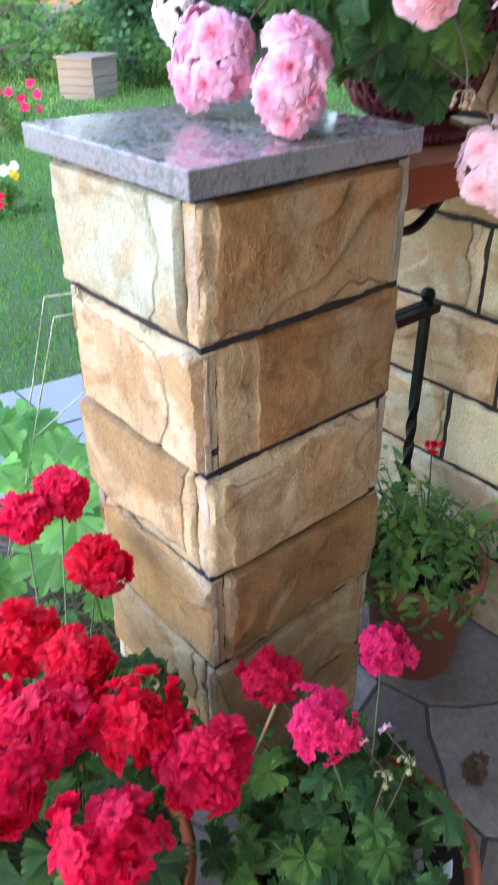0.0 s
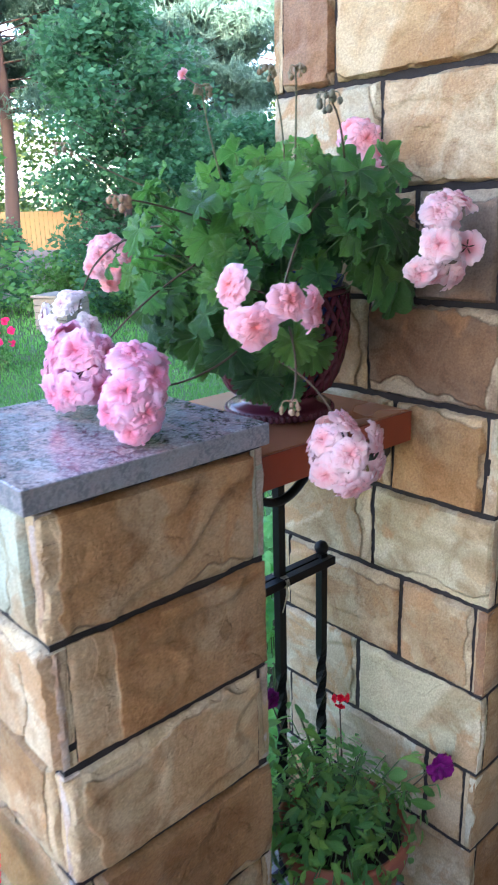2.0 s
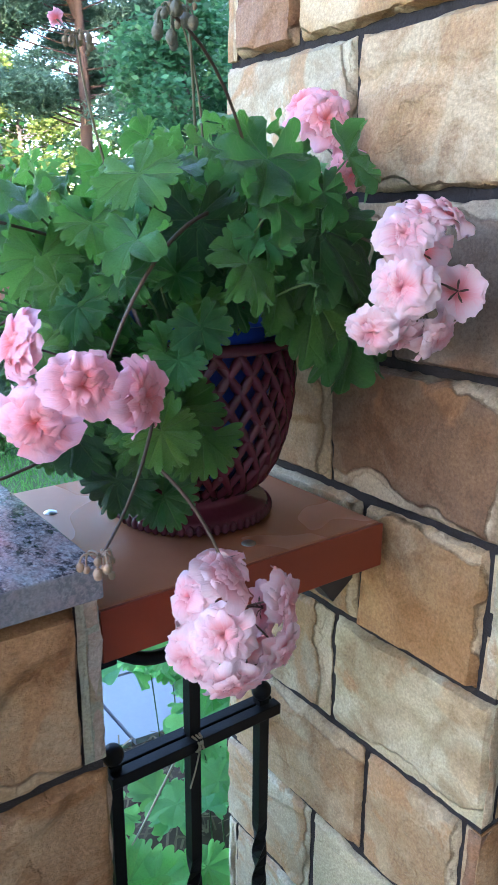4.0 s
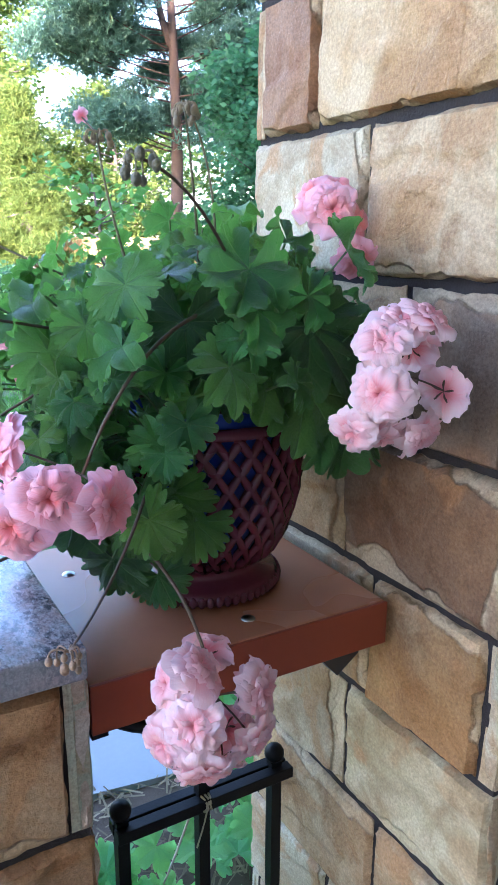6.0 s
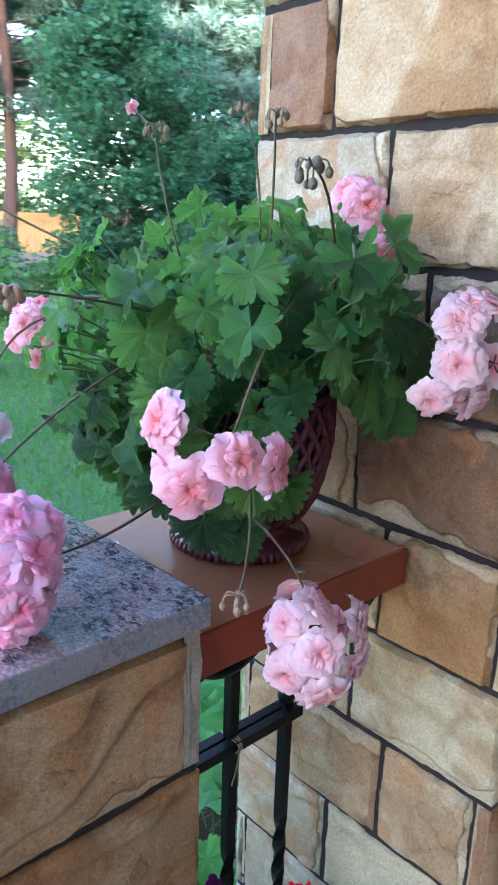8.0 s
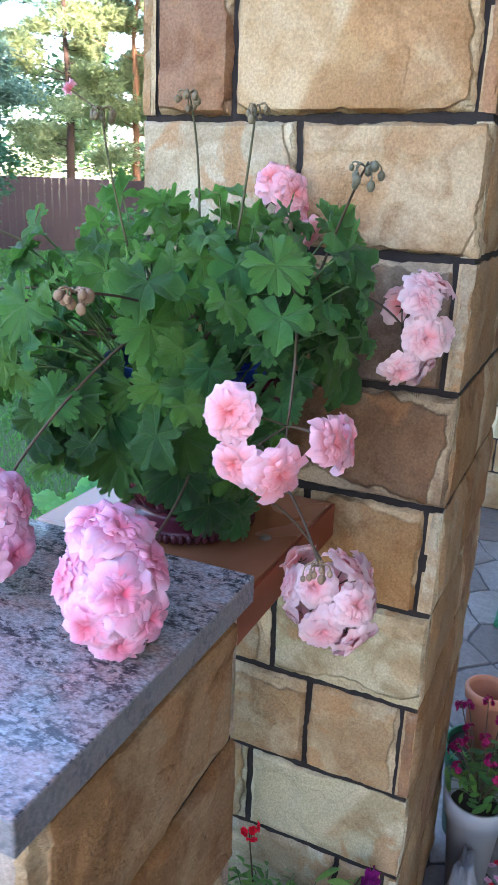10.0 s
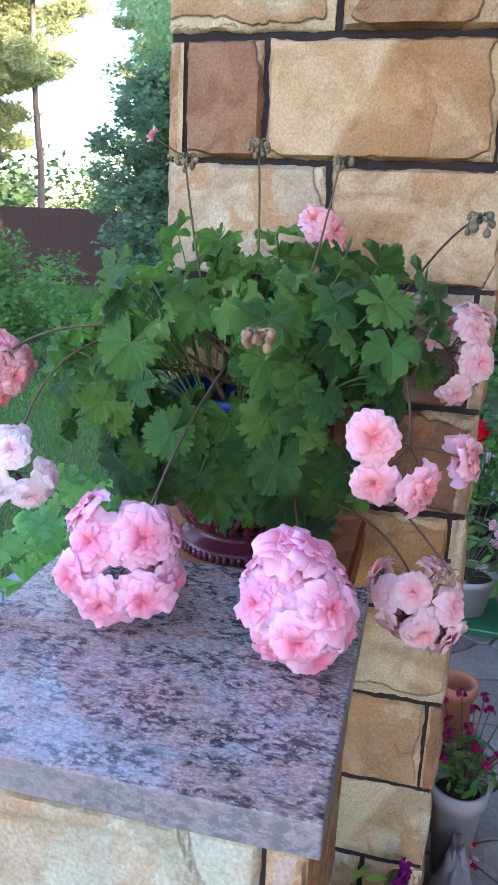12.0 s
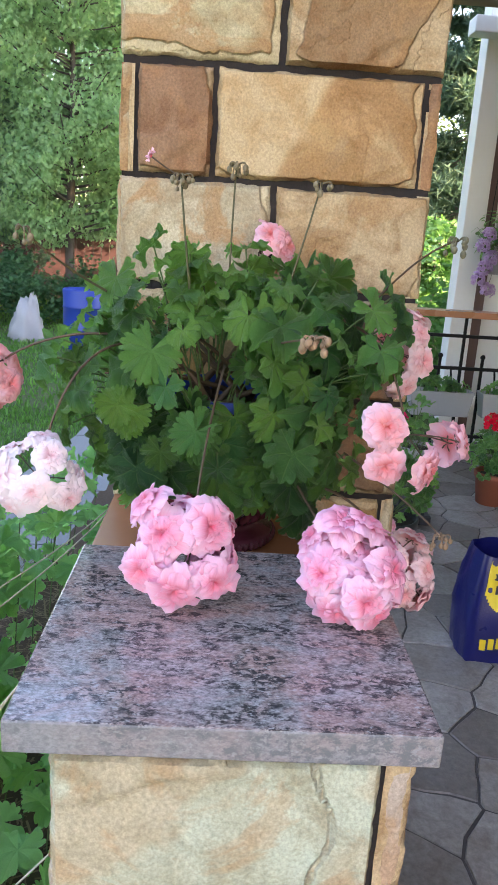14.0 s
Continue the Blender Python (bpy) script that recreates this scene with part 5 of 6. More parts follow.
part("plant_label", bm, WHITE_PAINT, hp, "white plastic plant label", smooth=False)
for q in ((0.525, 0.40, 0.445), (0.545, 0.385, 0.47)):
    seed_head(hp, q, (base, Vector(q) - Vector((0.02, 0, 0.08))), 31, 5, True, BUD)

# pots along the inner side of the column
rng = random.Random(37)
wp = bowl_pot("potted_pelargonium", (1.605, 0.482, 0.0), 0.038, 0.062, 0.255, WHITE_PLASTIC, "purple-red pelargonium in a white plastic pot by the column", soil_mat=SOIL)
base = Vector((1.60, 0.475, 0.25))
spots = mound((1.60, 0.475, 0.30), (0.085, 0.085, 0.08), 80, (0.010, 0.020), rng, -0.3)
leafy(wp, spots, OVALS, LEAF, GREEN_STALK, lambda q: base.lerp(q, 0.3), rng, 0.001)
for k in range(20):
    a = 2.4 * k
    q = 0.05 + 0.06 * rng.random()
    c = Vector((1.605 + q * math.cos(a), 0.462 + q * math.sin(a), 0.335 + 0.10 * rng.random()))
    flower_head(wp, c, 0.010, (math.cos(a), math.sin(a), 0.4), SIMPLE, MAGENTA, 4, 0.0085, 140 + k, (base, base.lerp(c, 0.6)), low=-0.2)
stand = bowl_pot("flower_pot", (1.775, 0.500, 0.0), 0.060, 0.078, 0.245, GREEN_PLASTIC, "green plastic pot with a clay pot set in it", soil=0.012, soil_mat=SOIL)
bowl_pot("flower_pot", (1.775, 0.500, 0.2425), 0.036, 0.048, 0.165, PALE_CLAY, "empty pale orange clay pot standing in a green pot")


def crumpled(name, at, r, h, material, label, seed, category="bag", taper=0.62, power=1.3):
    """A slack bag standing on the floor, drawn in by taper at its top."""
    bm = bmesh.new()
    rings = []
    for j in range(9):
        t = j / 8
        ring = []
        for i in range(22):
            a = 2 * math.pi * i / 22
            n = noise.noise((math.cos(a) * 2 + seed, math.sin(a) * 2, t * 3)) + 0.45 * noise.noise((math.cos(a) * 6 + seed, math.sin(a) * 6, t * 8))
            q = r * (1 - taper * t ** power) * (1 + 0.45 * n)
            ring.append(bm.verts.new((at[0] + q * math.cos(a) + 0.25 * r * t * t, at[1] + q * math.sin(a) * (0.85 - 0.35 * t), at[2] + h * t * (1 + 0.35 * n * t))))
        rings.append(ring)
    for a, b in zip(rings, rings[1:]):
        for i in range(22):
            bm.faces.new((a[i], a[(i + 1) % 22], b[(i + 1) % 22], b[i]))
    bm.faces.new(rings[0][::-1])
    top = bm.verts.new(sum((v.co for v in rings[-1]), Vector()) / 22 - Vector((0, 0, 0.01)))
    for i in range(22):
        bm.faces.new((rings[-1][i], rings[-1][(i + 1) % 22], top))
    return tagged(part(name, bm, material), label, category)


crumpled("plastic_bag", (1.49, 0.478, 0.001), 0.072, 0.165, FILM, "crumpled grey plastic bag on the floor by the column", 3)

# things towards the far column
rng = random.Random(41)


def leafy_pot(at, r, h, mat, label, leaves, size, leaf_meshes, heads=(), spread=1.6, tall=1.0):
    t = bowl_pot("potted_plant", at, r * 0.75, r, h, mat, label, soil_mat=SOIL)
    b = Vector(at) + Vector((0, 0, h * 0.9))
    s = mound(b + Vector((0, 0, r * tall * 0.8)), (r * spread, r * spread, r * spread * tall), leaves, size, rng, -0.5)
    leafy(t, s, leaf_meshes, LEAF, GREEN_STALK, lambda q: b.lerp(q, 0.3), rng, 0.0015)
    for k, (off, hr, m) in enumerate(heads):
        c = b + Vector(off)
        flower_head(t, c, hr, (-0.6, -0.2, 0.5), SIMPLE, m, 14, hr * 0.48, 170 + k + int(at[0] * 10), (b, b.lerp(c, 0.6)), low=-0.4)
    return t


leafy_pot((3.55, 0.33, 0.0), 0.13, 0.24, DARK_PLASTIC, "scarlet geranium in a dark plastic pot by the far column", 70, (0.03, 0.055), LEAVES, (((-0.12, 0.08, 0.42), 0.05, RED), ((-0.1, 0.12, 0.12), 0.045, RED), ((0.02, 0.1, 0.36), 0.04, RED)), 1.5, 1.7)
leafy_pot((3.25, 0.10, 0.0), 0.16, 0.26, DARK_PLASTIC, "pink geranium in a dark plastic pot on the terrace", 80, (0.03, 0.055), LEAVES, (((-0.1, 0.16, 0.48), 0.05, HOT_PINK), ((-0.1, 0.02, 0.50), 0.05, HOT_PINK), ((-0.25, 0.18, 0.1), 0.06, PINK), ((-0.22, 0.06, 0.06), 0.06, PINK)), 1.5, 1.7)
tray = leafy_pot((2.92, 0.42, 0.03), 0.12, 0.16, WHITE_PLASTIC, "leafy seedling in a white pot standing in a green tray", 60, (0.02, 0.04), OVALS, (), 1.5, 1.2)
bm = bmesh.new()
box(bm, 2.76, 3.06, 0.27, 0.57, 0.0, 0.028, 0.006)
tagged(part("plant_tray", bm, GREEN_PLASTIC, smooth=False), "green plastic plant tray on the flagstones", "tray")

# far railing across the terrace end
far_rail = thing("iron_railing", (5.5, -1.3, 0), "black iron railing with a brown wooden top board", "railing")
bm = bmesh.new()
box(bm, 5.40, 5.60, -3.55, 0.60, 1.0, 1.045, 0.004)
part("top_board", bm, BOARD, far_rail, "brown varnished top board", smooth=False)
for z in (0.10, 0.62, 0.86):
    bar(far_rail, (5.5, -3.55, z), (5.5, 0.6, z), 0.012, "crossbar")
for k in range(26):
    y = 0.55 - k * 0.16
    top = 1.0 if k % 3 == 0 else 0.70
    bar(far_rail, (5.5, y, 0.0), (5.5, y, top), 0.010, "upright")
    if k % 3:
        bm = bmesh.new()
        ball(bm, (5.5, y, 0.71), 0.02, 10)
        part("ball_finial", bm, IRON, far_rail)


def trough(at, length, label):
    t = thing("planter_box", at, label, "planter")
    x, y, z = at
    bm = bmesh.new()
    rings = []
    for w, zz in ((0.055, 0.0), (0.075, 0.17), (0.082, 0.172), (0.082, 0.185), (0.072, 0.185), (0.065, 0.15), (0.05, 0.14)):
        l = length / 2 + w - 0.055
        rings.append([bm.verts.new((x + sx * w, y + sy * l, z + zz)) for sx, sy in ((-1, -1), (1, -1), (1, 1), (-1, 1))])
    for a, b in zip(rings, rings[1:]):
        for i in range(4):
            bm.faces.new((a[i], a[(i + 1) % 4], b[(i + 1) % 4], b[i]))
    bm.faces.new(rings[0][::-1])
    bm.faces.new(rings[-1])
    part("box", bm, GREY_PLASTIC, t, smooth=False)
    b = Vector((x, y, z + 0.15))
    s = mound(b + Vector((0, 0, 0.05)), (0.10, length * 0.5, 0.10), 50, (0.02, 0.04), rng, -0.2)
    leafy(t, s, LEAVES, LEAF, GREEN_STALK, lambda q: Vector((x, q.y, z + 0.15)), rng, 0.0015)
    return t


for y in (-0.72, -1.25):
    tr = trough((5.36, y, 0.29), 0.42, "grey plastic planter box hung on the far railing")
    bar(tr, (5.42, y - 0.1, 0.44), (5.5, y - 0.1, 0.62), 0.006, "hook")
    bar(tr, (5.42, y + 0.1, 0.44), (5.5, y + 0.1, 0.62), 0.006, "hook")
leafy_pot((4.25, -0.78, 0.0), 0.11, 0.20, TERRACOTTA, "red geranium in a terracotta pot near the railing", 70, (0.03, 0.05), LEAVES, (((-0.08, 0.08, 0.34), 0.05, RED), ((0.0, -0.1, 0.38), 0.05, RED)), 1.5, 1.5)
leafy_pot((4.7, -0.42, 0.0), 0.13, 0.22, GREY_PLASTIC, "white-edged leafy plant in a grey pot", 50, (0.025, 0.045), OVALS, (), 1.3, 1.2)
bm = bmesh.new()
for k in range(2):
    box(bm, 3.80, 4.02, -0.30 + 0.04 * k, -0.08 - 0.03 * k, 0.0 + 0.05 * k, 0.055 + 0.10 * k, 0.008, None)
tagged(part("garden_tray", bm, DARK_PLASTIC, smooth=False), "black plastic wedge tray on the flagstones", "tray")

# blue and yellow compost sack
sack = thing("compost_sack", (2.49, -0.20, 0), "open dark blue and yellow plastic compost sack", "sack")
SACK_BLUE = plain("sack_blue", (0.008, 0.010, 0.10), 0.3, vary=0.3, scale=20, bump=0.25)
SACK_YELLOW = plain("sack_yellow", (0.75, 0.55, 0.02), 0.35, vary=0.15, scale=20, bump=0.2)


def sack_ring(t, push=0.0, count=40):
    """A slack square ring of the sack at the part t of its height."""
    out = []
    for i in range(count):
        a = 2 * math.pi * i / count
        sq = 1 / max(abs(math.cos(a)), abs(math.sin(a))) ** 0.62
        n = noise.noise((math.cos(a) * 2, math.sin(a) * 2, t * 3.5 + 8)) + 0.4 * noise.noise((math.cos(a) * 6, math.sin(a) * 6, t * 9 + 3))
        r = (0.148 + 0.016 * math.sin(t * math.pi) - 0.030 * t * t) * sq * (1 + 0.09 * n) + push
        out.append((2.53 + r * math.cos(a) * 0.8, -0.205 + r * math.sin(a), 0.002 + 0.41 * t + 0.016 * n * t))
    return out


def sack_skin(t0, t1, push, keep, count=40, n=12):
    bm = bmesh.new()
    rings = [[bm.verts.new(q) for q in sack_ring(t0 + (t1 - t0) * j / n, push, count)] for j in range(n + 1)]
    for j in range(n):
        a, b = rings[j], rings[j + 1]
        for i in range(count):
            if keep(i / count, t0 + (t1 - t0) * (j + 0.5) / n):
                bm.faces.new((a[i], a[(i + 1) % count], b[(i + 1) % count], b[i]))
    loose = [v for v in bm.verts if not v.link_faces]
    bmesh.ops.delete(bm, geom=loose, context="VERTS")
    return bm


part("sack_body", sack_skin(0, 1, 0, lambda f, t: True), SACK_BLUE, sack)
part("yellow_panel", sack_skin(0.40, 0.97, 0.0022, lambda f, t: ((f - 0.50) / 0.105) ** 2 + (max(0.0, 0.74 - t) / 0.26) ** 2 < 1, 160, 40), SACK_YELLOW, sack, "bright yellow printed panel with a round foot")
bm = bmesh.new()
c = bm.verts.new((2.53, -0.205, 0.32))
ring = [bm.verts.new((x, y, 0.30)) for x, y, z in sack_ring(0.78, -0.004)]
for i in range(40):
    bm.faces.new((c, ring[i], ring[(i + 1) % 40]))
part("compost", bm, SOIL, sack)


def sack_bars(t0, t1, cells, material, label):
    """Printed marks: bars that lie on the sack's skin between two heights; cells: (first, last) steps round it."""
    for a0, a1 in cells:
        bm = bmesh.new()
        low, top = sack_ring(t0, 0.0035), sack_ring(t1, 0.0035)
        def along(ring, f):
            i = int(f) % 40
            return Vector(ring[i]).lerp(Vector(ring[(i + 1) % 40]), f - int(f))
        n = 4
        v0 = [bm.verts.new(along(low, a0 + (a1 - a0) * i / n)) for i in range(n + 1)]
        v1 = [bm.verts.new(along(top, a0 + (a1 - a0) * i / n)) for i in range(n + 1)]
        for i in range(n):
            bm.faces.new((v0[i], v0[i + 1], v1[i + 1], v1[i]))
        part("printed_bar", bm, material, sack, label)


SACK_INK = plain("sack_ink", (0.02, 0.018, 0.03), 0.4, vary=0.2, bump=0)
for row, (t0, t1) in enumerate(((0.80, 0.86), (0.68, 0.76))):
    sack_bars(t0, t1, [(16.9 + 0.85 * k + 0.4 * row, 17.5 + 0.85 * k + 0.4 * row) for k in range(7 - row)], SACK_INK, "dark printed bar")
for k in range(7):
    sack_bars(0.13 + 0.012 * k, 0.24 + 0.012 * k, [(16.4 + 1.05 * k, 17.15 + 1.05 * k)], SACK_YELLOW, "yellow printed bar")

# small things on the terrace
bm = bmesh.new()
box(bm, -0.014, 0.014, -0.0008, 0.0008, 0.0, 0.065, 0.0006, Matrix.Translation((0.580, 0.361, 0.165)) @ Matrix.Rotation(radians(-30), 4, "Z") @ Matrix.Rotation(radians(-28), 4, "X"))
part("plant_label", bm, WHITE_PLASTIC, hp, "blank white plastic plant label", smooth=False)
DRY = plain("dry_brown_leaf", (0.16, 0.085, 0.045), 0.8, vary=0.4, scale=60, bump=0.4)
for k, (x, y, s) in enumerate(((0.903, 0.473, 0.026), (0.935, 0.480, 0.018), (0.885, 0.455, 0.014))):
    m = Matrix.Translation((x, y, 0.010)) @ turned((0.3 * k - 0.2, 0.2, 1), 2.1 * k) @ Matrix.Diagonal((s, s, s * 2.2, 1))
    tagged(placed("dry_leaf", shared(LEAVES[k], DRY), m, None, None), "curled dry brown leaf lying on the flagstones", "leaf", "dry leaves on the floor")
for k, (x, y) in enumerate(((1.687, 0.430), (1.700, 0.418), (1.641, 0.432), (1.628, 0.420), (1.655, 0.415))):
    m = Matrix.Translation((x, y, 0.006)) @ turned((0.2, -0.2 * k + 0.3, 1), 1.7 * k) @ Matrix.Diagonal((0.011, 0.011, 0.012, 1))
    tagged(placed("fallen_flower", shared(SIMPLE[k % 5], RED if k % 2 else PINK), m, None, None), "fallen coral pink geranium flower on the flagstones", "flower", "fallen flowers by the bag")
for x, y, mt, lb in ((5.50, 0.47, PALE_CLAY, "small orange clay pot on the railing board"), (5.50, 0.34, WHITE_PLASTIC, "small white plastic pot on the railing board"), (5.50, 0.22, PALE_CLAY, "small orange clay pot on the railing board")):
    bowl_pot("flower_pot", (x, y, 1.0455), 0.035, 0.048, 0.085, mt, lb, soil=0.012, soil_mat=SOIL)

# ---- white corner post and house bay beyond the far railing ----
bay = thing("porch_bay", (6.9, -1.6, 0), "white painted porch corner with brown trim beyond the railing", "porch", kind="structure")
bm = bmesh.new()
box(bm, 6.45, 6.65, -1.24, -1.06, -0.25, 3.4, 0.006)
part("corner_post", bm, WHITE_PAINT, bay, "white painted square post", smooth=False)
bm = bmesh.new()
box(bm, 6.48, 6.62, -1.33, -1.243, -0.25, 3.3)
part("trim_board", bm, BROWN_TRIM, bay, "dark brown trim board", smooth=False)
bm = bmesh.new()
box(bm, 6.52, 6.72, -3.6, -1.333, -0.25, 3.3)
part("wall_panel", bm, WHITE_PAINT, bay, smooth=False)
bm = bmesh.new()
box(bm, 6.25, 6.44, -3.6, -0.89, 3.08, 3.20, 0.01)
part("gutter", bm, WHITE_PAINT, bay, "white rain gutter", smooth=False)

# hanging basket on the porch corner
basket = leafy_pot((6.22, -1.30, 1.30), 0.13, 0.16, WHITE_PLASTIC, "white hanging basket of trailing pale lilac petunias", 110, (0.025, 0.045), OVALS, [((-0.10, 0.12 + 0.05 * math.sin(k * 2.1), 0.16 - 0.085 * k), 0.055, LILAC) for k in range(6)] + [((-0.1, -0.06 - 0.04 * k, 0.15 - 0.07 * k), 0.055, LILAC) for k in range(4)], 1.7, 1.2)
for dy in (-0.11, 0.11):
    bar(basket, (6.22, -1.30 + dy, 1.45), (6.34, -1.30, 3.03), 0.003, "hanger")

# ---- garden ground, path, bed ----
def ground_z(x, y):
    return -0.25 + 0.03 * noise.noise((x * 0.25, y * 0.25, 0)) if y > 1.5 or x > 6.2 or x < -5 else -0.27


bm = bmesh.new()
edges_x = [-60, -30, -15, -8, -5] + [-4 + 0.5 * i for i in range(41)] + [18, 22, 28, 36, 50, 80, 150, 400]
edges_y = [-60, -30, -15, -8, -4, -2, 0, 1.0, 1.5] + [2 + 0.5 * i for i in range(32)] + [19, 22, 26, 34, 50, 80, 150, 400]
grid = [[bm.verts.new((x, y, ground_z(x, y))) for x in edges_x] for y in edges_y]
for j in range(len(edges_y) - 1):
    for i in range(len(edges_x) - 1):
        bm.faces.new((grid[j][i], grid[j][i + 1], grid[j + 1][i + 1], grid[j + 1][i]))
tagged(part("ground", bm, LAWN), "green mown garden lawn with worn earthy patches", "lawn", kind="structure")
bm = bmesh.new()
bed = [[bm.verts.new((x, 1.03 + v * (0.95 + 0.1 * math.sin(x)), -0.232 + 0.05 * math.sin(math.pi * v) + 0.015 * noise.noise((x * 5, v * 4, 1)))) for v in (0, 0.2, 0.4, 0.6, 0.8, 1.0)] for x in [-3 + 0.2 * i for i in range(50)]]
for a, b in zip(bed, bed[1:]):
    for i in range(5):
        bm.faces.new((a[i], b[i], b[i + 1], a[i + 1]))
tagged(part("flower_bed", bm, EARTH), "dark earth bed along the terrace edge", "garden bed", kind="structure")

path = thing("garden_path", (2, 2.3, -0.2), "pale grey paved garden path along the terrace", "path", kind="structure")


def path_line(x):
    return 2.55 - 0.14 * x if x < 6 else 1.71 - 0.05 * (x - 6)


rng = random.Random(51)
for i in range(26):
    for j in range(2):
        x0, x1 = -3 + 0.45 * i, -3 + 0.45 * (i + 1)
        bm = bmesh.new()
        off = -0.36 + 0.36 * j
        g = 0.006
        ya0, ya1 = path_line(x0) + off, path_line(x1) + off
        top = -0.195 + rng.uniform(-0.003, 0.003)
        lo = [bm.verts.new(q) for q in ((x0 + g, ya0 + g, -0.27), (x1 - g, ya1 + g, -0.27), (x1 - g, ya1 + 0.36 - g, -0.27), (x0 + g, ya0 + 0.36 - g, -0.27))]
        hi = [bm.verts.new((v.co.x, v.co.y, top)) for v in lo]
        bm.faces.new(hi)
        for k in range(4):
            bm.faces.new((lo[k], lo[(k + 1) % 4], hi[(k + 1) % 4], hi[k]))
        part("paving_slab", bm, PAVER, path, smooth=False)


def blades(name, n, region, height, material, label, category, seed, density=None, wide=0.004):
    """Grass or herb blades over a region, each a bent pair of faces."""
    r = np.random.RandomState(seed)
    x = r.uniform(region[0], region[1], n)
    y = r.uniform(region[2], region[3], n)
    if density is not None:
        keep = np.array([density(a, b) for a, b in zip(x, y)])
        x, y = x[keep], y[keep]
    n = len(x)
    z = np.array([ground_z(a, b) for a, b in zip(x, y)]) - 0.005
    h = r.uniform(*height, n)
    a = r.uniform(0, 2 * np.pi, n)
    lean = r.uniform(0.1, 0.7, n) * h
    w = wide * r.uniform(0.6, 1.4, n)
    px, py = -np.sin(a) * w, np.cos(a) * w
    b = np.stack([x, y, z], 1)
    side = np.stack([px, py, 0 * px], 1)
    mid = b + np.stack([np.cos(a) * lean * 0.35, np.sin(a) * lean * 0.35, h * 0.6], 1)
    tip = b + np.stack([np.cos(a) * lean, np.sin(a) * lean, h], 1)
    v = np.stack([b - side, b + side, mid + side * 0.7, tip, mid - side * 0.7], 1).reshape(-1, 3)
    me = fast_mesh(name, v, 5)
    return tagged(mesh_part(name, me, material, None, "", False), label, category, kind="stuff")


GRASS = foliage_mat("grass_blade", (0.07, 0.20, 0.04), (0.155, 0.34, 0.085), (0.18, 0.48, 0.06))
blades("lawn_grass", 60000, (-1.5, 7, 2.0, 8.5), (0.025, 0.06), GRASS, "short green lawn grass", "grass", 3, lambda x, y: y > path_line(x) + 0.38 + 0.05 * math.sin(x * 7), 0.0042)
blades("far_grass", 30000, (1, 17, 8.5, 18), (0.03, 0.09), GRASS, "short green lawn grass", "grass", 4, None, 0.012)
blades("far_grass", 22000, (6, 18, 1.6, 8.5), (0.03, 0.09), GRASS, "short green lawn grass", "grass", 5, lambda x, y: y > path_line(x) + 0.4 and x > 6.5, 0.010)

STRAW = foliage_mat("dry_straw", (0.10, 0.07, 0.035), (0.30, 0.23, 0.13), (0.2, 0.15, 0.08), 0.2)


def bed_litter(seed, n):
    """Dry stems and bits lying on the bed."""
    r = np.random.RandomState(seed)
    x, y = r.uniform(-1.5, 3.6, n), r.uniform(1.10, 2.05, n)
    z = -0.225 + 0.05 * np.sin(np.pi * np.clip((y - 1.03) / 0.95, 0, 1)) + r.uniform(0, 0.025, n)
    a, ln, w = r.uniform(0, 2 * np.pi, n), r.uniform(0.02, 0.10, n), r.uniform(0.0012, 0.004, n)
    u = np.stack([np.cos(a) * ln, np.sin(a) * ln, r.uniform(-0.2, 0.4, n) * ln], 1)
    s = np.stack([-np.sin(a) * w, np.cos(a) * w, 0 * w], 1)
    q = np.stack([x, y, z], 1)
    v = np.stack([q - s, q + s, q + u + s, q + u - s], 1).reshape(-1, 3)
    tagged(mesh_part("bed_litter", fast_mesh("bed_litter", v, 4), STRAW, None, "", False), "dry straw and stems scattered on the earth bed", "straw", kind="stuff")


bed_litter(9, 6000)


# ---- vine leaves below the shelf and along the terrace edge ----
rng = random.Random(61)
vine = thing("climbing_vine", (1.2, 1.45, -0.2), "broad-leaved green vine growing beside the terrace", "vine")
spots = []
for k in range(420):
    x, y = rng.uniform(-0.2, 3.6) if k % 3 else rng.uniform(0.6, 2.0), rng.uniform(1.12, 1.9)
    z = rng.uniform(-0.12, 0.42) * (1.0 - 0.45 * abs(y - 1.45)) + 0.1 * noise.noise((x * 2, y * 2, 0))
    if 0.7 < x < 1.8 and z > 0.13 - 0.9 * (y - 1.43):
        continue
    spots.append((Vector((x, y, z)), (rng.uniform(-0.6, 0.4), rng.uniform(-0.8, 0.3), 1.0), rng.uniform(0.05, 0.095)))
for k in range(46):
    spots.append((Vector((rng.uniform(1.85, 2.6), rng.uniform(1.55, 2.0), rng.uniform(0.2, 0.58))), (rng.uniform(-0.8, 0.2), rng.uniform(-0.8, 0.3), 0.9), rng.uniform(0.055, 0.095)))
for k in range(34):
    spots.append((Vector((rng.uniform(1.37, 1.9), rng.uniform(1.45, 1.9), rng.uniform(0.08, 0.31))), (rng.uniform(-0.5, 0.3), rng.uniform(-0.7, 0.3), 1.0), rng.uniform(0.06, 0.105)))
leafy(vine, spots, LEAVES, VINE_LEAF, GREEN_STALK, lambda q: Vector((q.x + 0.06, q.y + 0.05, -0.2)), rng, 0.0022, 2)
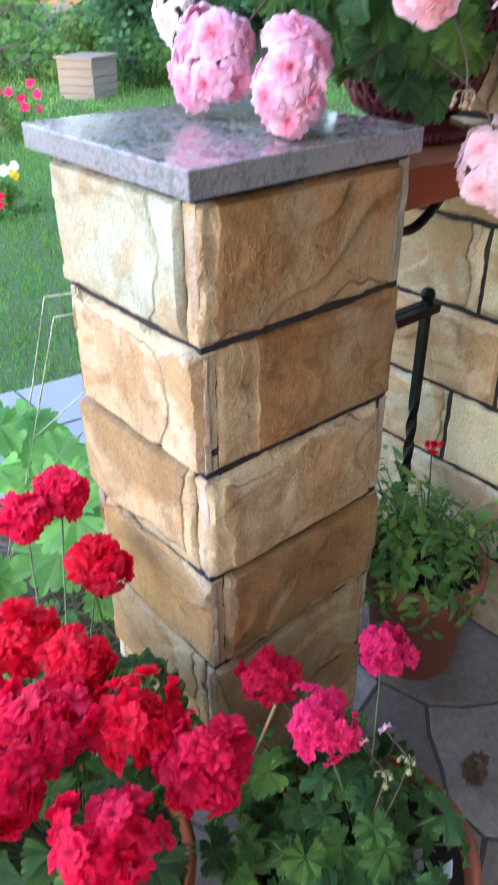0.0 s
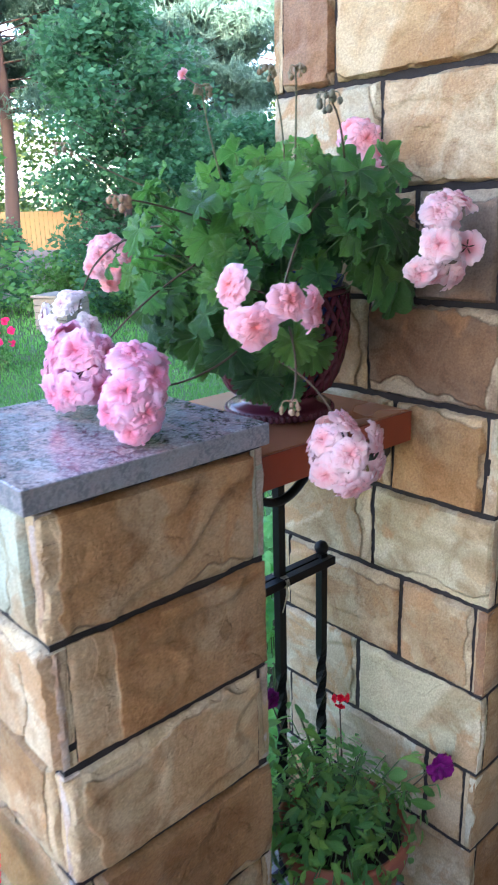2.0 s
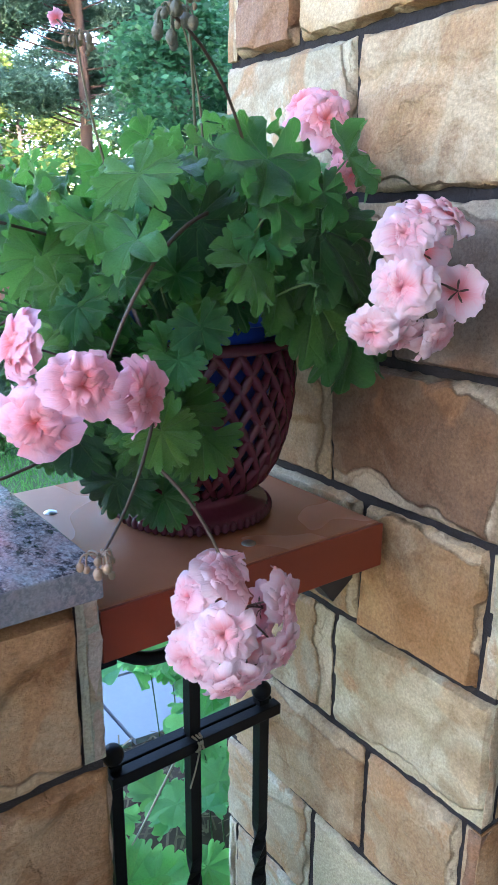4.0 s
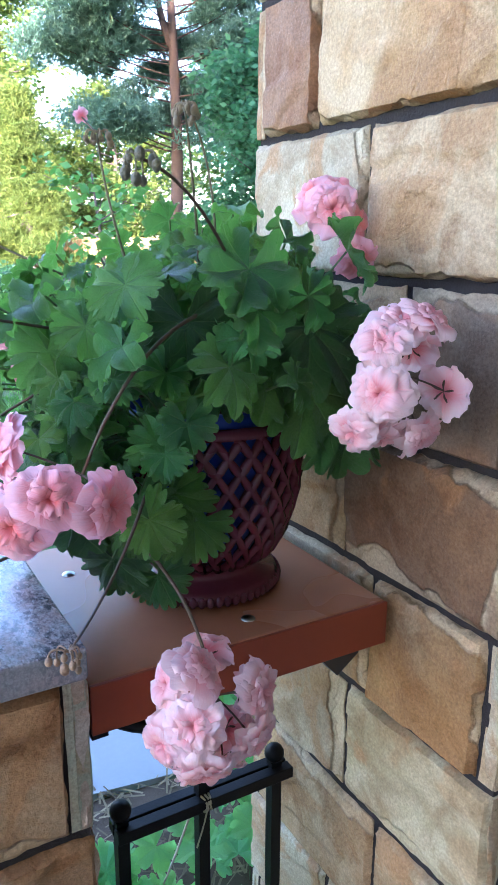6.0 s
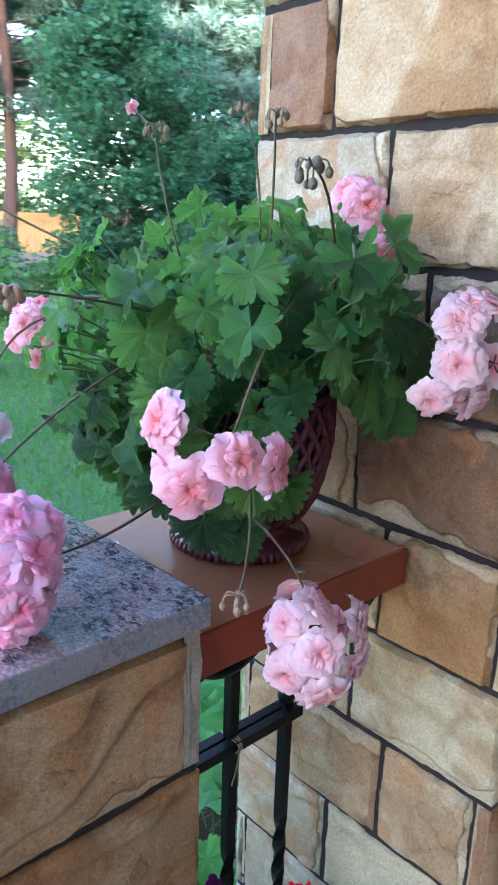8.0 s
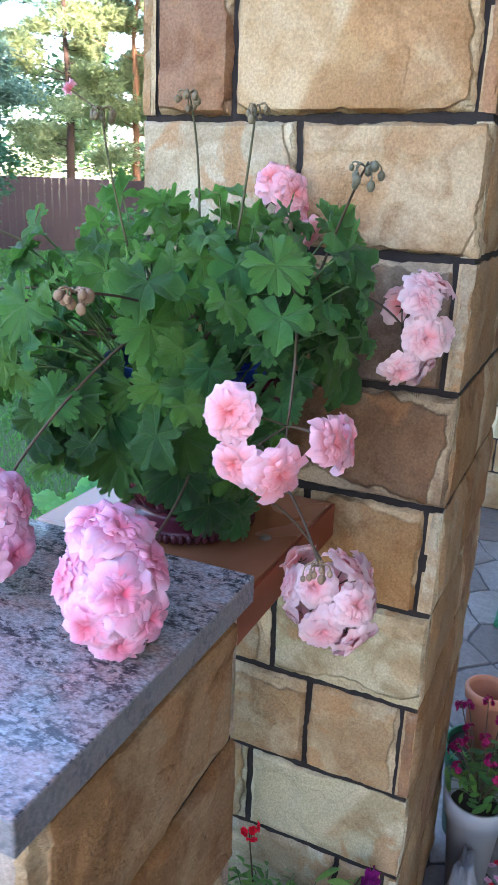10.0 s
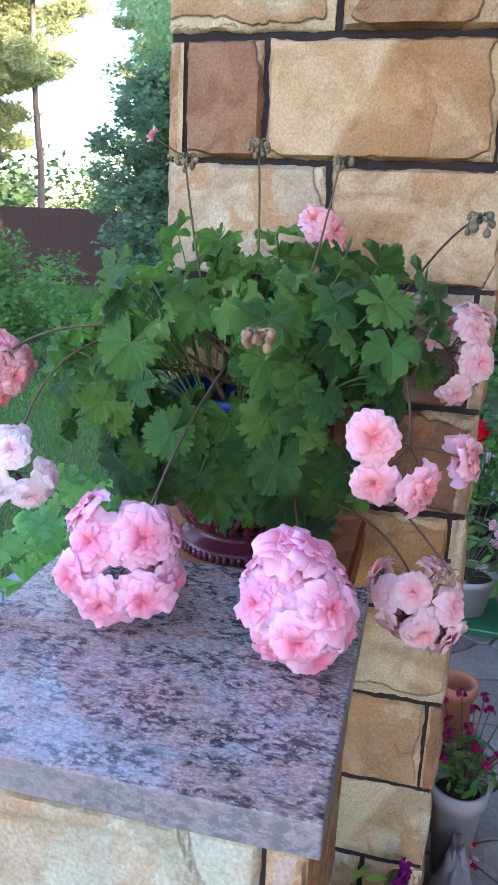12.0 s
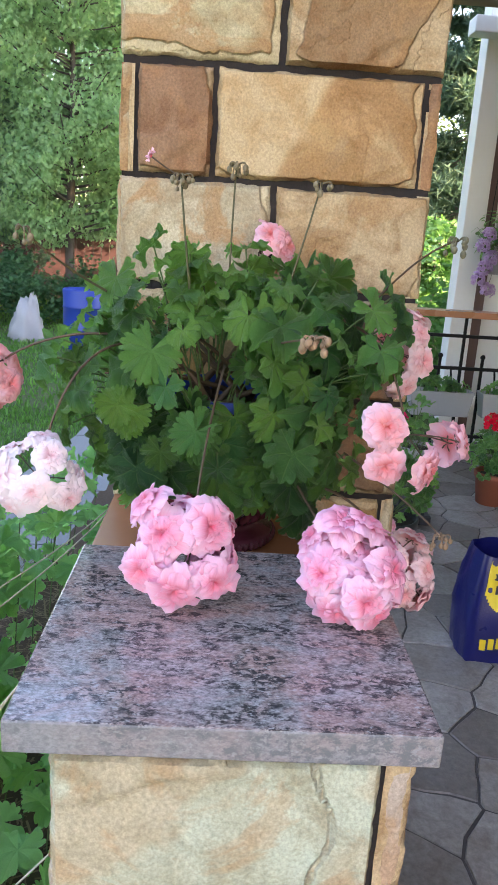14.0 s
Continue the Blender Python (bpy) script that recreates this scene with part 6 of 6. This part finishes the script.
TWINES = [[(0.55, 1.9, -0.15), (1.02, 1.06, 0.93)], [(0.40, 2.0, -0.15), (1.0, 1.055, 0.93)], [(1.22, 1.55, -0.18), (1.036, 0.893, 0.712)],
          [(0.55, 1.76, -0.20), (0.75, 1.65, 0.61), (1.64, 1.38, 0.62), (2.20, 1.211, 0.62), (3.89, 1.03, 0.63)], [(0.50, 1.66, -0.20), (0.72, 1.55, 0.60), (1.53, 1.357, 0.62), (2.17, 1.207, 0.62), (3.89, 1.04, 0.61)]]
for stops in TWINES:
    bm = bmesh.new()
    pts = [Vector(stops[0])]
    for a, b in zip(stops, stops[1:]):
        a, b = Vector(a), Vector(b)
        pts += [a.lerp(b, i / 6) - Vector((0, 0, 0.010 * math.sin(math.pi * i / 6))) for i in range(1, 7)]
    tube(bm, pts, 0.0021, 5)
    tagged(part("twine", bm, ROPE), "pale twine strung up from the vine bed", "twine", "twine over the vine bed")
bm = bmesh.new()
for k in range(3):
    loop = [Vector((1.033 + 0.004 * (k - 1) + 0.002 * math.sin(a * 3 + k), 0.878 + 0.0225 * math.cos(a), 0.715 + 0.0105 * math.sin(a))) for a in [2 * math.pi * i / 14 for i in range(15)]]
    tube(bm, loop, 0.0016, 5)
tube(bm, bezier((1.030, 0.856, 0.712), (1.020, 0.846, 0.70), (1.012, 0.850, 0.668), 7), 0.0012, 5)
tagged(part("twine_knot", bm, ROPE), "pale twine knotted round the black crossbar", "twine")


# ---- trees ----
def leaf_cloud(clumps, per, size, seed, flat=0.35, droop=0.0):
    """Corners of many small folded leaves round clump centres (place, radius)."""
    r = np.random.RandomState(seed)
    out = []
    for (c, rad) in clumps:
        n = int(per * (0.6 + 0.8 * r.rand()))
        d = r.normal(size=(n, 3))
        d /= np.linalg.norm(d, axis=1)[:, None]
        q = np.array(c) + d * (rad * r.uniform(0.25, 1.0, n) ** 0.6)[:, None] * np.array([1, 1, 0.75])
        u = r.normal(size=(n, 3)) * np.array([1, 1, flat])
        if droop:
            u[:, 2] -= droop
        u /= np.linalg.norm(u, axis=1)[:, None]
        w = np.cross(u, r.normal(size=(n, 3)))
        w /= np.linalg.norm(w, axis=1)[:, None]
        s = size * r.uniform(0.6, 1.3, n)[:, None]
        out.append(np.stack([q, q + u * s * 0.45 + w * s * 0.32, q + u * s, q + u * s * 0.45 - w * s * 0.32], 1).reshape(-1, 3))
    return np.concatenate(out)


def needle_cloud(clumps, per, size, seed, needles=5):
    """Corners of tufts of long thin needles."""
    r = np.random.RandomState(seed)
    out = []
    for (c, rad) in clumps:
        n = int(per * (0.6 + 0.8 * r.rand()))
        d = r.normal(size=(n, 3))
        d /= np.linalg.norm(d, axis=1)[:, None]
        q = np.array(c) + d * (rad * r.uniform(0.15, 1.0, n) ** 0.6)[:, None] * np.array([1, 1, 0.45])
        for _ in range(needles):
            u = r.normal(size=(n, 3)) + np.array([0, 0, 0.5])
            u /= np.linalg.norm(u, axis=1)[:, None]
            w = np.cross(u, r.normal(size=(n, 3)))
            w /= np.linalg.norm(w, axis=1)[:, None]
            s = size * r.uniform(0.6, 1.2, n)[:, None]
            out.append(np.stack([q - w * s * 0.10, q + w * s * 0.10, q + u * s], 1).reshape(-1, 3))
    return np.concatenate(out)


def tree(at, height, crown, label, bark, leaf, seed, clumps=60, per=90, size=0.12, trunk=0.16, conifer=None, low=0.25, spread=None, droop=0.0, name="tree", flat=0.35, clump_r=0.42, bare=None, fork=None):
    """Trunk with limbs, and a crown of many small leaves or needles in uneven clumps."""
    rng = random.Random(seed)
    at = Vector(at)
    t = thing(name, at, label, "tree")
    bm = bmesh.new()
    lean = Vector((rng.uniform(-0.25, 0.25), rng.uniform(-0.25, 0.25), 0))
    axis = [at + Vector((0, 0, -0.1)) + Vector((lean.x * f * f, lean.y * f * f, height * f)) + Vector((rng.uniform(-1, 1), rng.uniform(-1, 1), 0)) * 0.04 * height * 0.2 * (0 < f < 1) for f in [i / 8 for i in range(9)]]
    tube(bm, axis, [trunk * (1 - 0.85 * i / 8) for i in range(9)], 9)
    places = []
    for k in range(clumps):
        f = low + (1 - low) * (k + rng.random()) / clumps
        i = min(7, int(f * 8))
        root = axis[i].lerp(axis[i + 1], f * 8 - i)
        a = rng.uniform(0, 2 * math.pi)
        if bare is not None and math.cos(a - bare) > 0.86:
            a += 1.2 if math.sin(a - bare) > 0 else -1.2
        if conifer == "spruce":
            reach = crown * (1.03 - f) / (1.03 - low) * rng.uniform(0.35, 1.0)
            tip = root + Vector((math.cos(a) * reach, math.sin(a) * reach, -0.25 * reach))
        elif conifer == "pine":
            g = (f - low) / (1 - low)
            reach = crown * (0.55 + 0.6 * math.sin(math.pi * min(1, g * 0.9 + 0.1))) * rng.uniform(0.3, 1.0)
            tip = root + Vector((math.cos(a) * reach, math.sin(a) * reach, 0.25 * reach + rng.uniform(-0.2, 0.3)))
        else:
            g = (f - low) / (1 - low)
            reach = crown * math.sqrt(max(0.05, 1 - (1.75 * g - 0.75) ** 2)) * rng.uniform(0.35, 1.08)
            tip = root + Vector((math.cos(a) * reach, math.sin(a) * reach, 0.30 * reach))
        mid = (root + tip) / 2 + Vector((0, 0, -0.06 * reach))
        br = trunk * (1 - 0.85 * f) * (0.15 if conifer else 0.32)
        tube(bm, bezier(root, mid, tip, 5), [br * (1 - 0.2 * i) + 0.004 for i in range(5)], 5)
        places.append((tip, clump_r * rng.uniform(0.6, 1.25)))
        if conifer == "pine" and reach > crown * 0.35:
            places.append((root.lerp(tip, 0.78) + Vector((0, 0, 0.1)), clump_r * rng.uniform(0.5, 0.9)))
        if reach > crown * 0.5:
            places.append((root.lerp(tip, 0.6), clump_r * rng.uniform(0.5, 1.0)))
    if fork:
        tube(bm, bezier(axis[4], axis[5] + Vector(fork) * 0.8, axis[8] + Vector(fork), 7), [trunk * (0.50 - 0.06 * i) for i in range(7)], 8)
    part("trunk", bm, bark, t)
    v = needle_cloud(places, per, size, seed) if conifer else leaf_cloud(places, per, size, seed, flat, droop)
    me = fast_mesh("crown", v, 3 if conifer else 4)
    mesh_part("crown", me, leaf, t, "", False)
    return t


MAPLE = foliage_mat("maple_foliage", (0.012, 0.050, 0.024), (0.075, 0.200, 0.088), (0.11, 0.30, 0.12), 0.34)
# next four foliages are paled: distance haze put into their colours
TEAL = foliage_mat("blue_green_foliage", (0.085, 0.17, 0.115), (0.18, 0.32, 0.20), (0.28, 0.48, 0.28), 0.42)
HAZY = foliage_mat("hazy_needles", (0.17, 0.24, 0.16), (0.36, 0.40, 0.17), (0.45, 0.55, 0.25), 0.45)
BIRCH = foliage_mat("birch_foliage", (0.13, 0.24, 0.11), (0.31, 0.48, 0.235), (0.42, 0.68, 0.32), 0.46)
FAR_NEEDLE = foliage_mat("hazed_pine_needles", (0.085, 0.165, 0.130), (0.18, 0.29, 0.225), (0.24, 0.40, 0.30), 0.38)
NEEDLE = foliage_mat("pine_needles", (0.042, 0.092, 0.070), (0.095, 0.175, 0.125), (0.13, 0.26, 0.17), 0.35)
SPRUCE = foliage_mat("spruce_needles", (0.03, 0.075, 0.05), (0.07, 0.135, 0.085), (0.08, 0.16, 0.08), 0.3)
SHRUB = foliage_mat("shrub_foliage", (0.05, 0.14, 0.04), (0.115, 0.26, 0.075), (0.13, 0.36, 0.06))
FAR_DARK = foliage_mat("far_dark_foliage", (0.03, 0.075, 0.035), (0.07, 0.14, 0.05), (0.07, 0.14, 0.04), 0.25)
# the low sun's yellow is put into these two foliage colours
FAR_LIGHT = foliage_mat("sunlit_foliage", (0.045, 0.095, 0.022), (0.11, 0.155, 0.036), (0.11, 0.185, 0.028))
LIGHT = foliage_mat("sunlit_foliage", (0.06, 0.115, 0.025), (0.14, 0.18, 0.04), (0.14, 0.22, 0.03))


def at_az(az, d, z=-0.27, eye=(0.2, 0.4)):
    return (eye[0] + d * math.cos(radians(az)), eye[1] + d * math.sin(radians(az)), z)


tree(at_az(55.2, 12.6), 4.8, 1.3, "broad dark green maple tree with dense foliage", BARK, MAPLE, 1, 95, 165, 0.115, 0.06, low=0.05, clump_r=0.48)
tree(at_az(47.5, 16.5), 3.3, 1.5, "green deciduous tree behind the maple", BARK, MAPLE, 2, 75, 220, 0.13, 0.10, low=0.10, clump_r=0.5)
tree(at_az(67.0, 8.6), 2.5, 0.8, "slim young tree with sparse light leaves", BARK, SHRUB, 3, 16, 22, 0.12, 0.05, low=0.32, clump_r=0.35)
tree(at_az(63.8, 18.0), 11.5, 3.2, "tall old pine with orange upper bark", PINE_BARK, NEEDLE, 4, 120, 200, 0.17, 0.18, "pine", low=0.32, clump_r=0.78, name="pine_tree", bare=radians(244), fork=(-0.7, 0.35, 0))
tree(at_az(50.5, 24.0), 11.0, 2.6, "tall pine with blue-green needles paled by haze", PINE_BARK, FAR_NEEDLE, 5, 100, 130, 0.24, 0.18, "pine", low=0.25, clump_r=0.7, name="pine_tree")
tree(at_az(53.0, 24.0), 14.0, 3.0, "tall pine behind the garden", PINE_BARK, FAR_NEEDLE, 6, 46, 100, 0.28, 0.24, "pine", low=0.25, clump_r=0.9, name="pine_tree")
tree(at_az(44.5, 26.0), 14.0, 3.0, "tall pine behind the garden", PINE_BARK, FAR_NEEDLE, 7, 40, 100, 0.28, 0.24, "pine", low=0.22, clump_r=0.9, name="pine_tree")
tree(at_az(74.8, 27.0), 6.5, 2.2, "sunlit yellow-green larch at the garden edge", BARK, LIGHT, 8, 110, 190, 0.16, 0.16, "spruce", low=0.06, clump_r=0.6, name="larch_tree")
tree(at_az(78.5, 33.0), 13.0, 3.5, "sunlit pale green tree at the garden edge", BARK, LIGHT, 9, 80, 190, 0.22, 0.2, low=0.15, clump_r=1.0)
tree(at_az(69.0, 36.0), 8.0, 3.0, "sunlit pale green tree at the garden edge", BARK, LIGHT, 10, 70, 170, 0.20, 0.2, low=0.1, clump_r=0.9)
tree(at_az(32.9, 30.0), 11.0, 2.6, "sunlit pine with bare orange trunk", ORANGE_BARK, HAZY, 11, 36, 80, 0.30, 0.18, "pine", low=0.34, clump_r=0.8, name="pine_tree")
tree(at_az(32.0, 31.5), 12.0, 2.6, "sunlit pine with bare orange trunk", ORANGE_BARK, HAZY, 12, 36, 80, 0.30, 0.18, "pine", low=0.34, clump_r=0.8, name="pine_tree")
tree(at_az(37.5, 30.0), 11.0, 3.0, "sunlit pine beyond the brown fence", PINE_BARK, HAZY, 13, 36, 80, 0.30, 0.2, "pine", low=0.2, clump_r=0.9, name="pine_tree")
tree(at_az(19.6, 16.0), 4.7, 1.55, "dense blue-green leafy tree beside the fence", BARK, TEAL, 14, 120, 170, 0.115, 0.10, low=0.08, clump_r=0.40)
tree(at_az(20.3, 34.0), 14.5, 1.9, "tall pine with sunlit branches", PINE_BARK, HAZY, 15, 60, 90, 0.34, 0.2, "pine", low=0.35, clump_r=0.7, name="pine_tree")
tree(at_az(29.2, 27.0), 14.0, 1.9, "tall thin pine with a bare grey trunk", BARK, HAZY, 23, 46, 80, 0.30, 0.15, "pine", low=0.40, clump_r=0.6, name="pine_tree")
tree(at_az(13.5, 14.5), 7.5, 2.1, "hanging green birch with dense small leaves", BARK, BIRCH, 16, 130, 300, 0.085, 0.10, low=0.20, clump_r=0.55, droop=1.2, name="birch_tree")
tree(at_az(8.0, 16.5), 8.5, 2.2, "hanging green birch with dense small leaves", BARK, BIRCH, 17, 120, 300, 0.085, 0.10, low=0.20, clump_r=0.6, droop=1.2, name="birch_tree")
tree(at_az(17.5, 17.5), 8.0, 1.8, "hanging green birch with dense small leaves", BARK, BIRCH, 18, 100, 300, 0.085, 0.10, low=0.25, clump_r=0.55, droop=1.2, name="birch_tree")
tree(at_az(-9.0, 24.0), 13.0, 2.8, "dark spruce beyond the terrace end", BARK, SPRUCE, 19, 110, 110, 0.32, 0.2, "spruce", low=0.12, clump_r=0.7, name="spruce_tree")
tree(at_az(-15.5, 22.0), 12.0, 2.8, "dark spruce beyond the terrace end", BARK, SPRUCE, 20, 110, 110, 0.30, 0.2, "spruce", low=0.10, clump_r=0.7, name="spruce_tree")
tree(at_az(-13.5, 15.0), 2.2, 0.8, "green garden shrub with a few sunlit tips", BARK, SHRUB, 21, 40, 110, 0.13, 0.05, low=0.08, clump_r=0.4, name="shrub")
tree(at_az(-8.0, 13.0), 2.3, 1.0, "rounded dark green leafy garden shrub", BARK, MAPLE, 22, 40, 110, 0.12, 0.05, low=0.08, clump_r=0.4, name="shrub")


def bush(at, r, h, mat, label, seed, n=26, per=120, size=0.09):
    t = thing("shrub", at, label, "shrub")
    rng = random.Random(seed)
    bm = bmesh.new()
    places = []
    for k in range(n):
        a, f = rng.uniform(0, 6.28), rng.random()
        tip = Vector(at) + Vector((math.cos(a) * r * f, math.sin(a) * r * f, h * rng.uniform(0.25, 1.0) * (1 - 0.4 * f * f)))
        tube(bm, bezier(at, Vector(at) + Vector((0, 0, h * 0.4)), tip, 5), 0.008, 4, cap=False)
        places.append((tip, r * 0.32))
    tagged(part("stem_mass", bm, GREEN_STALK, t), kind="stuff")
    mesh_part("foliage", fast_mesh("foliage", leaf_cloud(places, per, size, seed), 4), mat, t, "", False)
    return t


bush(at_az(32.5, 9.5), 1.0, 1.40, SHRUB, "tall leafy herb clump in the lawn", 31, 34, 130, 0.075)
bush(at_az(27.5, 9.0), 0.6, 0.75, SHRUB, "leafy herb clump in the lawn", 32)
bush(at_az(60.0, 13.5), 1.1, 0.9, SHRUB, "low green shrub before the fence", 33)
bush(at_az(55.0, 12.0), 0.9, 0.8, SHRUB, "low green shrub before the fence", 34)
bush(at_az(66.2, 13.5), 1.2, 1.50, MAPLE, "dark green shrub before the fence", 35, 34, 130)
bush(at_az(70.0, 13.5), 1.0, 0.9, SHRUB, "low green shrub before the fence", 36)
bush(at_az(12.5, 14.2), 0.9, 1.15, MAPLE, "dark green shrub before the brown fence", 45)
bush(at_az(17.5, 14.0), 0.9, 1.25, MAPLE, "dark green shrub before the brown fence", 46)
bush(at_az(22.0, 13.2), 0.8, 1.1, MAPLE, "dark green shrub before the brown fence", 47)
bush(at_az(75.0, 15.0), 1.3, 1.3, MAPLE, "dark green shrub at the lawn edge", 37)
bush(at_az(70.5, 16.0), 1.3, 1.0, MAPLE, "dark green shrub at the lawn edge", 38)
bush(at_az(80.0, 16.0), 1.3, 1.2, MAPLE, "dark green shrub at the lawn edge", 39)
bush((8.6, -1.6, -0.27), 0.9, 1.4, SHRUB, "rounded green leafy shrub beyond the terrace end", 41)
bush((8.9, 0.2, -0.27), 0.9, 1.2, SHRUB, "rounded green leafy shrub beyond the terrace end", 42)
bush((8.2, -0.7, -0.27), 0.6, 0.9, MAPLE, "low dark green shrub beyond the terrace end", 43)
pansy = bush((2.22, 5.32, -0.27), 0.20, 0.26, SHRUB, "pansies with yellow, white and dark red flowers at the lawn edge", 40, 16, 60, 0.04)
for k, (x, y, z, mt, s) in enumerate(((2.33, 5.40, 0.00, YELLOW, 0.04), (2.28, 5.44, 0.04, WHITE, 0.045), (2.36, 5.44, 0.06, WHITE, 0.04), (2.10, 5.18, -0.12, CRIMSON, 0.03), (2.14, 5.22, -0.07, CRIMSON, 0.025))):
    placed("flower", shared(SIMPLE[k % 5], mt), Matrix.Translation((x, y, z)) @ turned((-0.5, -0.8, 0.4)) @ Matrix.Diagonal((s, s, s, 1)), None, pansy)
rose = bush((3.55, 8.1, -0.27), 0.35, 0.55, SHRUB, "low shrub with small pink flowers at the lawn edge", 44, 18, 60, 0.05)
for k in range(9):
    placed("flower", shared(SIMPLE[k % 5], HOT_PINK), Matrix.Translation((3.55 + 0.25 * math.cos(k * 2.4), 7.95 + 0.2 * math.sin(k * 2.4), 0.02 + 0.03 * k)) @ turned((-0.5, -0.8, 0.4)) @ Matrix.Diagonal((0.05, 0.05, 0.05, 1)), None, rose)

# far belt of trees round the garden
places_d, places_l = [], []
rng = random.Random(71)
for k in range(420):
    az = rng.uniform(-32, 112)
    d = rng.uniform(40, 62)
    h = rng.uniform(0.5, 8.5 if not 24 < az < 36 else 4.5)
    x, y, _ = at_az(az, d)
    (places_l if rng.random() < 0.5 else places_d).append(((x, y, h), rng.uniform(1.2, 2.6)))
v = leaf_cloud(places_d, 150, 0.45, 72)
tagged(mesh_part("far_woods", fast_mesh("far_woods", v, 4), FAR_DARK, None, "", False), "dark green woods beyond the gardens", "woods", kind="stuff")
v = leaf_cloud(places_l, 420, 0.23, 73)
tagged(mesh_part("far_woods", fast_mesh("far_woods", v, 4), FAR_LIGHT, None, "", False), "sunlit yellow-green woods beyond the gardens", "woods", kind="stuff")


# ---- fences and garden things ----
def fence(name, a, b, z0, z1, pitch, width, material, label, gap_rail=True, thick=0.02):
    a, b = Vector(a), Vector(b)
    t = thing(name, a, label, "fence")
    d = (b - a)
    n = int(d.length / pitch)
    u = d.normalized()
    ang = math.atan2(u.y, u.x)
    bm = bmesh.new()
    box(bm, 0, width, -thick / 2, thick / 2, z0, z1, 0.003)
    me = bpy.data.meshes.new("fence_board")
    bm.to_mesh(me)
    bm.free()
    me.materials.append(material)
    for k in range(n):
        q = a + u * (k * pitch)
        placed("board", me, Matrix.Translation((q.x, q.y, 0)) @ Matrix.Rotation(ang, 4, "Z"), None, t)
    bm = bmesh.new()
    for z in (z0 + 0.25, z1 - 0.25):
        box(bm, 0, d.length, thick / 2, thick / 2 + 0.04, z, z + 0.05, 0, Matrix.Translation((a.x, a.y, 0)) @ Matrix.Rotation(ang, 4, "Z"))
    tagged(part("back_frame", bm, material, t, smooth=False), kind="stuff")
    return t


fence("metal_fence", (19.0, -4.0, 0), (19.0, 13.5, 0), -0.25, 1.72, 0.20, 0.194, FENCE_BROWN, "dark brown sheet metal fence round the garden")
fence("metal_fence", (19.0, 13.5, 0), (13.0, 22.0, 0), -0.25, 1.72, 0.20, 0.194, FENCE_BROWN, "dark brown sheet metal fence round the garden")
fence("wooden_fence", (16.0, 24.5, 0), (-4.0, 30.0, 0), -0.25, 1.55, 0.16, 0.145, FENCE_OCHRE, "sunlit ochre wooden board fence at the garden end")
fence("board_fence", (11.5, 12.5, 0), (3.8, 16.2, 0), -0.25, 0.72, 0.15, 0.142, FENCE_GREY, "low grey weathered board fence")

hive = thing("wooden_box", (5.62, 10.1, -0.25), "white weathered slatted wooden box on the lawn", "box")
HM = Matrix.Translation((5.62, 10.1, 0)) @ Matrix.Rotation(radians(28), 4, "Z")
for k in range(5):
    bm = bmesh.new()
    box(bm, -0.31, 0.31, -0.27, 0.27, -0.26 + 0.10 * k, -0.166 + 0.10 * k, 0.006, HM)
    part("slat_course", bm, OLD_WOOD, hive, smooth=False)
bm = bmesh.new()
box(bm, -0.335, 0.335, -0.295, 0.295, 0.242, 0.28, 0.006, HM)
part("lid", bm, OLD_WOOD, hive, smooth=False)

bm = bmesh.new()
x, y, z = at_az(10.6, 11.3, -0.27, (-0.03, 0.88))
lathe(bm, [(0.0, 0.0), (0.27, 0.0), (0.29, 0.03), (0.28, 0.28), (0.295, 0.30), (0.28, 0.32), (0.28, 0.60), (0.295, 0.62), (0.28, 0.64), (0.29, 0.86), (0.27, 0.88), (0.26, 0.80)], (x, y, z), 32)
tagged(part("barrel", bm, BLUE_PLASTIC), "blue plastic rain barrel on the lawn", "barrel")
crumpled("sack", at_az(14.6, 12.0, -0.27, (-0.03, 0.88)), 0.33, 0.62, WHITE_PLASTIC, "white woven sack standing on the lawn", 12, "sack", 0.42, 2.6)
rng = random.Random(81)
wood = thing("log_pile", at_az(34.3, 12.5), "heap of pale split firewood on the lawn", "log pile")
for k in range(22):
    c = Vector(at_az(34.6 + rng.uniform(-2.2, 1.6), 12.5 + rng.uniform(-0.3, 0.3), -0.2 + rng.uniform(0, 0.34)))
    d = Vector((rng.uniform(-1, 1), rng.uniform(-1, 1), rng.uniform(-0.25, 0.25))).normalized() * 0.24
    bm = bmesh.new()
    tube(bm, [c - d, c + d], rng.uniform(0.04, 0.07), 7)
    part("log", bm, OLD_WOOD, wood, smooth=False)

# ---- flagstones of the terrace floor ----
rng = random.Random(91)
for s, poly in flag_cells(-0.6, 5.4, -1.4, 1.0, 0.235, rng):
    bm = bmesh.new()
    top = 0.0 + rng.uniform(-0.002, 0.002)
    lo = [bm.verts.new((x, y, -0.02)) for x, y in poly]
    mid = [bm.verts.new((x, y, top - 0.004)) for x, y in poly]
    cx, cy = sum(q[0] for q in poly) / len(poly), sum(q[1] for q in poly) / len(poly)
    hi = [bm.verts.new((x + (cx - x) * 0.02, y + (cy - y) * 0.02, top)) for x, y in poly]
    n = len(poly)
    bm.faces.new(hi)
    for k in range(n):
        bm.faces.new((lo[k], lo[(k + 1) % n], mid[(k + 1) % n], mid[k]))
        bm.faces.new((mid[k], mid[(k + 1) % n], hi[(k + 1) % n], hi[k]))
    part("flagstone", bm, SLATE, floor, smooth=False)
